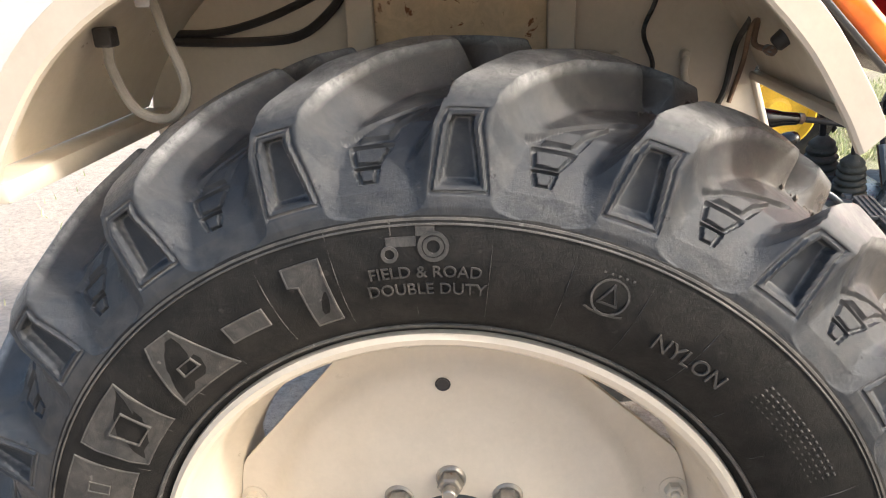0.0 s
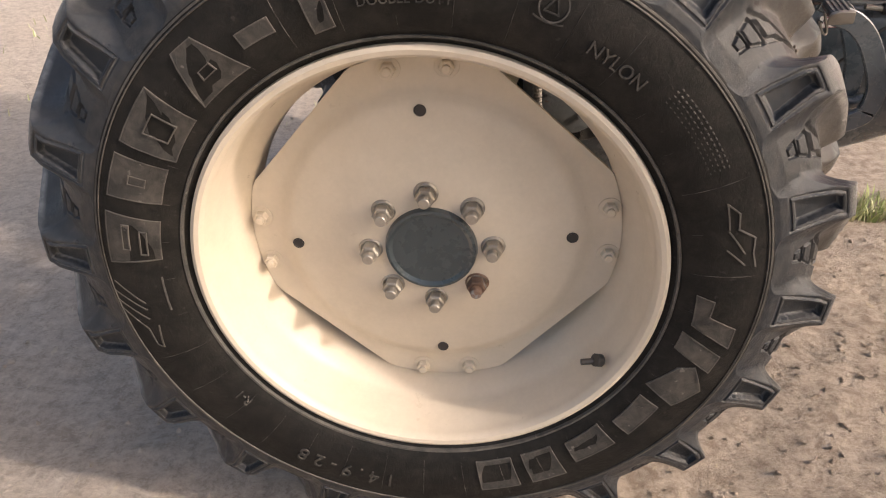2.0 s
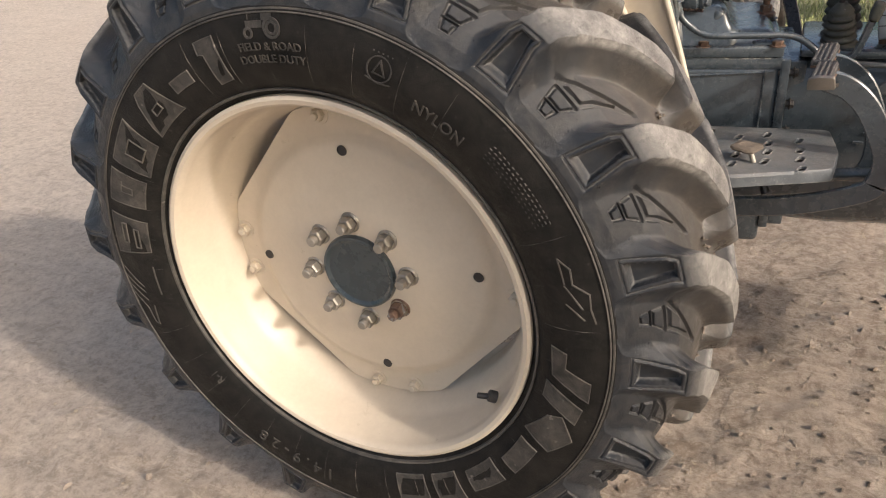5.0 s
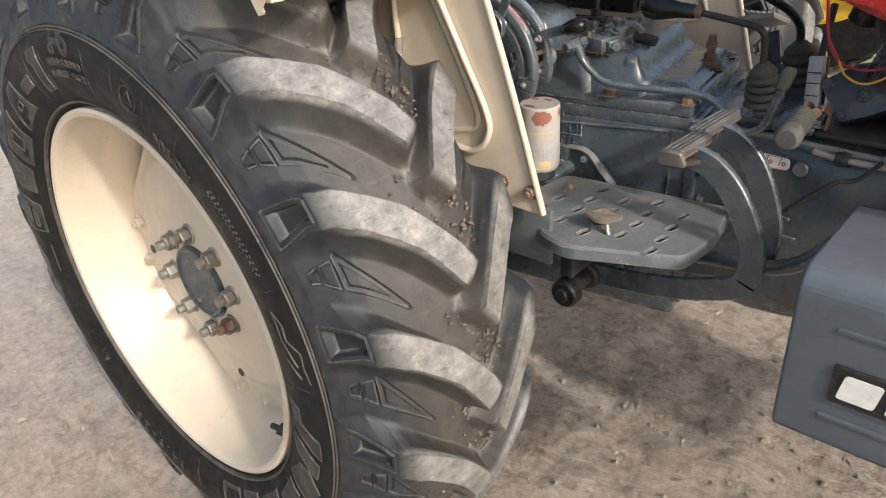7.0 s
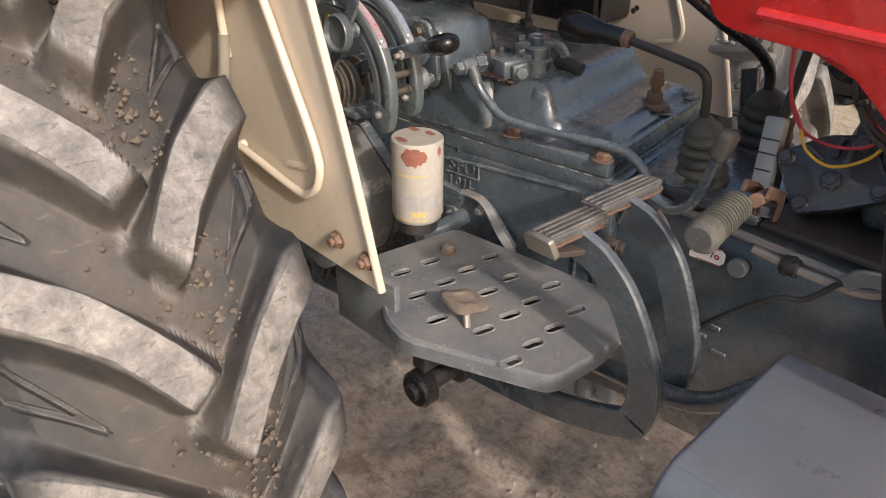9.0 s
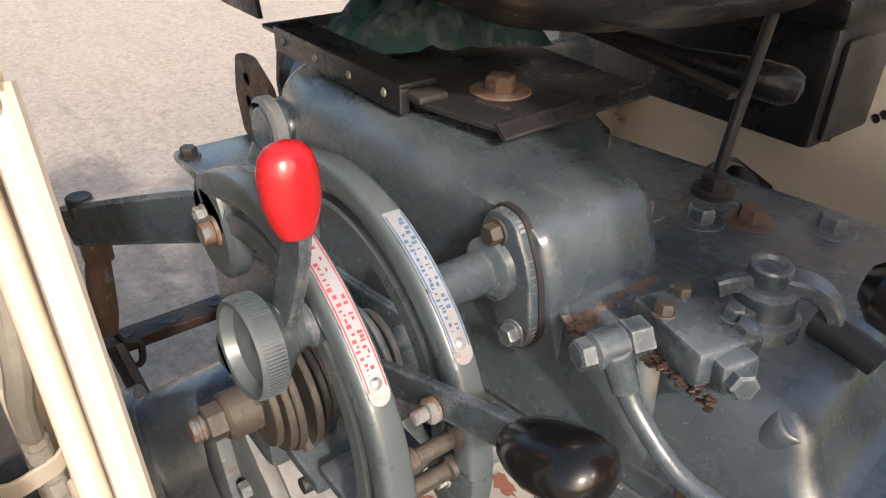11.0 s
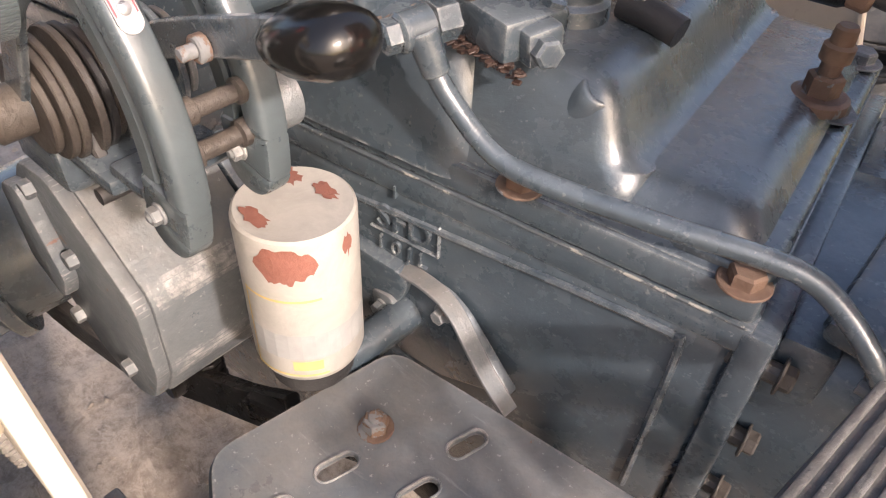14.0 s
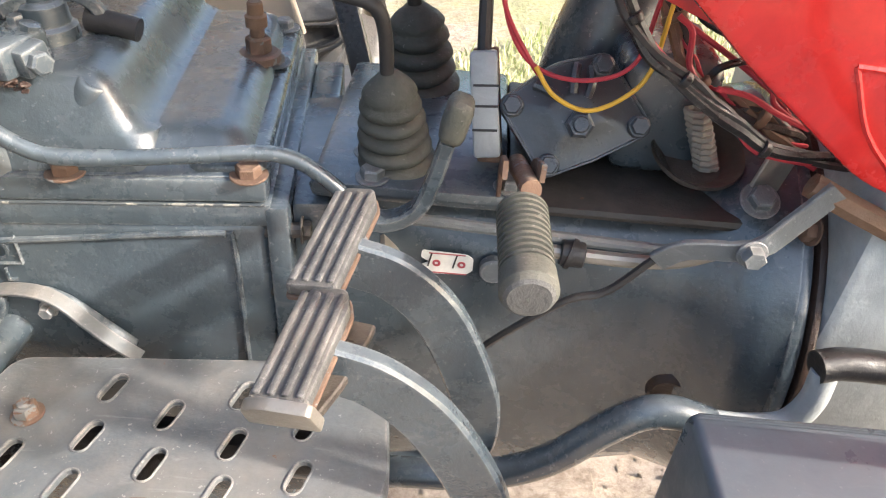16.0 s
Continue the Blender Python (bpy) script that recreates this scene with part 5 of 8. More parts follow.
    for k in range(110):
        t = k / 109
        o = Vector((0.440, 0.682, 1.008)).lerp(Vector((0.438, 0.768, 1.011)), t ** 1.3) + Vector((rnd.uniform(-0.006, 0.010) * (1.2 - t), rnd.uniform(-0.004, 0.004), rnd.uniform(-0.003, 0.001)))
        lump = rbox(o, (rnd.uniform(0.003, 0.008), rnd.uniform(0.003, 0.008), rnd.uniform(0.0012, 0.0028)), 0.0005, 1, (rnd.uniform(-20, 20), rnd.uniform(-20, 20), rnd.uniform(0, 90)))
        crust = lump if crust is None else merge(crust, lump)
    tagged(part("rust_crust", crust, RUST, c, "flaking rust along the joint"), kind="stuff")
    return c


lift_casing().location += Vector((-0.040, 0.012, -0.022))


def selector_valve():
    v = thing("control_valve", (0.465, 0.75, 0.99), "grey hydraulic control valve with a turned cap and chipped paint", "valve")
    part("block", rbox((0.461, 0.737, 1.000), (0.064, 0.048, 0.026), 0.004, rot=(0, 0, -14)), GREY, v)
    part("rear_block", rbox((0.452, 0.772, 0.998), (0.050, 0.040, 0.022), 0.004, rot=(0, 0, -14)), GREY, v)
    part("port", rbox((0.490, 0.729, 0.999), (0.026, 0.024, 0.022), 0.003, rot=(8, 0, -20)), GREY, v)
    part("port_nut", lathe([(0, 0), (0, 0.009), (0.009, 0.009), (0.0105, 0.007), (0.0105, 0)], (0.501, 0.723, 0.998), (0.75, -0.45, 0.1), 6), GREY, v)
    part("side_nut", lathe([(0, 0), (0, 0.008), (0.007, 0.008), (0.008, 0.006), (0.008, 0)], (0.486, 0.748, 1.010), (0.3, 0.1, 0.9), 6), GREY, v)
    part("turret", lathe([(0, 0.026), (0.012, 0.025), (0.015, 0.021), (0.030, 0.0195), (0.033, 0.016), (0.033, 0)], (0.471, 0.794, 0.986), (0, 0, 1), 32), GREY, v)
    part("cap", lathe([(0, 0.013), (0.004, 0.0135), (0.012, 0.0135), (0.0135, 0.0125), (0.0135, 0.010), (0.011, 0.0085), (0.011, 0)], (0.469, 0.796, 1.019), (0.02, -0.04, 1), 28), GREY, v, "round cap, paint rubbed")
    part("wing", strap([(0.464, 0.786, 1.018), (0.459, 0.776, 1.020), (0.453, 0.766, 1.017)], 0.012, 0.009, (0, 0, 1), 4), GREY, v)
    part("lever", strap([(0.476, 0.803, 1.021), (0.490, 0.811, 1.020), (0.503, 0.815, 1.012), (0.512, 0.817, 0.994)], 0.021, 0.010, (-0.4, 0.9, 0), 6), GREY, v)
    part("dark_hose", tube([(0.498, 0.812, 0.998), (0.520, 0.812, 0.996), (0.540, 0.812, 0.992)], 0.010, 12, 4), DARK, v)
    for x, y, z, m in ((0.441, 0.748, 1.010, GREASE), (0.475, 0.752, 1.012, GREY), (0.447, 0.722, 1.012, GREASE)):
        part("valve_bolt", hexbolt((x, y, z), (0, 0, 1), 0.0064, 0.007, 1.25), m, v)
    rnd = random.Random(4)
    crust = None
    for k in range(60):
        o = Vector((0.440, 0.712, 0.988)).lerp(Vector((0.500, 0.707, 0.986)), k / 59) + Vector((rnd.uniform(-0.003, 0.003), rnd.uniform(-0.004, 0.004), rnd.uniform(-0.003, 0.002)))
        lump = rbox(o, (rnd.uniform(0.003, 0.007), rnd.uniform(0.002, 0.004), rnd.uniform(0.001, 0.002)), 0.0004, 1, (rnd.uniform(-20, 20), rnd.uniform(-20, 20), rnd.uniform(0, 90)))
        crust = lump if crust is None else merge(crust, lump)
    tagged(part("oily_seam", crust, OILY, v, "oily rusty seam"), kind="stuff")
    return v


selector_valve()


def oil_pipe():
    p = thing("oil_pipe", (0.6, 0.68, 0.95), "grey steel oil pipe with banjo union along the cover edge", "pipe")
    part("pipe", tube([(0.478, 0.676, 1.012), (0.484, 0.678, 0.995), (0.500, 0.681, 0.974), (0.529, 0.684, 0.953), (0.562, 0.690, 0.947), (0.63, 0.709, 0.944), (0.680, 0.726, 0.942), (0.706, 0.733, 0.937), (0.728, 0.733, 0.926), (0.750, 0.731, 0.908), (0.765, 0.735, 0.885)], 0.0066, 14, 8), GREY, p)
    part("sleeve", cyl((0.477, 0.676, 1.014), (0.487, 0.679, 0.990), 0.0098, 0.0085, 16, 0.001), GREY, p)
    part("banjo", merge(cyl((0.468, 0.665, 1.012), (0.474, 0.687, 1.014), 0.0118, n=20, bev=0.002), lathe([(0, 0), (0, 0.0125), (0.014, 0.0125), (0.016, 0.010), (0.016, 0)], (0.474, 0.687, 1.014), (0.3, 1, 0.05), 6)), GREY, p, "hexagon banjo union")
    part("banjo_bolt", lathe([(0, 0), (0, 0.010), (0.008, 0.010), (0.0095, 0.008), (0.0095, 0)], (0.468, 0.665, 1.012), (-0.3, -1, -0.05), 6), GREY, p)
    return p


oil_pipe().location += Vector((-0.028, 0.002, -0.008))


def oil_filter():
    f = thing("oil_filter", (0.432, 0.598, 0.775), "spin-on oil filter, silver paint flaking to rust", "oil filter")
    c = (0.423, 0.598)
    part("canister", lathe([(0, 0), (0, 0.032), (0.003, 0.0355), (0.010, 0.0378), (0.1235, 0.0378), (0.1260, 0.0372), (0.1275, 0.0355), (0.1272, 0.034), (0.1280, 0.0)], (*c, 0.788), (0, 0, 1), 48), FILTER, f)
    def band(z0, z1, a0, a1, mat, name):
        bm = bmesh.new()
        n = 16
        for k in range(n):
            q = [bm.verts.new((c[0] + 0.0381 * math.cos(radians(a)), c[1] + 0.0381 * math.sin(radians(a)), z)) for a, z in
                 ((a0 + (a1 - a0) * k / n, z0), (a0 + (a1 - a0) * (k + 1) / n, z0), (a0 + (a1 - a0) * (k + 1) / n, z1), (a0 + (a1 - a0) * k / n, z1))]
            bm.faces.new(q)
        part(name, bm, mat, f)
    # slightly darker grey band part way round the can
    band(0.815, 0.838, -175, 35, BAND_GREY, "grey_band")
    band(0.798, 0.800, -100, -20, YELLOWINK, "printed_line")
    band(0.868, 0.870, -100, -20, YELLOWINK, "printed_line")
    band(0.800, 0.868, -100, -97.5, YELLOWINK, "printed_line")
    band(0.804, 0.813, -55, -25, YELLOWINK, "printed_block")
    def flake(z, a, w, h, seed):
        # flaked patch that follows the curve of the can
        rnd = random.Random(seed)
        bm = bmesh.new()
        cols = []
        n = 22
        for k in range(n + 1):
            t = 2 * k / n - 1
            e = math.sqrt(max(0, 1 - t * t)) * (0.9 + 0.5 * noise.noise(Vector((t * 3, seed, 0))))
            aa = radians(a + w * t)
            lo, hi = z - h * e * (0.85 + 0.9 * noise.noise(Vector((t * 5, seed, 4)))), min(z + h * e, 0.9110)
            cols.append([bm.verts.new((c[0] + 0.0382 * math.cos(aa), c[1] + 0.0382 * math.sin(aa), q)) for q in (lo, hi)])
        for p, q in zip(cols, cols[1:]):
            bm.faces.new((p[0], q[0], q[1], p[1]))
        part("rust_patch", bm, FLAKE, f, "rust patch where paint flaked")
    flake(0.897, -50, 30, 0.016, 3)
    flake(0.901, 12, 7, 0.008, 5)
    for (x, y, w, h, s) in ((0.401, 0.612, 0.012, 0.008, 1), (0.428, 0.618, 0.012, 0.006, 2), (0.419, 0.573, 0.014, 0.006, 4)):
        rnd = random.Random(s)
        bm = bmesh.new()
        bm.faces.new([bm.verts.new((x + w * math.cos(k * 0.2856) * (0.6 + 0.5 * rnd.random()), y + h * math.sin(k * 0.2856) * (0.6 + 0.5 * rnd.random()), 0.9165)) for k in range(22)])
        part("rust_patch", bm, FLAKE, f, "rust patch where paint flaked")
    part("base", cyl((*c, 0.768), (*c, 0.789), 0.030, n=32, bev=0.003), DARK, f)
    part("outlet", tube([(0.423, 0.60, 0.760), (0.428, 0.63, 0.752), (0.430, 0.66, 0.754), (0.432, 0.70, 0.757)], 0.0155, 14, 6), GREY, f, "cast filter head")
    part("bracket", prism(rounded([(0.395, 0.770), (0.425, 0.800), (0.470, 0.802), (0.488, 0.793), (0.540, 0.742), (0.469, 0.707), (0.42, 0.701)], 0.006, 3), "xz", 0.688, 0.697, 0.0015), GREY, f, "grey bracket plate")
    part("rolled_edge", strap([(0.418, 0.689, 0.798), (0.445, 0.688, 0.802), (0.468, 0.686, 0.802), (0.486, 0.684, 0.794), (0.503, 0.682, 0.777), (0.522, 0.680, 0.759), (0.545, 0.679, 0.740)], 0.014, 0.0035, (0, 1, 0.2), 6), GREY_WORN, f, "rolled edge, paint rubbed to rust")
    part("bracket_bolt", hexbolt((0.469, 0.688, 0.783), (0, -1, 0), 0.0065, 0.007, 1.3), GREY_WORN, f)
    part("clamp_ear", merge(prism(rounded([(0.402, 0.772), (0.424, 0.775), (0.440, 0.748), (0.410, 0.738)], 0.006, 3), "xz", 0.676, 0.684, 0.001), hexbolt((0.414, 0.676, 0.760), (0, -1, 0), 0.0055, 0.006, 1.3)), GREY_WORN, f)
    return f


oil_filter()


def brake_housing():
    b = thing("axle_housing", (0.1, 0.6, 0.64), "grey cast axle and brake housing with bolts", "axle")
    # slab-sided drum in front of the axle, faces turned a little outwards
    poly = rounded([(0.185, 0.865), (0.235, 0.872), (0.322, 0.800), (0.318, 0.715), (0.296, 0.668), (0.262, 0.650), (0.205, 0.668), (0.150, 0.735), (0.145, 0.815)], 0.014)
    part("drum", prism(poly, "xz", 0.536, 0.640, 0.005), GREY_WORN, b)
    part("cover", prism([((x - 0.23) * 0.98 + 0.23, (z - 0.76) * 0.98 + 0.76) for x, z in poly], "xz", 0.524, 0.537, 0.003), GREY_WORN, b)
    part("inner_flange", prism([((x - 0.23) * 1.03 + 0.23, (z - 0.76) * 1.03 + 0.76) for x, z in poly], "xz", 0.640, 0.66, 0.004), GREY, b)
    part("ear", prism(rounded([(0.165, 0.84), (0.20, 0.85), (0.225, 0.77), (0.205, 0.735), (0.165, 0.76)], 0.012), "xz", 0.512, 0.526, 0.003), GREY_WORN, b)
    for x, z in ((0.234, 0.795), (0.272, 0.697), (0.190, 0.700), (0.200, 0.845)):
        part("cover_bolt", merge(hexbolt((x, 0.526, z), (0, -1, 0), 0.0080, 0.008, 1.2)), GREY_WORN, b)
    part("trumpet", cyl((0.10, 0.66, 0.735), (0.03, 0.36, 0.665), 0.072, 0.066, 40, 0.01), GREY, b)
    part("trumpet_flange", lathe([(0, 0.066), (0.0, 0.082), (0.012, 0.082), (0.02, 0.068)], (0.062, 0.50, 0.697), (-0.21, -0.95, -0.22), 40), GREY, b)
    part("half_shaft", cyl((0, 0.32, 0.642), (0, 0.11, 0.642), 0.06, n=32, bev=0.005), DARK, b)
    part("boss", merge(cyl((0.15, 0.63, 0.865), (0.15, 0.55, 0.865), 0.022, n=24, bev=0.003), span(0.12, 0.20, 0.55, 0.64, 0.835, 0.875, 0.008)), GREY, b)
    # brake cross-shaft lever with spring and rod
    part("brake_lever", strap([(0.262, 0.56, 0.640), (0.30, 0.575, 0.640), (0.35, 0.585, 0.655), (0.40, 0.59, 0.685)], 0.036, 0.014, (0, 0.3, 1), 4), BLACK, b, "black greasy brake lever")
    part("lever_pin", cyl((0.266, 0.545, 0.640), (0.266, 0.60, 0.640), 0.014, n=18, bev=0.002), BLACK, b)
    part("pull_rod", cyl((0.26, 0.56, 0.70), (0.22, 0.56, 0.60), 0.008, n=10), BLACK, b)
    sp = [(0.272 + 0.013 * math.cos(k * 0.7) + 0.0003 * k, 0.582 + 0.013 * math.sin(k * 0.7), 0.662 - 0.0007 * k) for k in range(60)]
    part("spring", tube(sp, 0.0028, 6, 1), BLACK, b, "black coil spring")
    part("rubber_seal", cyl((0.268, 0.582, 0.676), (0.272, 0.582, 0.658), 0.026, 0.018, 20, 0.003), BLACK, b)
    part("linkage", strap([(0.36, 0.575, 0.675), (0.44, 0.60, 0.68), (0.50, 0.62, 0.69)], 0.03, 0.012, (0, 0, 1), 3), BLACK, b)
    return b


brake_housing()


# ---- lift controls ----
QC = (0.354, 1.000)


def arc_pts(c, r, d0, d1, n):
    return [(c[0] + r * math.cos(radians(d0 + (d1 - d0) * k / n)), c[1] + r * math.sin(radians(d0 + (d1 - d0) * k / n))) for k in range(n + 1)]


def arc_strip(c, r0, r1, d0, d1, y0, y1, bev=0.0, n=40, seg=1):
    return prism(arc_pts(c, r1, d0, d1, n) + arc_pts(c, r0, d1, d0, n), "xz", y0, y1, bev, seg)


def arc_lobe(c, r0, r1, d, way, y0, y1, bev):
    # rounded end of a curved plate
    rm, h = (r0 + r1) / 2, (r1 - r0) / 2
    o = (c[0] + rm * math.cos(radians(d)), c[1] + rm * math.sin(radians(d)))
    a0 = d if way < 0 else d + 180
    pts = [(o[0] + h * math.cos(radians(a0 - 180 * k / 14)), o[1] + h * math.sin(radians(a0 - 180 * k / 14))) for k in range(15)]
    return prism(pts, "xz", y0, y1, bev, 2)


def quadrant(name, y, c, r, d0, d1, s0, s1, ink, words):
    q = thing(name, (c[0], y, c[1]), f"grey slotted lift quadrant with a {words} printed scale plate", "quadrant", "lift quadrants")
    ri = r - 0.036
    part("inner_web", arc_strip(c, ri, r - 0.024, d0 - 1, d1 + 1, y - 0.0048, y + 0.0048, 0.0016), GREY_SMOOTH, q, "inner web, greasy in the slot")
    part("outer_web", arc_strip(c, r - 0.0155, r, d0 - 1, d1 + 1, y - 0.0078, y + 0.0078, 0.0042, 48, 3), GREY_SMOOTH, q, "smooth rounded outer web, paint worn")
    part("bottom_end", merge(arc_strip(c, ri + 0.0004, r - 0.0004, d0 - 12, d0, y - 0.0070, y + 0.0070, 0.0026, 8, 2), arc_lobe(c, ri + 0.0004, r - 0.0004, d0 - 11.5, -1, y - 0.0070, y + 0.0070, 0.0026)), GREY_SMOOTH, q)
    part("top_end", merge(arc_strip(c, ri + 0.0004, r - 0.0004, d1, d1 + 14, y - 0.0070, y + 0.0070, 0.0026, 8, 2), arc_lobe(c, ri + 0.0004, r - 0.0004, d1 + 13.5, 1, y - 0.0070, y + 0.0070, 0.0026)), GREY_SMOOTH, q)
    o = (c[0] + (r - 0.030) * math.cos(radians(d1 + 16)), c[1] + (r - 0.030) * math.sin(radians(d1 + 16)))
    part("end_disc", lathe([(-0.007, 0), (-0.007, 0.024), (-0.004, 0.028), (0.004, 0.028), (0.007, 0.024), (0.007, 0)], (o[0], y, o[1]), (0, -1, 0), 36), GREY_SMOOTH, q, "round end of the quadrant")
    part("end_nut", merge(lathe([(0.007, 0), (0.007, 0.009), (0.009, 0.009), (0.009, 0.0065), (0.015, 0.006), (0.015, 0)], (o[0] + 0.008, y, o[1] + 0.004), (0, -1, 0), 12)), BRASS if ink is BLUE else RUST, q, "dull nut")
    plate = part("scale_plate", merge(arc_strip(c, r - 0.0008, r + 0.0007, s0, s1, y - 0.0050, y + 0.0050, 0.0, 24)), ALU, q, "scratched metal scale plate")
    e = Vector((math.cos(radians(s0)), 0, math.sin(radians(s0))))
    part("plate_end", cyl(Vector((c[0], y, c[1])) + e * (r - 0.0008), Vector((c[0], y, c[1])) + e * (r + 0.0007), 0.0050, n=18), ALU, plate)
    rnd = random.Random(int(y * 100))
    for sgn in (-1, 1):
        part("border_line", arc_strip(c, r + 0.0006, r + 0.0010, s0 + 1, s1 - 1, y + sgn * 0.0042 - 0.0003, y + sgn * 0.0042 + 0.0003, n=24), ink, plate)
    for row in (-0.0017, 0.0017):
        a = s0 + 5.0
        while a < s1 - 3:
            w = 0.25 + rnd.random() * 0.70
            if rnd.random() > 0.26:
                h = 0.0004 + rnd.random() * 0.0008
                y0 = y + row + rnd.uniform(-0.0006, 0.0006)
                part("printed_mark", arc_strip(c, r + 0.0006, r + 0.0010, a, a + w, y0 - h, y0 + h, n=1), ink, plate)
            a += w + 0.20 + rnd.random() * 0.75
    d = s0 + 2.2
    e = Vector((math.cos(radians(d)), 0, math.sin(radians(d))))
    part("rivet", lathe([(0, 0.0028), (0.0009, 0.0026), (0.0016, 0.0016), (0.0018, 0)], Vector((c[0], y, c[1])) + e * (r + 0.0006), e, 16), ALU, q)
    for dd in (d0 - 7, d1 + 14):
        rr = r - 0.020
        part("quadrant_bolt", hexbolt((c[0] + rr * math.cos(radians(dd)), y - 0.0072, c[1] + rr * math.sin(radians(dd))), (0, -1, 0), 0.0046, 0.004, 1.2, 0.003), GREY_WORN, q)
    return q


quadrant("lift_quadrant", 0.515, QC, 0.1205, -6, 112, 33, 72, REDINK, "red")
quadrant("lift_quadrant", 0.559, (0.354, 1.000), 0.1200, 2, 118, 33, 68, BLUE, "blue")


def knob_shape(base, way, length, r, squash=1.0):
    prof = [(0, r * 0.58), (0.04, r * 0.66), (0.2, r * 0.86), (0.42, r), (0.7, r * 0.99), (0.86, r * 0.86), (0.95, r * 0.6), (0.99, r * 0.25), (1.0, 0)]
    bm = lathe([(0, 0)] + [(a * length, b) for a, b in prof], (0, 0, 0), (0, 0, 1), 28)
    bmesh.ops.scale(bm, vec=(1, squash, 1), verts=bm.verts)
    return moved(bm, Matrix.Translation(base) @ axis_frame(way))


def control_levers():
    L = thing("lift_lever", (0.37, 0.497, 1.0), "grey flat lift lever with a red plastic knob", "lever", "lift levers")
    part("blade", strap([(0.353, 0.498, 0.998), (0.385, 0.497, 1.045), (0.415, 0.496, 1.092), (0.430, 0.496, 1.125), (0.435, 0.496, 1.146)], 0.0155, 0.005, (1, 0, -0.55), 5), GREY, L)
    part("knob", knob_shape((0.4365, 0.495, 1.139), (-0.10, -0.02, 1.0), 0.0350, 0.0116, 0.80), REDKNOB, L, "glossy red knob, worn at the edge")
    part("pivot_pin", cyl((0.412, 0.496, 1.088), (0.412, 0.489, 1.088), 0.0046, n=16, bev=0.0012), GREY_WORN, L)
    L2 = thing("lift_lever", (0.43, 0.540, 1.04), "grey flat lift lever with a black plastic knob", "lever", "lift levers")
    part("blade", strap([(0.360, 0.541, 1.005), (0.410, 0.541, 1.032), (0.450, 0.541, 1.049), (0.505, 0.542, 1.068), (0.520, 0.542, 1.073)], 0.0165, 0.005, (0.35, 0, -1), 5), GREY, L2)
    part("knob", knob_shape((0.5075, 0.542, 1.0685), (1, 0, 0.32), 0.0450, 0.0168, 0.74), KNOB, L2, "shiny black knob")
    part("ring", lathe([(0.0, 0.0035), (0.0, 0.006), (0.004, 0.006), (0.0048, 0.005), (0.0048, 0.0035)], (0.462, 0.5385, 1.050), (0, -1, 0), 22), RUST, L2, "dull ring round a rusty pin")
    part("pin", cyl((0.462, 0.542, 1.050), (0.462, 0.527, 1.050), 0.0032, n=12, bev=0.0006), RUST, L2)
    k = thing("adjuster_knob", (0.405, 0.49, 1.073), "grey knurled adjusting knob on the quadrant", "knob")
    o, way = Vector((0.4085, 0.512, 1.075)), Vector((0.03, -1.0, 0.05)).normalized()
    fr = Matrix.Translation(o) @ axis_frame(way)
    part("stem", lathe([(0.0, 0.0105), (0.004, 0.0105), (0.006, 0.0088), (0.018, 0.0085), (0.022, 0.012)], o, way, 28), GREY, k)
    cup = part("cup", lathe([(0.008, 0.0086), (0.014, 0.0115), (0.020, 0.0170), (0.0245, 0.0222), (0.0345, 0.0225), (0.0360, 0.0215), (0.0355, 0.0195), (0.030, 0.0180), (0.029, 0.006), (0.031, 0.0)], o, way, 44), GREY_SMOOTH, k, "open cup face, edge rubbed")
    teeth = None
    for i in range(88):
        a = i * math.tau / 88
        t = moved(rbox((0.0225 * math.cos(a), 0.0225 * math.sin(a), 0.0295), (0.0009, 0.0008, 0.0090), 0, 1, (0, 0, math.degrees(a))), fr)
        teeth = t if teeth is None else merge(teeth, t)
    tagged(part("knurling", teeth, GREY_SMOOTH, cup), kind="stuff")
    s = thing("control_shaft", (0.353, 0.52, 0.992), "grey lift control cross-shaft with friction discs and nut", "shaft")
    x, z = 0.353, 0.992
    part("shaft", cyl((x, 0.60, z), (x, 0.480, z), 0.010, n=20, bev=0.002), GREY, s)
    part("collar", lathe([(0.0, 0.0115), (0.0, 0.0135), (0.016, 0.0135), (0.018, 0.012), (0.018, 0.0)], (x, 0.498, z), (0, -1, 0), 28), GREASE, s, "greasy collar")
    part("end_nut", lathe([(0, 0), (0, 0.0105), (0.010, 0.0105), (0.011, 0.009), (0.011, 0)], (x, 0.481, z), (0, -1, 0), 6), GREASE, s, "greasy end nut")
    part("thread_end", lathe([(0, 0.0065), (0.001, 0.0072), (0.002, 0.0062), (0.003, 0.0072), (0.004, 0.0062), (0.005, 0.0070), (0.007, 0.0058), (0.007, 0)], (x, 0.470, z), (0, -1, 0), 16), RUST, s)
    for y, r, m in ((0.5015, 0.026, GREASE), (0.507, 0.031, GREASE), (0.5115, 0.033, GREASE), (0.521, 0.034, GREASE), (0.527, 0.033, DARK), (0.5325, 0.030, GREASE), (0.548, 0.033, GREASE), (0.568, 0.032, GREY), (0.577, 0.026, GREY_WORN)):
        part("friction_disc", cyl((x, y - 0.0022, z), (x, y + 0.0022, z), r, n=36, bev=0.0008), m, s)
    part("stop_arm", merge(strap([(x + 0.012, 0.518, z - 0.02), (x + 0.022, 0.518, z - 0.036), (x + 0.030, 0.518, z - 0.048)], 0.014, 0.007, (1, 0, 0), 3), cyl((x + 0.028, 0.508, z - 0.046), (x + 0.028, 0.536, z - 0.046), 0.0048, n=12)), DARK, s)
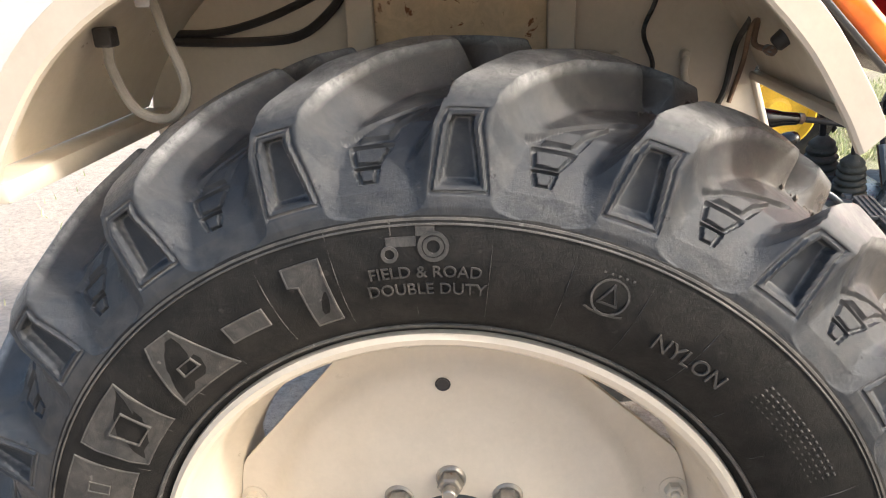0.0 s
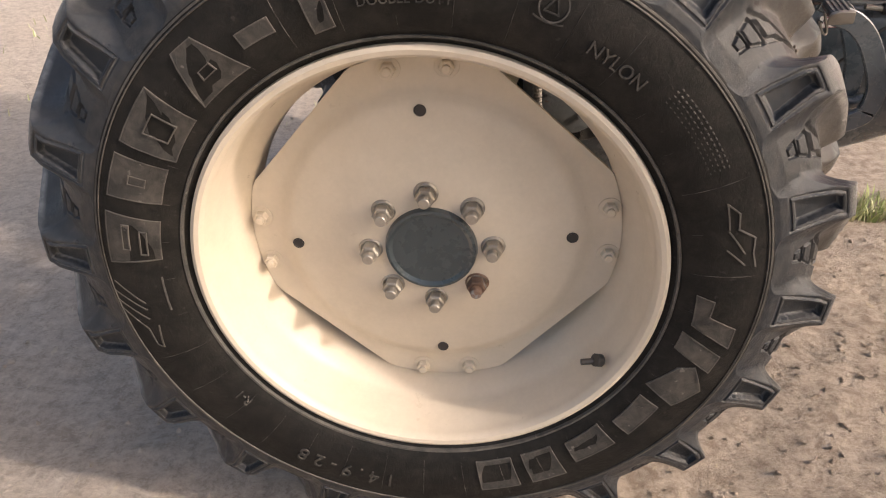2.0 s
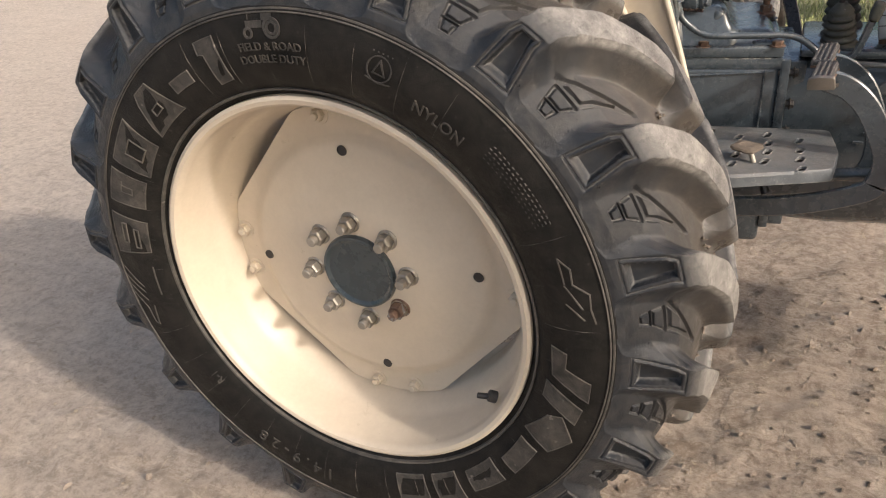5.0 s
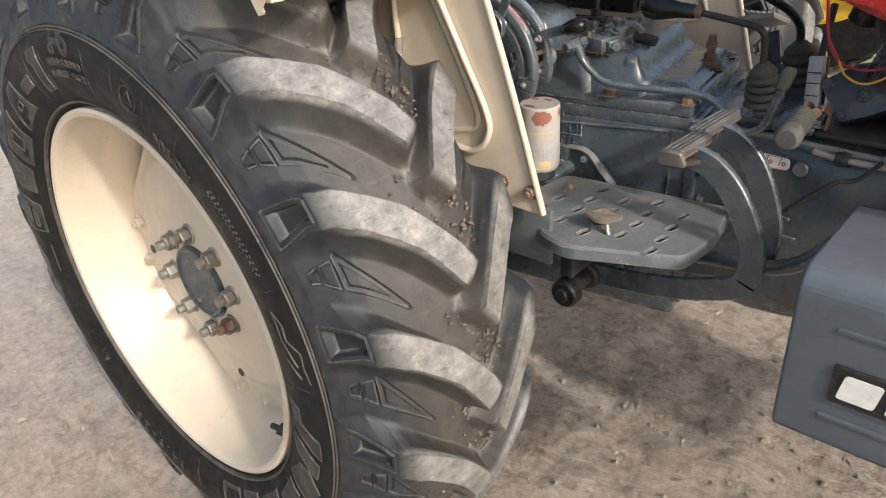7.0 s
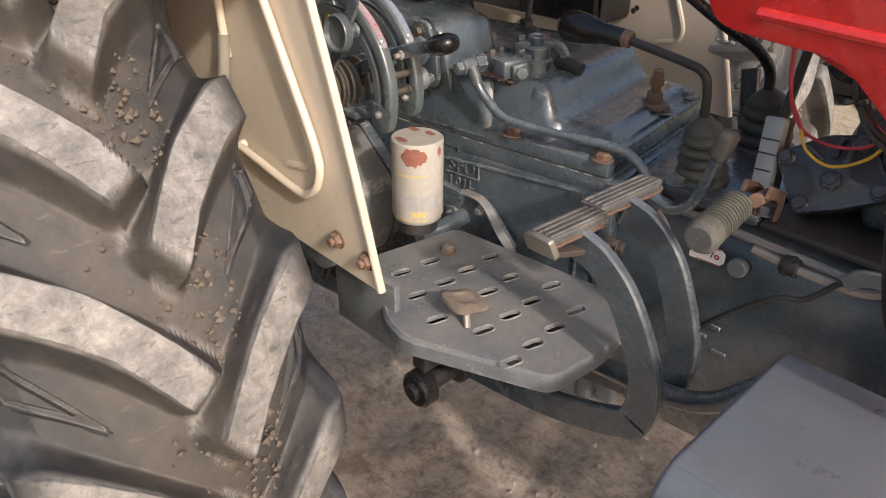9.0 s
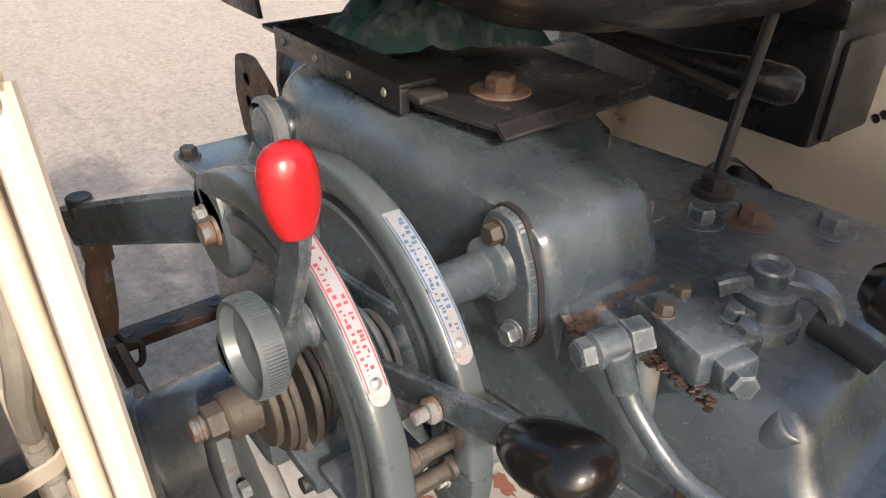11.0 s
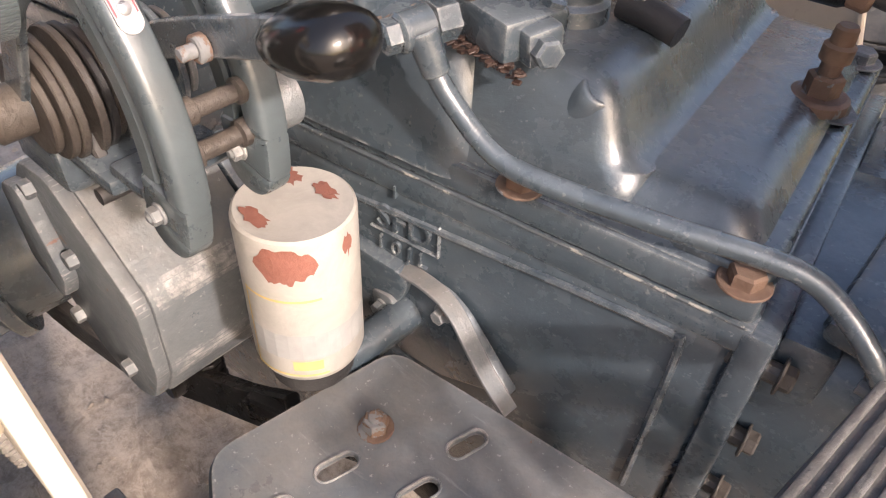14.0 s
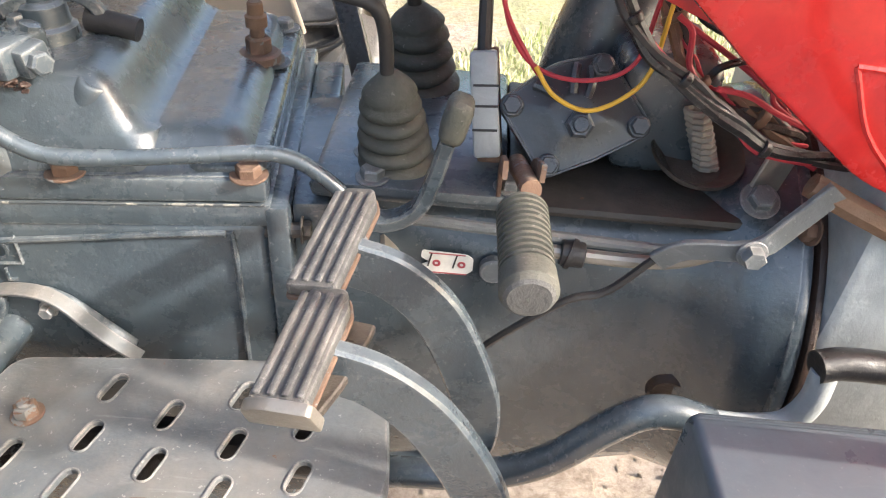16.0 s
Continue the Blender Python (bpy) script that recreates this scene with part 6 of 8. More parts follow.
    part("carrier", merge(span(0.285, 0.345, 0.505, 0.60, 0.925, 0.965, 0.007), span(0.325, 0.375, 0.535, 0.60, 0.945, 0.99, 0.007)), GREY, s)
    part("carrier_nut", cyl((0.300, 0.525, 0.960), (0.300, 0.525, 0.977), 0.0105, n=6, bev=0.001), GREY_WORN, s)
    part("quadrant_base", merge(span(0.345, 0.400, 0.508, 0.566, 0.955, 0.965, 0.003), span(0.395, 0.425, 0.512, 0.566, 0.965, 0.973, 0.003)), GREY, s)
    for px, pz, r in ((0.462, 1.026, 0.0060), (0.459, 1.003, 0.0065), (0.300, 1.080, 0.007)):
        part("spacer", lathe([(0, 0), (0, r), (0.008, r), (0.009, r * 0.7), (0.028, r * 0.7), (0.029, r), (0.040, r), (0.040, 0)], (px, 0.5195, pz), (0, 1, 0), 18), GREASE, s, "dull bolt spacer, greasy in the groove")
    part("end_disc", lathe([(0, 0), (0, 0.013), (0.004, 0.015), (0.010, 0.015), (0.012, 0.012), (0.012, 0)], (0.458, 0.566, 1.012), (0, 1, 0), 26), GREY_WORN, s, "round end disc")
    return L


control_levers()


# ---- rear linkage ----
def lift_arm():
    a = thing("hitch_linkage", (-0.2, 0.5, 0.95), "grey painted lift arm with pinned rusty lift rod", "linkage")
    part("arm", strap([(-0.10, 0.612, 0.985), (-0.17, 0.575, 0.965), (-0.28, 0.525, 0.925), (-0.385, 0.478, 0.885)], 0.055, 0.032, (0, 0, 1), 5, widths=lambda s: 0.075 - 0.012 * s), GREY, a)
    part("hub", cyl((-0.10, 0.645, 0.985), (-0.10, 0.585, 0.985), 0.052, n=32, bev=0.006), GREY, a)
    part("end_pin", cyl((-0.366, 0.488, 0.905), (-0.366, 0.488, 0.935), 0.018, n=20, bev=0.002), DARK, a)
    part("fork", rbox((-0.372, 0.494, 0.845), (0.034, 0.04, 0.042), 0.006), RUST, a, "rusty fork")
    part("turnbuckle", tube([(-0.372, 0.494, 0.828), (-0.375, 0.489, 0.80), (-0.38, 0.484, 0.73), (-0.384, 0.480, 0.69)], 0.018, 16, 4, radii=lambda s: 0.016 + 0.004 * math.sin(s * math.pi)), RUST, a, "rusty brown lift rod")
    part("chain_hook", tube([(-0.384, 0.48, 0.70), (-0.38, 0.50, 0.665), (-0.375, 0.52, 0.655), (-0.37, 0.515, 0.62), (-0.378, 0.49, 0.615)], 0.006, 8, 5), DARK, a)
    part("side_ring", tube([(-0.39, 0.462, 0.735), (-0.392, 0.445, 0.715), (-0.392, 0.447, 0.675), (-0.39, 0.465, 0.665)], 0.005, 8, 5), DARK, a)
    part("lower_link", strap([(-0.382, 0.485, 0.66), (-0.30, 0.50, 0.56), (-0.16, 0.53, 0.46), (-0.02, 0.56, 0.42)], 0.05, 0.018, (0, 0, 1), 4), DARK, a)
    return a


linkage = lift_arm()
linkage.location, linkage.scale = (0.065, 0.507, 0.962), (0.68, 0.68, 0.68)


def drawbar():
    d = thing("drawbar", (-0.42, 0.7, 0.68), "brown painted flat drawbar with a row of holes", "drawbar")
    part("bar", rbox((-0.42, 0.80, 0.705), (0.044, 0.66, 0.016), 0.003), OILY, d)
    part("bar_top", rbox((-0.42, 0.80, 0.716), (0.05, 0.66, 0.008), 0.002), OILY, d)
    for k in range(9):
        part("hole", lathe([(0, 0), (0, 0.010), (0.0015, 0.0115), (0.001, 0.013), (0, 0.0135)], (-0.42, 0.53 + 0.062 * k, 0.7205), (0, 0, 1), 18), BLACK, d)
    return d


bar = drawbar()
bar.location, bar.scale = (-0.15, 0.690, 0.682), (0.7, 1.0, 0.7)


def top_link_bracket():
    h = thing("top_link_bracket", (-0.4, 0.8, 1.0), "flaking brown drilled top link bracket at the back", "bracket")
    for y in (0.757, 0.825):
        part("cheek", prism(rounded([(-0.36, 0.93), (-0.30, 0.955), (-0.30, 1.03), (-0.36, 1.065), (-0.41, 1.06), (-0.425, 1.0), (-0.41, 0.935)], 0.012), "xz", y - 0.006, y + 0.006, 0.002), RUST, h)
    for k, z in enumerate((0.955, 0.99, 1.025)):
        part("hole", lathe([(0, 0), (0, 0.008), (0.001, 0.0095), (0, 0.011)], (-0.375, 0.751, z + 0.005), (0, -1, 0), 16), BLACK, h)
    part("pin", cyl((-0.33, 0.74, 1.0), (-0.33, 0.84, 1.0), 0.010, n=14, bev=0.002), DARK, h)
    return h


top_link = top_link_bracket()
top_link.location, top_link.scale = (-0.175, 0.762, 0.972), (0.8, 0.8, 0.8)

# ---- seat ----
def seat_frame():
    f = thing("seat_frame", (0.1, 0.82, 1.08), "black steel seat mounting plate with rusty bolt", "seat mount")
    part("plate", prism([(0.277, 0.738), (0.270, 0.906), (-0.10, 0.93), (-0.10, 0.725), (0.15, 0.722), (0.20, 0.722)], "xy", 1.088, 1.093, 0.0015), BLACK, f)
    part("turned_edge", strap([(0.277, 0.736, 1.090), (0.275, 0.82, 1.090), (0.270, 0.908, 1.088)], 0.014, 0.004, (1, 0, -0.8), 2), BLACK, f)
    part("side_channel", merge(span(-0.035, 0.188, 0.708, 0.718, 1.082, 1.106, 0.002), span(-0.035, 0.188, 0.708, 0.745, 1.102, 1.107, 0.001)), BLACK, f)
    for x in (-0.015, 0.05, 0.11, 0.165):
        part("channel_rivet", lathe([(0, 0.004), (0.0015, 0.003), (0.002, 0)], (x, 0.708, 1.095), (0, -1, 0), 12), STEEL, f)
    part("pack_block", span(0.17, 0.205, 0.715, 0.745, 1.093, 1.100, 0.003), DARK, f)
    part("seat_bolt", merge(hexbolt((0.213, 0.792, 1.093), (0, 0, 1), 0.013, 0.012, 2.0)), RUST, f, "rusty bolt with wide washer")
    for x, y in ((0.235, 0.765), (0.245, 0.84)):
        part("slot", rbox((x, y, 1.0935), (0.03, 0.007, 0.002), 0.0005, 1, (0, 0, 15)), DARK, f)
    part("upright", prism([(-0.19, 1.10), (-0.09, 1.10), (-0.15, 1.30), (-0.19, 1.30)], "xz", 0.718, 0.724, 0.001), BLACK, f, "dark steel support plate")
    part("upright_bolt", merge(cyl((-0.155, 0.705, 1.135), (-0.155, 0.72, 1.135), 0.017, n=20, bev=0.003), cyl((-0.155, 0.695, 1.135), (-0.155, 0.706, 1.135), 0.009, n=12)), RUST, f)
    part("cross_rod", cyl((-0.155, 0.70, 1.135), (-0.155, 1.0, 1.135), 0.014, n=16), RUST, f)
    part("back_panel", span(-0.21, -0.19, 0.73, 1.02, 1.10, 1.36, 0.004), BLACK, f)
    part("front_rail", strap([(0.05, 0.96, 1.115), (0.2, 0.955, 1.105), (0.33, 0.95, 1.092)], 0.018, 0.006, (0, 1, 0), 3), DARK, f, "dark rail")
    part("stub_rod", merge(tube([(0.06, 0.93, 1.118), (0.2, 0.965, 1.108), (0.30, 0.99, 1.098)], 0.008, 10, 3), lathe([(0, 0.010), (0.06, 0.017), (0.09, 0.0175), (0.101, 0.012), (0.104, 0)], (0.26, 0.975, 1.102), (0.9, 0.35, -0.1), 20)), BLACK, f, "black rubber tipped rod")
    return f


seat_frame().location += Vector((0.0, 0.0, -0.022))


def seat():
    s = thing("driver_seat", (0.18, 0.90, 1.14), "black leatherette driver's seat cushion with piping", "seat")
    bm = bmesh.new()
    nu, nv = 72, 36
    cx, cy, cz = 0.165, 0.905, 1.285
    rows = []
    for j in range(nv + 1):
        v = -math.pi / 2 + math.pi * j / nv
        row = []
        for i in range(nu):
            u = math.tau * i / nu
            cu, su, cv, sv = math.cos(u), math.sin(u), math.cos(v), math.sin(v)
            p = lambda a, e: math.copysign(abs(a) ** e, a)
            x = 0.285 * p(cu, 0.75) * p(cv, 0.8)
            y = 0.365 * p(su, 0.75) * p(cv, 0.8)
            z = (0.150 if sv < 0 else 0.10) * p(sv, 0.75)
            # hollow of the bucket and puckered leather
            if sv > 0:
                z -= 0.05 * (1 - min(1, (x / 0.25) ** 2)) * (1 - min(1, (y / 0.3) ** 2))
            else:
                z += 0.055 * min(1, abs(y) / 0.36) ** 2.2
            q = Vector((x, y, z))
            k = 0.020 * noise.noise(q * 6) + 0.016 * (0.4 - abs(noise.noise(Vector((x * 11 + z * 6, y * 4, z * 5))))) + 0.004 * noise.noise(Vector((x * 34, y * 10, z * 16)))
            q += q.normalized() * k
            row.append(bm.verts.new((cx + q.x, cy + q.y, cz + q.z)))
        rows.append(row)
    for a, b in zip(rows, rows[1:]):
        for i in range(nu):
            bm.faces.new((a[i], a[(i + 1) % nu], b[(i + 1) % nu], b[i]))
    bmesh.ops.remove_doubles(bm, verts=bm.verts, dist=0.0005)
    cushion = part("cushion", bm, LEATHER, s, sharp=60)
    pip = []
    for i in range(49):
        u = math.tau * i / 48
        p = lambda a, e: math.copysign(abs(a) ** e, a)
        pip.append((cx + 0.268 * p(math.cos(u), 0.75), cy + 0.345 * p(math.sin(u), 0.75), cz - 0.018 + 0.02 * abs(math.sin(u)) ** 2))
    part("piping", tube(pip, 0.0055, 8, 3), LEATHER, cushion, "raised black piping")
    return s


seat().location += Vector((0.02, 0.0, 0.0))


def rag():
    r = thing("rag", (0.08, 0.82, 1.1), "crumpled green and grey cloth rag under the seat", "cloth")
    bm = bmesh.new()
    n = 40
    g = []
    for j in range(n + 1):
        row = []
        for i in range(n + 1):
            a, b = i / n - 0.5, j / n - 0.5
            x, y = 0.085 + a * 0.13 + 0.10 * b, 0.845 + b * 0.24
            edge = max(0, 1 - (2 * abs(a)) ** 4) * max(0, 1 - (2 * abs(b)) ** 4)
            z = 1.096 + 0.055 * edge * (0.75 + 0.9 * abs(noise.noise(Vector((x * 16, y * 22, 1.3))))) + 0.010 * noise.noise(Vector((x * 60, y * 60, 5)))
            row.append(bm.verts.new((x + 0.012 * noise.noise(Vector((a * 9, b * 9, 2))), y + 0.012 * noise.noise(Vector((a * 9, b * 9, 7))), max(1.094, z))))
        g.append(row)
    for j in range(n):
        for i in range(n):
            bm.faces.new((g[j][i], g[j][i + 1], g[j + 1][i + 1], g[j + 1][i]))
    part("cloth", bm, CLOTH, r, sharp=70)
    return r


cloth_rag = rag()
cloth_rag.location, cloth_rag.scale = (0.065, 0.810, 1.082), (0.72, 0.72, 0.85)


def red_can():
    c = thing("red_plastic_box", (-0.262, 0.77, 1.10), "red plastic lamp housing behind the seat", "lamp")
    part("body", rbox((-0.262, 0.77, 1.162), (0.10, 0.09, 0.135), 0.018, 3, (0, 8, 0)), REDKNOB, c)
    return c


red_can()


def control_rod():
    r = thing("control_rod", (0.36, 0.95, 1.0), "upright steel control rod beside the seat", "rod")
    part("rod", tube([(0.352, 0.912, 1.0), (0.350, 0.925, 1.06), (0.345, 0.955, 1.16), (0.34, 0.965, 1.20)], 0.0050, 12, 4), DARK, r)
    part("foot_nut", merge(cyl((0.352, 0.912, 0.999), (0.352, 0.912, 1.004), 0.018, n=20), lathe([(0.004, 0), (0.004, 0.012), (0.016, 0.012), (0.018, 0)], (0.352, 0.912, 1.0), (0, 0, 1), 6)), DARK, r)
    part("collar", cyl((0.3445, 0.957, 1.17), (0.342, 0.962, 1.19), 0.010, n=14, bev=0.001), STEEL, r)
    return r


control_rod()


def toolbox():
    b = thing("tool_box", (0.0, 1.22, 1.0), "black ribbed plastic box fixed on the far mudguard", "box")
    part("body", span(-0.19, 0.215, 1.17, 1.305, 0.945, 1.085, 0.010), BLACK, b)
    part("lid", span(-0.20, 0.225, 1.155, 1.31, 1.082, 1.118, 0.012), BLACK, b, "black lid with a rounded edge")
    part("end_panel", span(0.214, 0.222, 1.185, 1.29, 0.955, 1.07, 0.006), DARK, b, "scuffed dark end panel")
    return b


toolbox().location += Vector((0.08, 0.02, 0.0))

for px, pz in ((0.262, 0.925), (0.268, 0.955), (0.31, 0.965), (0.318, 0.972)):
    solo("drilled_hole", lathe([(0, 0), (0, 0.0045), (0.001, 0.0055), (0, 0.006)], (px, 1.3085, pz), (0, -1, 0), 14), DARK, "dark drilled hole in the far mudguard plate", "hole", kind="structure")

# ---- front of the transmission ----
def clutch_housing():
    h = thing("clutch_housing", (0.9, 0.87, 0.5), "dark grey cast clutch housing widening to a bolted flange", "clutch housing")
    # lofted casting: rectangular at the back, round and wide at the front flange
    bm = bmesh.new()
    rings = []
    n = 40
    for x, hw, z0, z1, e in ((0.640, 0.130, 0.50, 0.880, 5.0), (0.716, 0.130, 0.50, 0.885, 5.0), (0.80, 0.132, 0.50, 0.886, 5.0), (0.93, 0.134, 0.51, 0.888, 4.5), (0.99, 0.138, 0.53, 0.892, 4.0), (1.03, 0.152, 0.545, 0.905, 3.2), (1.055, 0.178, 0.54, 0.93, 2.6), (1.08, 0.192, 0.535, 0.94, 2.4), (1.10, 0.196, 0.535, 0.945, 2.3)):
        row = []
        for k in range(n):
            a = k * math.tau / n
            c, s = math.cos(a), math.sin(a)
            rr = (abs(c) ** e + abs(s) ** e) ** (-1 / e)
            row.append(bm.verts.new((x, 0.87 + hw * rr * c, (z0 + z1) / 2 + (z1 - z0) / 2 * rr * s)))
        rings.append(row)
    for a, b in zip(rings, rings[1:]):
        for k in range(n):
            bm.faces.new((a[k], a[(k + 1) % n], b[(k + 1) % n], b[k]))
    bm.faces.new(rings[0][::-1])
    bm.faces.new(rings[-1])
    part("casting", bm, GREY, h, sharp=45)
    part("flange", prism([(0.87 + 0.203 * math.cos(k * math.tau / 48), 0.74 + 0.213 * math.sin(k * math.tau / 48)) for k in range(48)], "yz", 1.098, 1.110, 0.003), GREY, h, "grey bolted flange")
    part("engine_plate", prism([(0.87 + 0.207 * math.cos(k * math.tau / 48), 0.74 + 0.217 * math.sin(k * math.tau / 48)) for k in range(48)], "yz", 1.112, 1.119, 0.002), OILY, h, "dark rusty plate edge behind the flange")
    # block coloured paler than the housings to stand for sun on it
    part("engine_block", span(1.119, 1.55, 0.685, 1.055, 0.52, 0.98, 0.012), PALE_LIT_GREY, h, "grey engine block, sunlight put into its pale colour")
    part("top_cover", span(0.69, 0.86, 0.745, 1.0, 0.884, 0.902, 0.008), GREY, h)
    part("dark_top", span(0.86, 1.09, 0.745, 0.99, 0.885, 0.897, 0.006), DARK, h, "oily dark top face")
    for x, y in ((0.743, 0.759), (0.735, 0.80), (0.735, 0.865), (0.86, 0.762)):
        part("cover_bolt", hexbolt((x, y, 0.901), (0, 0, 1), 0.0105, 0.009, 1.4), GREY_WORN, h)
    part("front_bolt", hexbolt((1.06, 0.745, 0.92), (0, -0.5, 0.8), 0.011, 0.009, 1.5), GREY_WORN, h)
    part("front_bolt", hexbolt((1.096, 0.718, 0.914), (-1, -0.2, 0.1), 0.0095, 0.008, 1.35), RUST, h)
    part("round_plug", cyl((0.853, 0.742, 0.832), (0.853, 0.730, 0.832), 0.0125, n=20, bev=0.002), GREY_WORN, h)
    part("drain_hole", lathe([(0, 0), (0.0, 0.012), (0.003, 0.018), (0.001, 0.022), (-0.004, 0.026)], (1.034, 0.714, 0.716), (-0.35, -1, 0), 22), OILY, h, "dark oily drain plug")
    for x, z in ((0.825, 0.715), (0.84, 0.735), (0.855, 0.7)):
        part("casting_mark", rbox((x, 0.7365, z), (0.02, 0.004, 0.006), 0.001, 1), GREY, h)
    part("seam_rod", cyl((0.72, 0.735, 0.882), (1.0, 0.728, 0.874), 0.0055, n=10), GREY_WORN, h)
    return h


clutch_housing()


def sticker():
    s = thing("inspection_tag", (0.81, 0.735, 0.836), "white paper tag with small red printed marks", "sticker")
    part("tag", prism(rounded([(0.789, 0.8225), (0.829, 0.824), (0.835, 0.829), (0.835, 0.842), (0.829, 0.846), (0.790, 0.8475), (0.789, 0.840), (0.797, 0.8355), (0.789, 0.831)], 0.002, 3), "xz", 0.7345, 0.7358), WHITE, s)
    for x in (0.803, 0.825):
        part("printed_dot", lathe([(0, 0.0016), (0.0005, 0.0016), (0.0005, 0.0036), (0, 0.0036)], (x, 0.7344, 0.835), (0, -1, 0), 16), REDINK, s)
        part("printed_bar", rbox((x - 0.006, 0.7343, 0.838), (0.0014, 0.0008, 0.015), 0, 1, (0, 12, 0)), DARK, s)
    part("printed_line", merge(rbox((0.815, 0.7343, 0.8245), (0.030, 0.0008, 0.001), 0, 1), rbox((0.812, 0.7343, 0.8455), (0.032, 0.0008, 0.001), 0, 1)), REDINK, s)
    return s


sticker()


def bellows(name, base, top, r0, r1, folds, label):
    b = thing(name, base, label, "gear lever boot", "gear lever boots")
    base, top = Vector(base), Vector(top)
    L = (top - base).length
    prof = [(0, r0 * 1.02), (0.0, r0 * 1.08), (L * 0.03, r0 * 1.10)]
    for k in range(folds):
        f = k / folds
        r = r0 + (r1 - r0) * f
        a0 = L * (0.04 + 0.72 * f)
        st = L * 0.72 / folds
        prof += [(a0, r * 0.88), (a0 + st * 0.15, r * 0.98), (a0 + st * 0.45, r * 1.10), (a0 + st * 0.7, r * 1.06), (a0 + st * 0.92, r * 0.93)]
    prof += [(L * 0.78, r1 * 1.0), (L * 0.82, r1 * 1.04), (L * 0.88, r1 * 0.85), (L * 0.95, r1 * 0.55), (L, r1 * 0.36), (L, 0)]
    bm = lathe(prof, base, top - base, 36)
    for v in bm.verts:
        v.co += 0.0018 * Vector((noise.noise(v.co * 40), noise.noise(v.co * 40 + Vector((9, 0, 0))), 0))
    part("bellows", bm, BOOT, b, sharp=70)
    part("base_ring", lathe([(-0.014, r0 * 1.25), (0, r0 * 1.22), (0.003, r0 * 1.1), (0.003, 0)], base, top - base, 36), GREY, b, "grey cast base")
    return b


boot = bellows("gear_lever", (0.760, 0.792, 0.893), (0.752, 0.780, 0.988), 0.0315, 0.0225, 5, "gear lever with perished ribbed rubber boot and black knob")
part("lever_rod", tube([(0.752, 0.780, 0.980), (0.750, 0.777, 1.022), (0.742, 0.774, 1.042), (0.715, 0.772, 1.050), (0.64, 0.768, 1.062), (0.605, 0.766, 1.067)], 0.0058, 12, 7), DARK, boot, "bent dark steel rod")
part("knob", moved(lathe([(0, 0.010), (0.004, 0.012), (0.03, 0.0135), (0.055, 0.019), (0.075, 0.0215), (0.09, 0.019), (0.099, 0.010), (0.101, 0)], (0, 0, 0), (0, 0, 1), 28), Matrix.Translation((0.632, 0.768, 1.063)) @ axis_frame((-1, -0.05, 0.03))), KNOB, boot, "glossy black knob")
part("knob_ferrule", cyl((0.642, 0.769, 1.062), (0.629, 0.768, 1.064), 0.011, n=16, bev=0.002), RUST, boot)
boot2 = bellows("gear_lever", (0.767, 0.957, 0.888), (0.758, 0.948, 0.987), 0.038, 0.027, 4, "second gear lever with perished ribbed rubber boot")
part("lever_rod", tube([(0.758, 0.948, 0.98), (0.754, 0.945, 1.012), (0.738, 0.925, 1.042), (0.705, 0.890, 1.072), (0.66, 0.855, 1.112), (0.606, 0.825, 1.161)], 0.0075, 12, 7), BLACK, boot2, "dark steel rod")
part("knob", moved(lathe([(0, 0.008), (0.03, 0.012), (0.055, 0.017), (0.075, 0.018), (0.09, 0.012), (0.094, 0)], (0, 0, 0), (0, 0, 1), 28), Matrix.Translation((0.615, 0.829, 1.153)) @ axis_frame((-0.72, -0.30, 0.60))), KNOB, boot2, "glossy black knob")


def hand_lever():
    h = thing("shift_arm", (0.78, 0.72, 0.88), "grey bent arm with a black rubber cap", "lever")
    part("arm", strap([(0.745, 0.722, 0.880), (0.775, 0.722, 0.876), (0.800, 0.722, 0.893), (0.812, 0.722, 0.925), (0.820, 0.720, 0.958)], 0.020, 0.012, (0, 1, 0), 6), GREY, h)
    part("cap", moved(rbox((0, 0, 0), (0.020, 0.028, 0.036), 0.007, 3), pose(0.825, 0.718, 0.976, 0, 14, 0)), BOOT, h, "black perished cap")
    return h


hand_lever().location += Vector((-0.014, 0.0, 0.008))


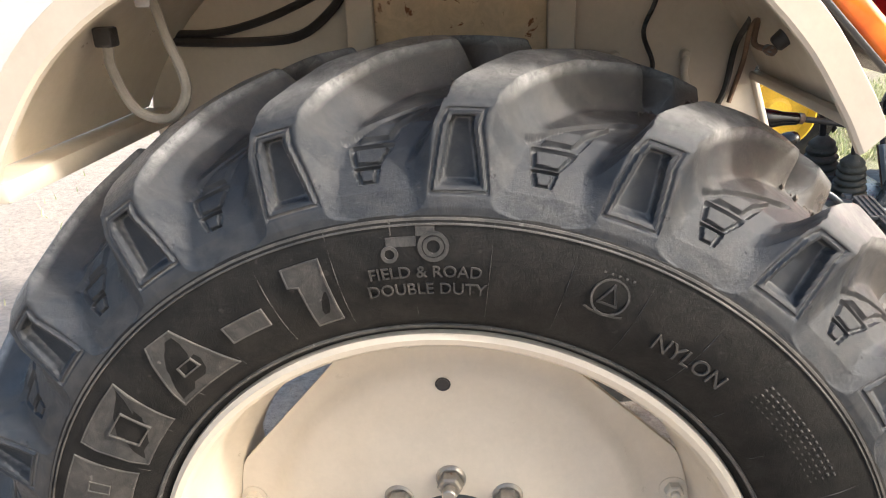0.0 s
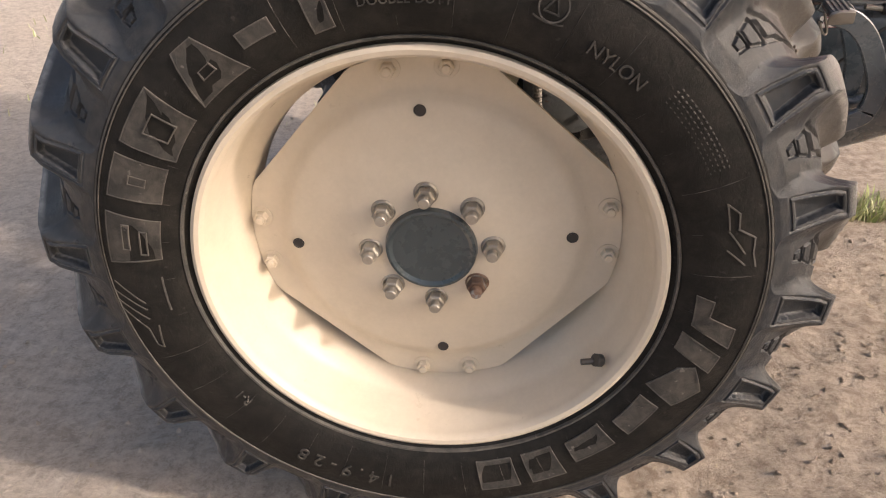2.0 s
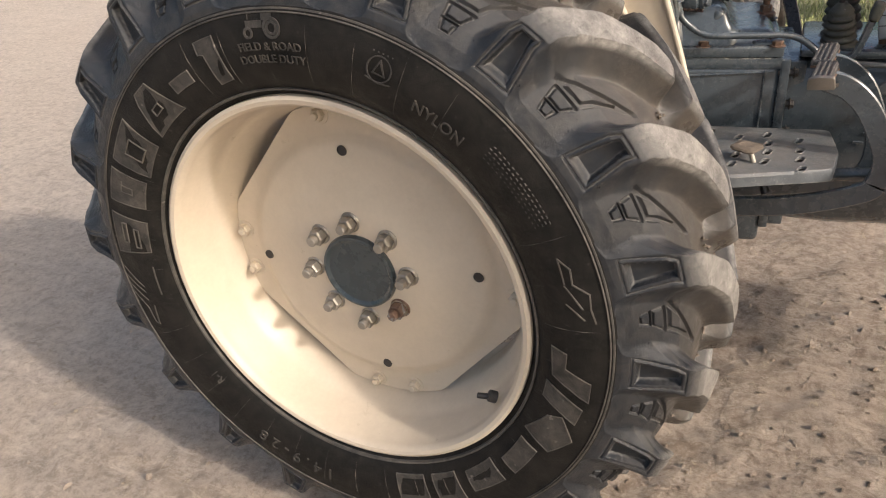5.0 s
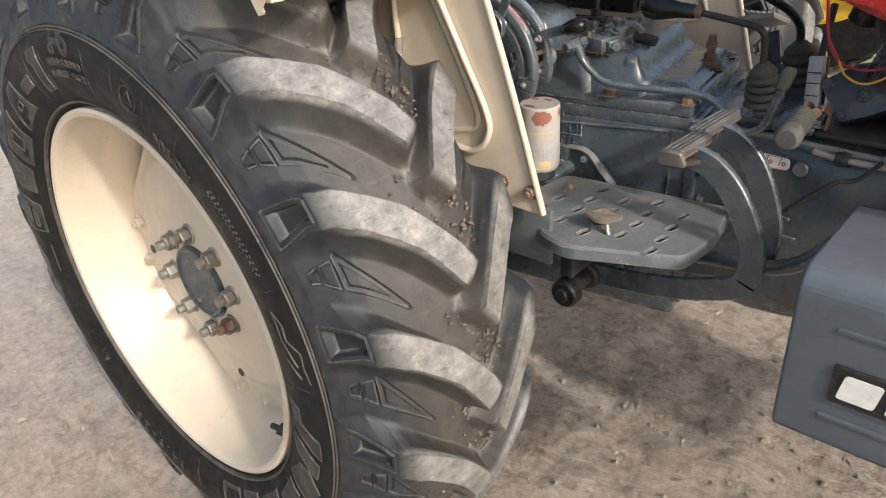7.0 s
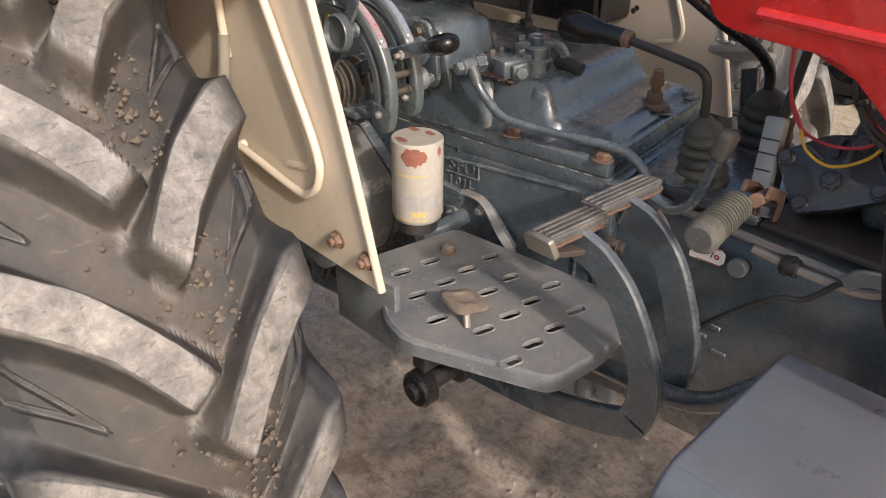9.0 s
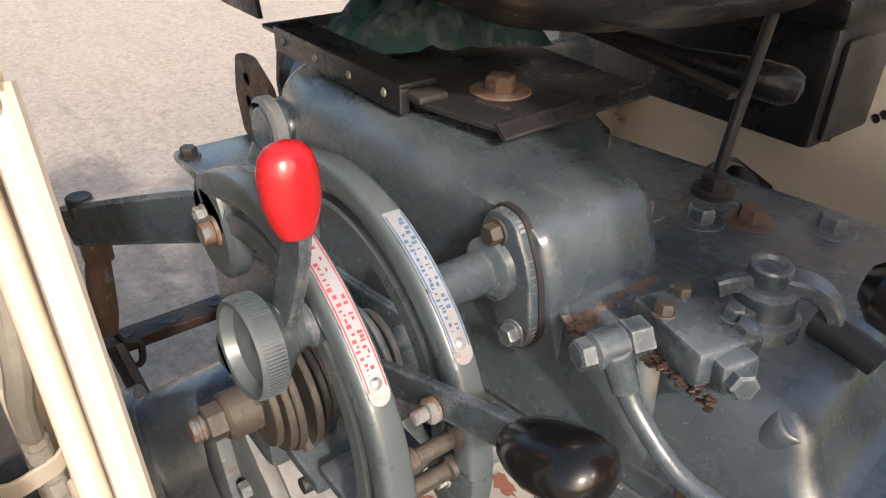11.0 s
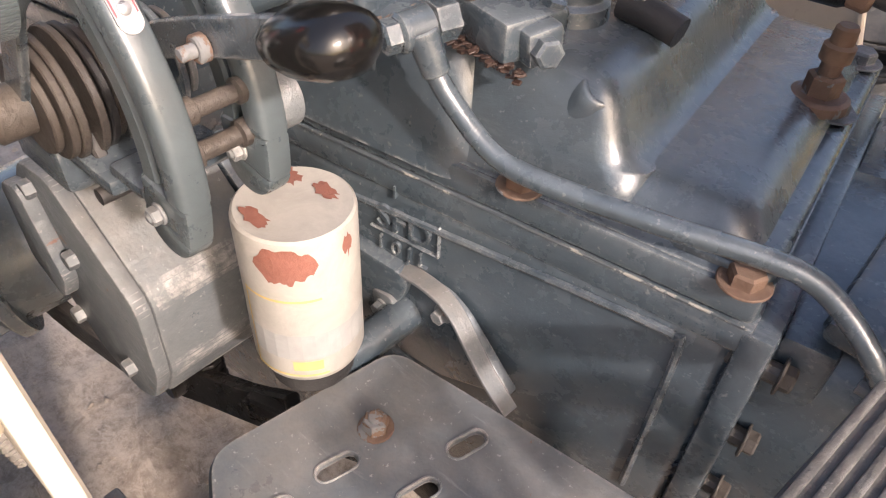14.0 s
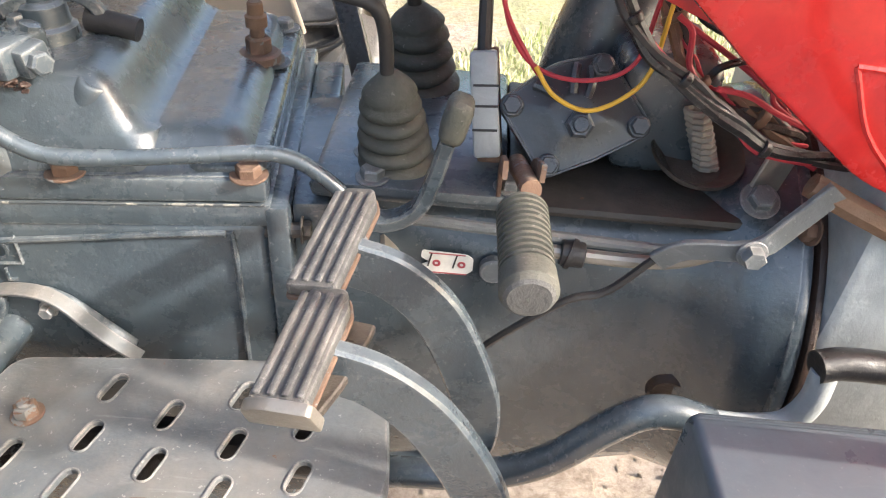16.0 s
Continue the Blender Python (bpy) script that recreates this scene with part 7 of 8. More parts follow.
def steering_box():
    s = thing("steering_box", (0.93, 0.86, 0.9), "grey cast steering box with a round bolted cover", "steering box")
    way = Vector((-0.02, -0.86, 0.50)).normalized()
    o = Vector((0.906, 0.800, 0.948))
    e1 = Vector((1, 0, 0))
    e2 = way.cross(e1).normalized() * -1
    if e2.z < 0:
        e2 = -e2
    at = lambda r, a, h: o + e1 * (r * math.cos(radians(a))) + e2 * (r * math.sin(radians(a))) + way * h
    ears = ((0.052, 178), (0.048, 249), (0.055, -7), (0.045, 64))
    dots = [(0.044 * math.cos(k * 0.13), 0.044 * math.sin(k * 0.13)) for k in range(49)]
    for r, a in ears:
        dots += [(r * math.cos(radians(a)) + 0.0105 * math.cos(k * 0.39), r * math.sin(radians(a)) + 0.0105 * math.sin(k * 0.39)) for k in range(16)]
    dots.sort()
    edge = []
    for run in (dots, dots[::-1]):
        side = []
        for p in run:
            while len(side) > 1 and (side[-1][0] - side[-2][0]) * (p[1] - side[-2][1]) - (side[-1][1] - side[-2][1]) * (p[0] - side[-2][0]) <= 0:
                side.pop()
            side.append(p)
        edge += side[:-1]
    bm = bmesh.new()
    rings = [[bm.verts.new(o + e1 * (x * k) + e2 * (y * k) + way * h) for x, y in edge] for k, h in ((0.86, -0.085), (0.93, -0.02), (1.0, -0.010), (1.0, 0.005), (0.985, 0.0075), (0.955, 0.0075), (0.94, 0.0052), (0.55, 0.0065), (0.42, 0.0095), (0.30, 0.0105))]
    for lo, hi in zip(rings, rings[1:]):
        for k in range(len(edge)):
            bm.faces.new((lo[k], lo[(k + 1) % len(edge)], hi[(k + 1) % len(edge)], hi[k]))
    bm.faces.new(rings[-1])
    part("cover", bm, STEER, s, "lobed cast cover plate with a raised rim", sharp=50)
    for r, a in ears:
        p = at(r, a, 0)
        part("ear", cyl(p - way * 0.010, p + way * 0.009, 0.0100, n=20, bev=0.002), STEER, s)
        part("cover_bolt", hexbolt(p + way * 0.009, way, 0.0078, 0.006, 1.15), STEER, s)
    c = at(0.011, -63, 0.0095)
    part("adjuster_nut", merge(lathe([(0, 0), (0, 0.0120), (0.007, 0.0120), (0.009, 0.0095), (0.009, 0)], c, way, 6), cyl(c, c + way * 0.014, 0.0068, n=16, bev=0.001)), STEER, s)
    for a, b in ((55, 75), (100, 92), (140, 150)):
        part("cast_rib", tube([at(0.016, a, 0.0085), at(0.028, (a + b) / 2, 0.0085), at(0.040, b, 0.0055)], 0.0042, 8, 3), STEER, s)
    part("body", tube([(0.925, 0.905, 0.90), (0.935, 0.91, 0.97), (0.96, 0.92, 1.05), (1.0, 0.92, 1.15)], 0.045, 24, 6, radii=lambda t: 0.050 - 0.014 * t), GREY, s)
    part("side_casting", rbox((0.985, 0.86, 0.945), (0.085, 0.11, 0.11), 0.016, 3), GREY, s)
    part("column", cyl((0.86, 0.90, 1.03), (0.90, 0.90, 1.15), 0.024, n=20, bev=0.003), BLACK, s, "black column tube")
    return s


steering_box().location += Vector((0.001, 0.0, 0.008))


# ---- pedals and footboard ----
def brake_pedals():
    p = thing("brake_pedals", (0.75, 0.58, 0.62), "pair of grey brake pedals with ribbed worn rubber pads", "pedal")
    for i, (y0, y1, arm_y, path) in enumerate(((0.588, 0.702, 0.640, [(0.745, 0.905), (0.778, 0.893), (0.810, 0.860), (0.835, 0.805), (0.848, 0.755), (0.844, 0.705), (0.820, 0.676), (0.72, 0.652), (0.58, 0.630)]),
                                               (0.496, 0.590, 0.545, [(0.742, 0.900), (0.776, 0.888), (0.810, 0.857), (0.840, 0.805), (0.856, 0.758), (0.853, 0.715), (0.830, 0.688), (0.72, 0.650), (0.575, 0.628)]))):
        m = pose(0.734, (y0 + y1) / 2, 0.922 - 0.004 * i, 2, -7, -7)
        L = y1 - y0
        outline = [(-0.0175, -L / 2), (0.0175, -L / 2), (0.0190, L / 2 - 0.016), (0.013, L / 2), (-0.009, L / 2), (-0.016, L / 2 - 0.014)]
        pd = part("pad", moved(prism(rounded(outline, 0.004, 3), "xy", -0.006, 0.004, 0.002), m), PEDAL, p, "worn ribbed rubber pad")
        part("pad_plate", moved(prism(rounded([(a * 1.07, b * 1.02) for a, b in outline], 0.004, 3), "xy", -0.0095, -0.006, 0.001), m), RUST, pd, "rusty backing plate")
        for k in range(4):
            part("rib", moved(rbox((-0.0130 + 0.0087 * k, -0.002, 0.0042), (0.0046, L * 0.9, 0.0036), 0.0014), m), PEDAL, pd)
        part("arm", strap([(x, arm_y, z) for x, z in path], 0.040, 0.013, (0.4, 0, 1), 8), GREY, p, "flat curved pedal arm")
        part("arm_boss", cyl((0.572, arm_y - 0.018, 0.626), (0.572, arm_y + 0.018, 0.626), 0.026, n=24, bev=0.003), DARK, p)
    part("near_lip", moved(prism(rounded([(-0.024, -0.017), (0.022, -0.017), (0.021, 0.009), (-0.006, 0.011), (-0.021, 0.006)], 0.004, 3), "xz", -0.004, 0.004, 0.0015), pose(0.730, 0.495, 0.913, 22, -6, -8)), STEEL, p, "bare metal pad end")
    part("latch", strap([(0.742, 0.505, 0.900), (0.752, 0.54, 0.894), (0.762, 0.59, 0.890)], 0.016, 0.007, (1, 0, 0), 3), GREASE, p, "worn pedal latch")
    part("pivot_shaft", cyl((0.572, 0.47, 0.626), (0.572, 0.70, 0.626), 0.014, n=20, bev=0.002), DARK, p)
    part("pivot_end", merge(cyl((0.572, 0.452, 0.626), (0.572, 0.478, 0.626), 0.027, n=28, bev=0.004), cyl((0.572, 0.445, 0.626), (0.572, 0.453, 0.626), 0.012, n=18, bev=0.002)), BLACK, p)
    part("return_bracket", strap([(0.762, 0.682, 0.895), (0.775, 0.690, 0.872), (0.790, 0.692, 0.835), (0.789, 0.690, 0.822), (0.780, 0.686, 0.828), (0.768, 0.682, 0.850)], 0.010, 0.004, (0, 1, 0), 3), STEEL, p)
    return p


brake_pedals()


def accelerator():
    a = thing("foot_throttle", (0.88, 0.62, 0.92), "foot throttle with a ribbed round rubber sleeve", "pedal")
    p0, p1 = Vector((0.862, 0.662, 0.948)), Vector((0.866, 0.576, 0.941))
    L = (p1 - p0).length
    prof = [(0, 0), (0, 0.015)]
    for k in range(11):
        b = 0.003 + k * (L * 0.72) / 11
        prof += [(b, 0.0135), (b + 0.0012, 0.0182), (b + 0.0040, 0.0184), (b + 0.0050, 0.0135)]
    prof += [(L * 0.76, 0.0186), (L * 0.95, 0.0192), (L, 0.0165), (L, 0)]
    bm = lathe(prof, p0, p1 - p0, 28)
    part("rubber_sleeve", bm, BOOT, a, "ribbed perished rubber", sharp=25)
    part("end_dirt", lathe([(0, 0.0165), (0.002, 0.014), (0.0025, 0)], p1, p1 - p0, 24), PEDAL, a, "sandy worn end")
    part("stem", merge(cyl((0.870, 0.69, 0.946), (0.862, 0.755, 0.93), 0.008, n=12), strap([(0.850, 0.70, 0.955), (0.850, 0.75, 0.93), (0.85, 0.755, 0.90)], 0.014, 0.004, (0, 1, 0), 3), strap([(0.878, 0.70, 0.955), (0.876, 0.75, 0.93), (0.874, 0.755, 0.90)], 0.014, 0.004, (0, 1, 0), 3)), RUST, a, "rusty stem and fork")
    part("throttle_rod", tube([(0.87, 0.722, 0.872), (0.92, 0.720, 0.868), (0.99, 0.715, 0.872), (1.03, 0.706, 0.895)], 0.006, 10, 4), STEEL, a)
    part("rod_clamp", merge(cyl((0.905, 0.721, 0.869), (0.925, 0.72, 0.868), 0.011, n=16, bev=0.001), cyl((0.912, 0.721, 0.869), (0.916, 0.72, 0.868), 0.0135, n=16)), DARK, a)
    part("bell_crank", strap([(0.978, 0.700, 0.884), (0.996, 0.694, 0.902), (1.04, 0.684, 0.914), (1.062, 0.686, 0.938), (1.085, 0.69, 0.968)], 0.018, 0.006, (0.6, 0, -1), 3), GREY_WORN, a)
    part("crank_bolt", hexbolt((1.038, 0.680, 0.914), (0, -1, 0), 0.009, 0.009, 1.3), GREY_WORN, a)
    part("thin_rod", tube([(0.835, 0.705, 0.748), (0.87, 0.703, 0.79), (0.915, 0.70, 0.835), (0.945, 0.70, 0.848), (0.975, 0.70, 0.885)], 0.0035, 8, 6), DARK, a)
    return a


accelerator()


def white_pad():
    w = thing("clutch_pedal", (0.84, 0.83, 0.9), "worn cracked clutch pedal pad on a rusty strip", "pedal")
    part("pad", moved(rbox((0, 0, 0), (0.023, 0.022, 0.088), 0.003), pose(0.839, 0.805, 0.945, -18, -8, 0)), PALE_LIT_GREY, w, "flaking pale pad")
    part("strip", moved(rbox((0, 0, 0), (0.022, 0.008, 0.10), 0.002), pose(0.842, 0.822, 0.935, -18, -8, 0)), RUST, w)
    for z in (0.925, 0.945, 0.962):
        part("crack", moved(rbox((0, -0.0115, z - 0.945), (0.021, 0.001, 0.002), 0, 1), pose(0.839, 0.805, 0.945, -18, -4, 0)), DARK, w)
    part("upper_stem", tube([(0.834, 0.83, 0.98), (0.832, 0.85, 1.02), (0.83, 0.87, 1.06)], 0.006, 8, 3), DARK, w)
    return w


white_pad().location += Vector((-0.006, -0.004, 0.012))


def footboard():
    f = thing("footboard", (0.6, 0.58, 0.74), "grey slotted steel footboard with worn paint", "footboard")
    poly = rounded([(0.427, 0.505), (0.452, 0.652), (0.520, 0.660), (0.573, 0.665), (0.766, 0.684), (0.782, 0.57), (0.772, 0.484), (0.600, 0.414), (0.555, 0.424)], 0.016, 4)
    slots = []
    rows_ = [[(0.546, 0.628), (0.601, 0.606), (0.654, 0.632), (0.712, 0.608)], [(0.495, 0.556), (0.547, 0.579), (0.604, 0.559), (0.659, 0.584), (0.716, 0.560)],
             [(0.489, 0.506), (0.548, 0.534), (0.605, 0.512), (0.660, 0.540), (0.718, 0.515)], [(0.545, 0.484), (0.602, 0.466), (0.658, 0.492), (0.722, 0.470)]]
    sl = [c for r in rows_ for c in r]
    # the sheet, cut by its slots
    me = finish(prism(poly, "xy", 0.752, 0.757), "sheet", ALLOY)
    cut = None
    for x, y in sl:
        o = prism([(x + a, y + b) for a, b in arc_pts((0, 0.0085), 0.0062, 0, 180, 6) + arc_pts((0, -0.0085), 0.0062, 180, 360, 6)], "xy", 0.74, 0.77)
        o = moved(o, Matrix.Translation((x, y, 0)) @ Matrix.Rotation(radians(-14), 4, 'Z') @ Matrix.Translation((-x, -y, 0)))
        cut = o if cut is None else merge(cut, o)
    a, b = new("sheet_cut", me), new("slot_cut", finish(cut, "slot_cut", ALLOY))
    md = a.modifiers.new("slots", 'BOOLEAN')
    md.object, md.solver = b, 'EXACT'
    done = bpy.data.meshes.new_from_object(a.evaluated_get(bpy.context.evaluated_depsgraph_get()))
    bm = bmesh.new()
    bm.from_mesh(done)
    for o in (a, b):
        bpy.data.objects.remove(o)
    sheet = part("sheet", bm, ALLOY, f, sharp=30)
    for x, y in sl:
        rim = [Vector((x, y, 0.7575)) + Matrix.Rotation(radians(-14), 3, 'Z') @ Vector((u, v, 0)) for u, v in arc_pts((0, 0.0085), 0.0072, 0, 180, 7) + arc_pts((0, -0.0085), 0.0072, 180, 360, 7)]
        part("slot_rim", tube(rim + [rim[0]], 0.0010, 6, 1), ALLOY, sheet)
    edge = [Vector((x, y, 0)) for x, y in poly]
    k = len(edge)
    bm = bmesh.new()
    top = [bm.verts.new((v.x, v.y, 0.757)) for v in edge]
    mid = [bm.verts.new((v.x + (v.x - 0.62) * 0.012, v.y + (v.y - 0.56) * 0.03, 0.752)) for v in edge]
    low = [bm.verts.new((v.x + (v.x - 0.62) * 0.012, v.y + (v.y - 0.56) * 0.03, 0.733)) for v in edge]
    low2 = [bm.verts.new((v.x, v.y, 0.733)) for v in edge]
    for i in range(k):
        j = (i + 1) % k
        for A, B_ in ((top, mid), (mid, low), (low, low2)):
            bm.faces.new((A[i], A[j], B_[j], B_[i]))
    part("folded_edge", bm, ALLOY, sheet)
    part("foot_nut", merge(hexbolt((0.492, 0.594, 0.757), (0, 0, 1), 0.0095, 0.010, 1.35, 0.005)), RUST, f, "rusty nut with washer")
    bm = lathe([(-0.001, 0), (-0.001, 0.025), (0.003, 0.029), (0.007, 0.027), (0.0092, 0.019), (0.0100, 0.0150), (0.0088, 0.0120), (0.0080, 0.006), (0.0082, 0)], (0, 0, 0), (0, 0, 1), 40)
    for v in bm.verts:
        ang = math.atan2(v.co.y, v.co.x)
        k = 1 + 0.10 * math.cos(4 * ang) + 0.07 * noise.noise(Vector((math.cos(ang) * 2, math.sin(ang) * 2, 4)))
        v.co = Vector((v.co.x * k, v.co.y * k * 0.74, v.co.z + 0.0016 * noise.noise(v.co * 130)))
    part("pedal_button", moved(bm, pose(0.624, 0.492, 0.780, 6, 4, 25)), MUD, f, "small pedal pad caked with dry sandy mud")
    part("button_stem", tube([(0.640, 0.482, 0.757), (0.634, 0.486, 0.772), (0.627, 0.490, 0.783)], 0.0045, 10, 4), STEEL, f)
    part("bracket", span(0.43, 0.555, 0.437, 0.447, 0.690, 0.795, 0.002), ALLOY, f, "grey side bracket")
    part("under_rail", merge(span(0.47, 0.76, 0.60, 0.625, 0.70, 0.733, 0.003), span(0.56, 0.585, 0.46, 0.62, 0.66, 0.733, 0.003)), DARK, f)
    part("stud", tube([(0.66, 0.52, 0.733), (0.662, 0.515, 0.70), (0.668, 0.51, 0.685)], 0.008, 10, 3), DARK, f)
    return f


footboard()

# ---- box, pipes, bonnet ----
def battery_box():
    b = thing("battery_box", (1.2, 0.45, 0.65), "grey painted steel battery box with a dark name badge", "battery box")
    part("body", prism(rounded([(0.322, 0.645), (0.322, 0.868), (0.345, 0.888), (0.555, 0.876), (0.562, 0.862), (0.562, 0.645)], 0.014, 4), "yz", 0.978, 1.42, 0.006, 3), GREY_BOX, b)
    part("swage", span(1.03, 1.40, 0.3185, 0.3235, 0.818, 0.826, 0.002), GREY_BOX, b)
    part("swage", span(1.03, 1.40, 0.3185, 0.3235, 0.690, 0.698, 0.002), GREY_BOX, b)
    badge = part("badge", prism(rounded([(1.036, 0.722), (1.036, 0.776), (1.32, 0.776), (1.32, 0.722)], 0.004, 3), "xz", 0.317, 0.3215), BLACK, b, "black badge plate")
    for k in range(5):
        x = 1.045 + 0.053 * k
        part("badge_mark", prism(rounded([(x, 0.731), (x + 0.006, 0.767), (x + 0.048, 0.767), (x + 0.042, 0.731)], 0.005, 3), "xz", 0.3155, 0.3175), WHITE, badge, "plain white badge shape")
    part("support", span(1.05, 1.10, 0.45, 0.70, 0.62, 0.648, 0.004), DARK, b)
    return b


battery_box()


def front_rail():
    r = thing("rail_pipe", (1.1, 0.5, 0.9), "black painted steel pipe with worn rubbed paint", "pipe")
    part("pipe", tube([(0.985, 0.50, 1.30), (1.005, 0.50, 1.20), (1.036, 0.50, 1.075), (1.060, 0.502, 0.985), (1.085, 0.51, 0.945), (1.12, 0.52, 0.912), (1.15, 0.525, 0.885)], 0.0102, 16, 8), BLACK_GLOSS, r)
    part("foot", rbox((1.152, 0.527, 0.880), (0.05, 0.04, 0.012), 0.003), STEEL, r, "bare foot plate")
    l = thing("exhaust_pipe", (0.95, 0.62, 0.7), "dark steel pipe running along under the clutch housing", "pipe")
    part("pipe", tube([(0.66, 0.64, 0.660), (0.785, 0.622, 0.688), (0.86, 0.62, 0.699), (0.91, 0.62, 0.725), (0.95, 0.62, 0.772), (0.975, 0.62, 0.795), (1.0, 0.62, 0.799), (1.028, 0.62, 0.790)], 0.0135, 16, 8), GREY, l)
    # elbow's pale colour paints in the sun on its grey
    part("lit_elbow", tube([(1.02, 0.620, 0.793), (1.055, 0.620, 0.792), (1.084, 0.62, 0.800), (1.096, 0.622, 0.824), (1.097, 0.626, 0.852)], 0.010, 14, 6), PALE_LIT_GREY, l, "grey elbow")
    part("hose", tube([(1.089, 0.626, 0.856), (1.12, 0.63, 0.858), (1.22, 0.63, 0.852)], 0.0125, 14, 4), BLACK, l, "black rubber hose")
    return l


front_rail()


def bonnet():
    b = thing("bonnet", (1.2, 0.8, 1.1), "glossy red sheet metal bonnet side with white striped decal", "bonnet")
    yb = 0.66
    poly = [(0.735, 1.300), (0.785, 1.148), (0.80, 1.128), (0.83, 1.122), (0.922, 1.116), (0.990, 1.058), (1.078, 0.992), (1.125, 0.976), (1.30, 0.93), (1.75, 0.88), (1.75, 1.48), (0.70, 1.48)]
    part("side_panel", prism(rounded(poly, 0.02, 4), "xz", yb, yb + 0.012, 0.004), RED, b)
    part("far_panel", prism(rounded(poly, 0.02, 4), "xz", 1.08, 1.092, 0.003), RED, b)
    part("top_panel", span(0.70, 1.75, yb + 0.012, 1.08, 1.47, 1.482, 0.003), RED, b)
    part("inner_flange", prism(rounded([(0.80, 1.18), (0.84, 1.122), (0.985, 1.065), (1.25, 0.90), (1.27, 0.93), (1.0, 1.10), (0.86, 1.16)], 0.01, 3), "xz", yb + 0.05, yb + 0.056, 0.001), RED, b)
    part("crease", tube([(0.84, yb, 1.145), (0.95, yb, 1.140), (1.20, yb, 1.128), (1.70, yb, 1.11)], 0.006, 8, 4), RED, b)
    part("crease", tube([(1.045, yb + 0.001, 1.07), (1.20, yb + 0.001, 1.062), (1.40, yb + 0.001, 1.055)], 0.0026, 8, 3), RED, b)
    part("crease", tube([(1.045, yb + 0.001, 1.07), (1.075, yb + 0.001, 1.02), (1.13, yb + 0.001, 0.985), (1.25, yb + 0.001, 0.97)], 0.0022, 8, 5), RED, b)
    decal = part("decal", prism([(0.800, 1.240), (0.828, 1.180), (1.60, 1.135), (1.60, 1.195)], "xz", yb - 0.0012, yb + 0.001), WHITE, b, "white decal")
    for k in range(20):
        x = 0.828 + 0.031 * k
        w = min(0.0012 + 0.0020 * k, 0.021)
        z1, z0 = 1.233 - 0.0018 * k, 1.185 - 0.0018 * k
        part("stripe", prism([(x, z1), (x + 0.023, z0), (x + 0.023 + w, z0), (x + w, z1)], "xz", yb - 0.0022, yb - 0.0008), RED, decal)
    return b


bonnet()

# ---- wires round the steering box ----
def bundle(label, pts, spread, wires, turns):
    """Several insulated wires wound loosely round one another, tied here and there."""
    w = thing("wiring_loom", pts[0], label, "cable", "wiring looms")
    line = glide([Vector(p) for p in pts], 9)
    for i, (r, mat) in enumerate(wires):
        run = []
        for k, p in enumerate(line):
            f = k / (len(line) - 1)
            a = math.tau * (i / len(wires) + turns * f) + 0.8 * noise.noise(Vector((f * 5, i * 3.1, 0)))
            d = spread * (0.75 + 0.5 * abs(noise.noise(Vector((f * 7, i * 5.7, 2)))))
            run.append(p + Vector((math.cos(a) * d, math.sin(a) * d * 0.7, math.sin(a) * d)))
        part("wire", tube(run, r, 6, 1), mat, w)
    for f in (0.22, 0.47, 0.8):
        k = int(f * (len(line) - 1))
        part("tie", cyl(line[k], line[k] + (line[k + 1] - line[k]).normalized() * 0.007, spread * 1.75, spread * 1.65, 12, 0.001), TAPE if spread > 0.0045 else BLACK, w, "wound tape")
    return w


wiring("cable", "red insulated wire looped over the steering box", [(0.83, 0.80, 1.09), (0.845, 0.79, 1.03), (0.87, 0.785, 1.0), (0.91, 0.78, 0.995), (0.945, 0.785, 1.01), (0.955, 0.79, 1.06)], 0.0019, WIRE_RED)
wiring("cable", "red insulated wire beside the steering box", [(0.828, 0.80, 1.10), (0.84, 0.79, 1.045), (0.862, 0.786, 1.008), (0.872, 0.783, 0.995)], 0.0019, WIRE_RED)
wiring("cable", "yellow insulated wire hanging over the steering box", [(0.868, 0.775, 1.005), (0.884, 0.765, 0.987), (0.911, 0.76, 0.979), (0.938, 0.765, 0.990), (0.955, 0.77, 1.012), (0.962, 0.78, 1.06)], 0.0019, WIRE_YELLOW)
bundle("brown and red wires bound into a loom beside the steering box", [(0.955, 0.8, 1.079), (0.963, 0.79, 1.056), (0.977, 0.775, 1.029), (0.994, 0.765, 1.003), (1.017, 0.755, 0.999), (1.043, 0.75, 0.989), (1.077, 0.75, 0.969)], 0.0058, [(0.0042, TAPE), (0.0036, TAPE), (0.0020, WIRE_RED), (0.0038, OILY), (0.0032, BLACK)], 1.6)
bundle("black wires bound into a loom crossing the clutch housing", [(0.915, 0.76, 1.084), (0.923, 0.75, 1.066), (0.944, 0.745, 1.039), (0.978, 0.74, 1.015), (1.015, 0.735, 0.99), (1.05, 0.735, 0.97), (1.114, 0.74, 0.964)], 0.0042, [(0.0044, BLACK), (0.0038, BLACK), (0.0036, DARK), (0.0017, WIRE_RED)], 1.2)
wiring("cable", "thin red wire tied along the loom", [(0.994, 0.73, 1.019), (1.018, 0.73, 1.015), (1.041, 0.73, 1.004), (1.07, 0.735, 0.991)], 0.0022, WIRE_RED)
wiring("cable", "black cable running up below the bonnet", [(0.978, 0.8, 1.066), (0.99, 0.79, 1.05), (1.014, 0.79, 1.039), (1.044, 0.8, 1.03)], 0.0055, BLACK)
wiring("cable", "thin black cable looping below the bonnet", [(1.001, 0.78, 1.003), (1.01, 0.78, 1.015), (1.037, 0.79, 1.019), (1.067, 0.8, 1.014)], 0.0032, BLACK)
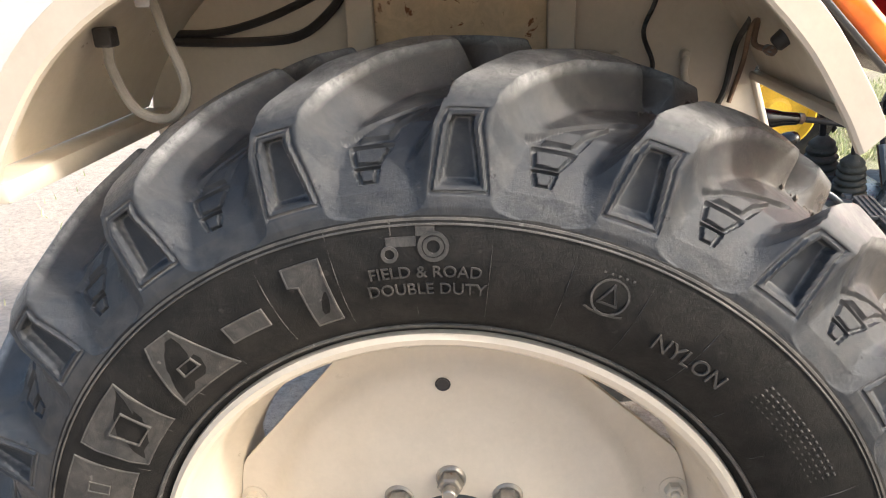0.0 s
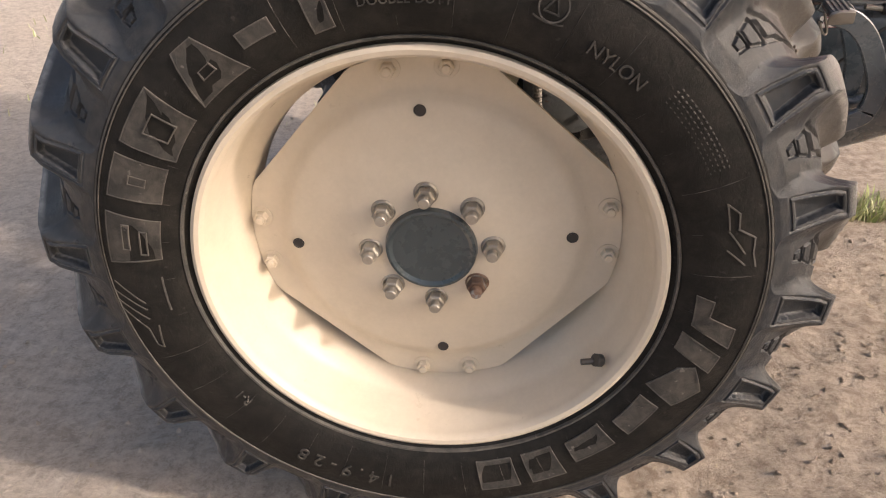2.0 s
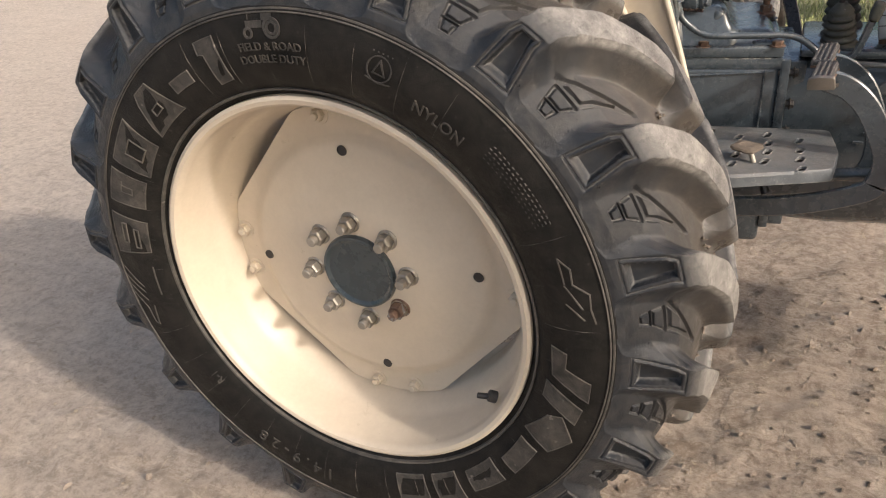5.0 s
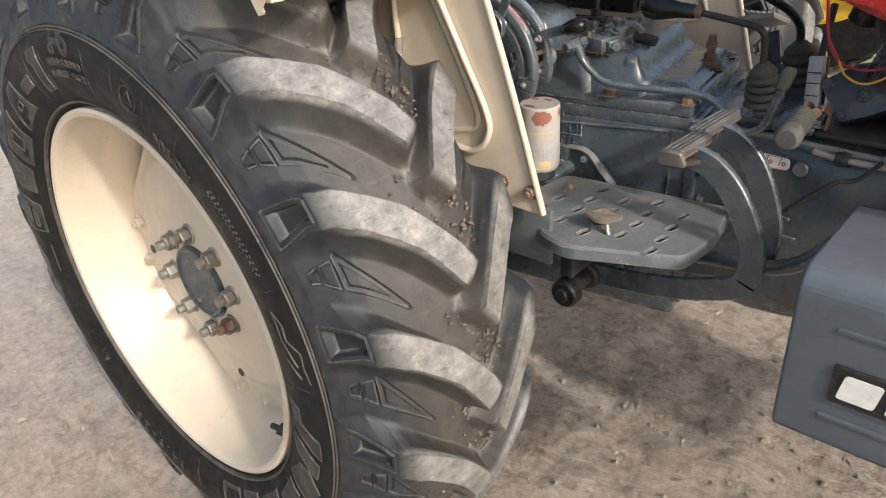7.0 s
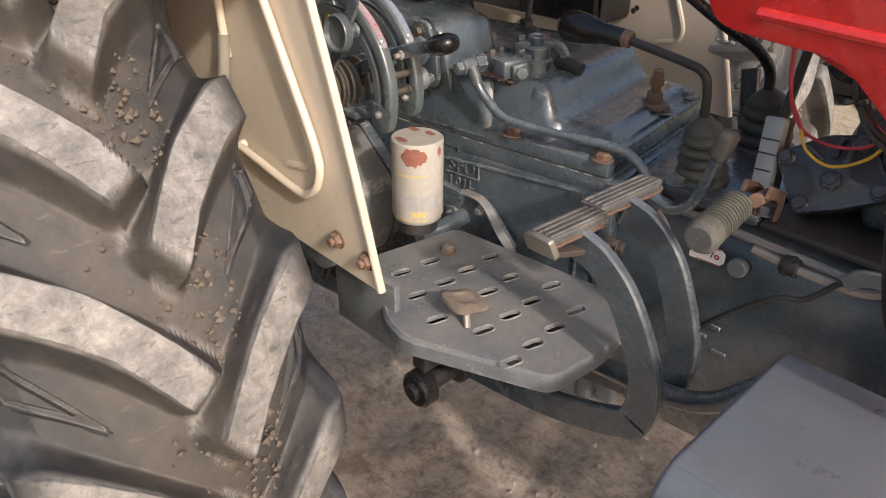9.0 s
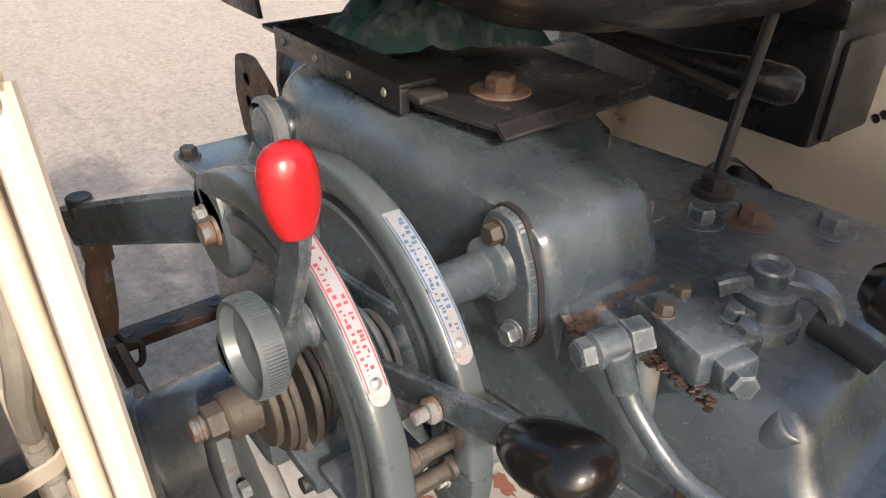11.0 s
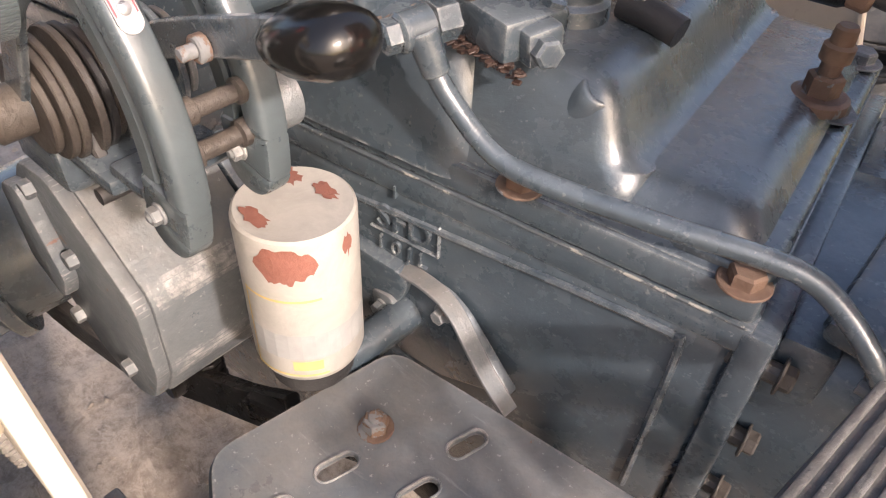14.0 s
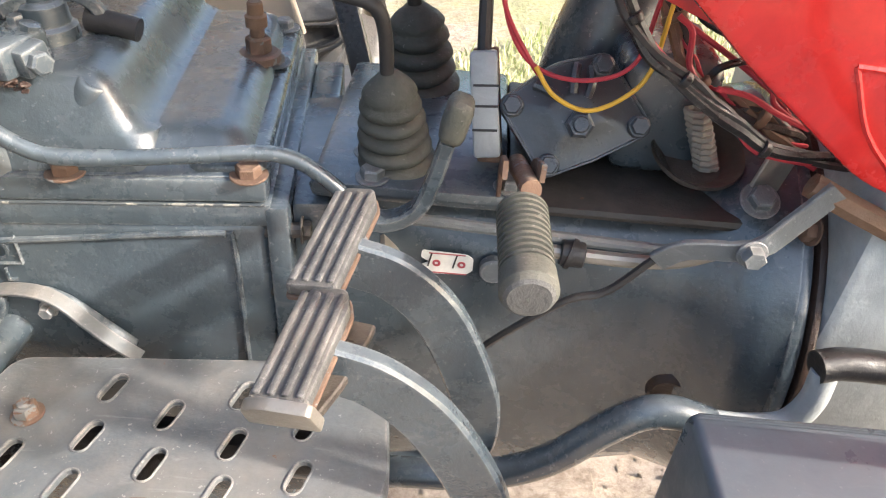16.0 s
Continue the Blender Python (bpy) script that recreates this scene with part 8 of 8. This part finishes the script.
wiring("cable", "thin red wire hanging from the loom", [(1.038, 0.77, 1.024), (1.047, 0.76, 1.016), (1.047, 0.755, 1.001), (1.068, 0.75, 0.988)], 0.0022, WIRE_RED)
wiring("cable", "thin red wire beside the brown loom", [(0.965, 0.77, 1.055), (0.976, 0.765, 1.046), (0.979, 0.76, 1.023), (0.991, 0.758, 1.008)], 0.0024, WIRE_RED)
wiring("cable", "black cables passing below the bonnet", [(1.0, 0.95, 1.08), (1.05, 0.94, 1.05), (1.12, 0.93, 1.04), (1.25, 0.92, 1.05)], 0.006, BLACK)
wiring("cable", "red wire hanging below the bonnet", [(1.0, 0.85, 1.02), (1.04, 0.80, 1.005), (1.065, 0.77, 0.99), (1.075, 0.765, 0.96), (1.10, 0.76, 0.945)], 0.0026, WIRE_RED)
wiring("pipe", "rust brown fuel pipe along the flange", [(1.070, 0.70, 0.965), (1.11, 0.69, 0.950), (1.16, 0.68, 0.935), (1.25, 0.67, 0.925)], 0.010, TAPE)


def spring_horn():
    h = thing("horn", (1.02, 0.82, 0.9), "rusty dished horn with a coiled cable stem", "horn")
    part("dish", lathe([(0, 0), (0.002, 0.025), (0.012, 0.036), (0.016, 0.040), (0.013, 0.041), (0.0, 0.030), (-0.01, 0)], (1.005, 0.81, 0.905), (0.05, -0.35, 0.92), 32), GREASE, h, "rusty brown dish")
    coil = [(1.015 + 0.009 * math.cos(k * 0.8) - 0.0003 * k, 0.80 + 0.009 * math.sin(k * 0.8), 0.905 + 0.0007 * k) for k in range(80)]
    part("coil", tube(coil, 0.003, 6, 1), CONDUIT, h, "coiled grey sleeve")
    part("tab", rbox((1.055, 0.765, 0.925), (0.03, 0.004, 0.028), 0.001, 1, (0, 15, 20)), STEEL, h)
    return h


spring_horn().location += Vector((0.014, -0.005, 0.012))


def far_bracket():
    p = thing("clutch_lever_pedal", (0.66, 1.2, 0.9), "black pedal arm with a pale ribbed pad on the far side", "pedal")
    part("arm", strap([(0.69, 1.10, 0.80), (0.665, 1.13, 0.88), (0.64, 1.16, 0.945)], 0.03, 0.012, (1, 0, 0), 3), BLACK, p)
    pd = part("pad", rbox((0.615, 1.17, 0.965), (0.075, 0.10, 0.012), 0.003, 2, (-20, -12, 0)), FILTER, p, "pale ribbed pad")
    for k in range(5):
        part("rib", rbox((0.59 + 0.012 * k, 1.17, 0.975), (0.005, 0.10, 0.006), 0.001, 1, (-20, -12, 0)), FILTER, pd)
    f = thing("footboard", (0.6, 1.16, 0.74), "grey steel footboard on the far side", "footboard")
    part("sheet", span(0.44, 0.79, 1.05, 1.31, 0.750, 0.757, 0.002), ALLOY, f)


far_bracket()

# ---- a second machine parked beyond ----
def parked_wheel(b, c, R, rim_r, width, n_lug):
    c = Vector(c)
    h = width / 2
    w = part("wheel", lathe([(-h * 0.8, rim_r), (-h, rim_r + (R - rim_r) * 0.4), (-h * 0.9, R * 0.93), (-h * 0.6, R * 0.97), (h * 0.6, R * 0.97), (h * 0.9, R * 0.93), (h, rim_r + (R - rim_r) * 0.4), (h * 0.8, rim_r)], c, (0, -1, 0), 64), RUBBER, b, "dusty black tyre")
    for k in range(n_lug):
        a = k * 360 / n_lug
        part("lug", moved(rbox((R * 0.975, -h * 0.5, 0), (R * 0.05, h, 0.05), 0.008, 1, (25, 0, 0)), Matrix.Translation(c) @ Matrix.Rotation(radians(-a), 4, 'Y')), RUBBER, w)
    part("rim", lathe([(h * 0.85, rim_r * 1.02), (h * 0.9, rim_r * 0.97), (h * 0.6, rim_r * 0.9), (h * 0.3, rim_r * 0.85), (h * 0.35, rim_r * 0.4), (h * 0.55, rim_r * 0.3), (h * 0.55, 0)], c, (0, -1, 0), 48), YELLOW, w, "yellow painted rim")


def parked_tractor():
    b = thing("parked_tractor", (0.8, 4.9, 0.0), "dark tractor with yellow wheel rims parked beyond", "tractor")
    part("frame", span(0.1, 2.0, 4.7, 5.1, 0.45, 0.8, 0.03), DARK, b)
    part("engine", span(0.9, 2.1, 4.68, 5.12, 0.8, 1.25, 0.05), GREEN, b)
    part("front_axle", cyl((1.8, 4.3, 0.4), (1.8, 5.4, 0.4), 0.05, n=16), DARK, b)
    part("rear_axle", cyl((-0.1, 4.4, 0.68), (-0.1, 5.4, 0.68), 0.09, n=20), DARK, b)
    parked_wheel(b, (1.80, 4.2, 0.38), 0.38, 0.23, 0.20, 24)
    parked_wheel(b, (-0.10, 4.3, 0.68), 0.68, 0.40, 0.38, 22)


parked_tractor()


# ---- grass and stones ----
def grass():
    rnd = random.Random(4)
    verts, faces = [], []
    count = 0
    while count < 48000:
        x, y = rnd.uniform(-3.5, 6.5), 1.25 + 6.2 * rnd.random() ** 1.6
        d = noise.noise(Vector((x * 0.9, y * 0.9, 3)))
        fade = min(1.0, (x + 3.5) / 2.0, (6.5 - x) / 2.0, (7.6 - y) / 1.5)
        if rnd.random() > fade * min(1.0, max(0.03, (x + 0.6) / 1.2)) or d < -0.12 + (0.25 * max(0, 2.4 - y) if x < 1.15 else 0.10 * max(0, 2.2 - y)) or (x > 1.15 and y < 2.3 and rnd.random() < 0.35) or (y < 2.0 and x < 0.35) or (y < 1.5 and x < 1.15):
            continue
        z = ground_height(x, y)
        h = rnd.uniform(0.02, 0.06)
        a, t = rnd.uniform(0, math.tau), rnd.uniform(0.2, 1.1)
        wx, wy = math.cos(a) * 0.0035, math.sin(a) * 0.0035
        lx, ly = math.cos(a + 1.3) * h * t, math.sin(a + 1.3) * h * t
        i = len(verts)
        verts += [(x - wx, y - wy, z), (x + wx, y + wy, z), (x + lx * 0.45 + wx * 0.7, y + ly * 0.45 + wy * 0.7, z + h * 0.7), (x + lx * 0.45 - wx * 0.7, y + ly * 0.45 - wy * 0.7, z + h * 0.7), (x + lx, y + ly, z + h)]
        faces += [(i, i + 1, i + 2, i + 3), (i + 3, i + 2, i + 4)]
        count += 1
    me = bpy.data.meshes.new("grass")
    me.from_pydata(verts, [], faces)
    me.materials.append(BLADE)
    tagged(new("grass", me), "short dry yellow-green grass beyond the machine", "grass", kind="stuff")


grass()


def stones():
    rnd = random.Random(8)
    bm = bmesh.new()
    ball = bmesh.new()
    bmesh.ops.create_icosphere(ball, subdivisions=1, radius=1.0)
    unit = [v.co.copy() for v in ball.verts]
    tris = [[v.index for v in q.verts] for q in ball.faces]
    ball.free()
    verts, faces = [], []
    for i in range(9000):
        x, y = (rnd.gauss(0.1, 1.2), rnd.gauss(0.5, 1.0)) if i % 4 else (rnd.gauss(0.9, 0.45), rnd.gauss(0.35, 0.55))
        r = 0.0015 + 0.010 * rnd.random() ** 5
        m = Matrix.LocRotScale((x, y, ground_height(x, y)), Euler((rnd.random() * 6, rnd.random() * 6, rnd.random() * 6)), (r, r * rnd.uniform(0.6, 1.3), r * rnd.uniform(0.25, 0.6)))
        k = len(verts)
        verts += [m @ (u * rnd.uniform(0.75, 1.2)) for u in unit]
        faces += [[a + k for a in q] for q in tris]
    me = bpy.data.meshes.new("loose_stones")
    me.from_pydata(verts, [], faces)
    me.materials.append(SOIL)
    tagged(new("loose_stones", me), "small clods and stones lying on the earth", "stones", kind="stuff")


stones()
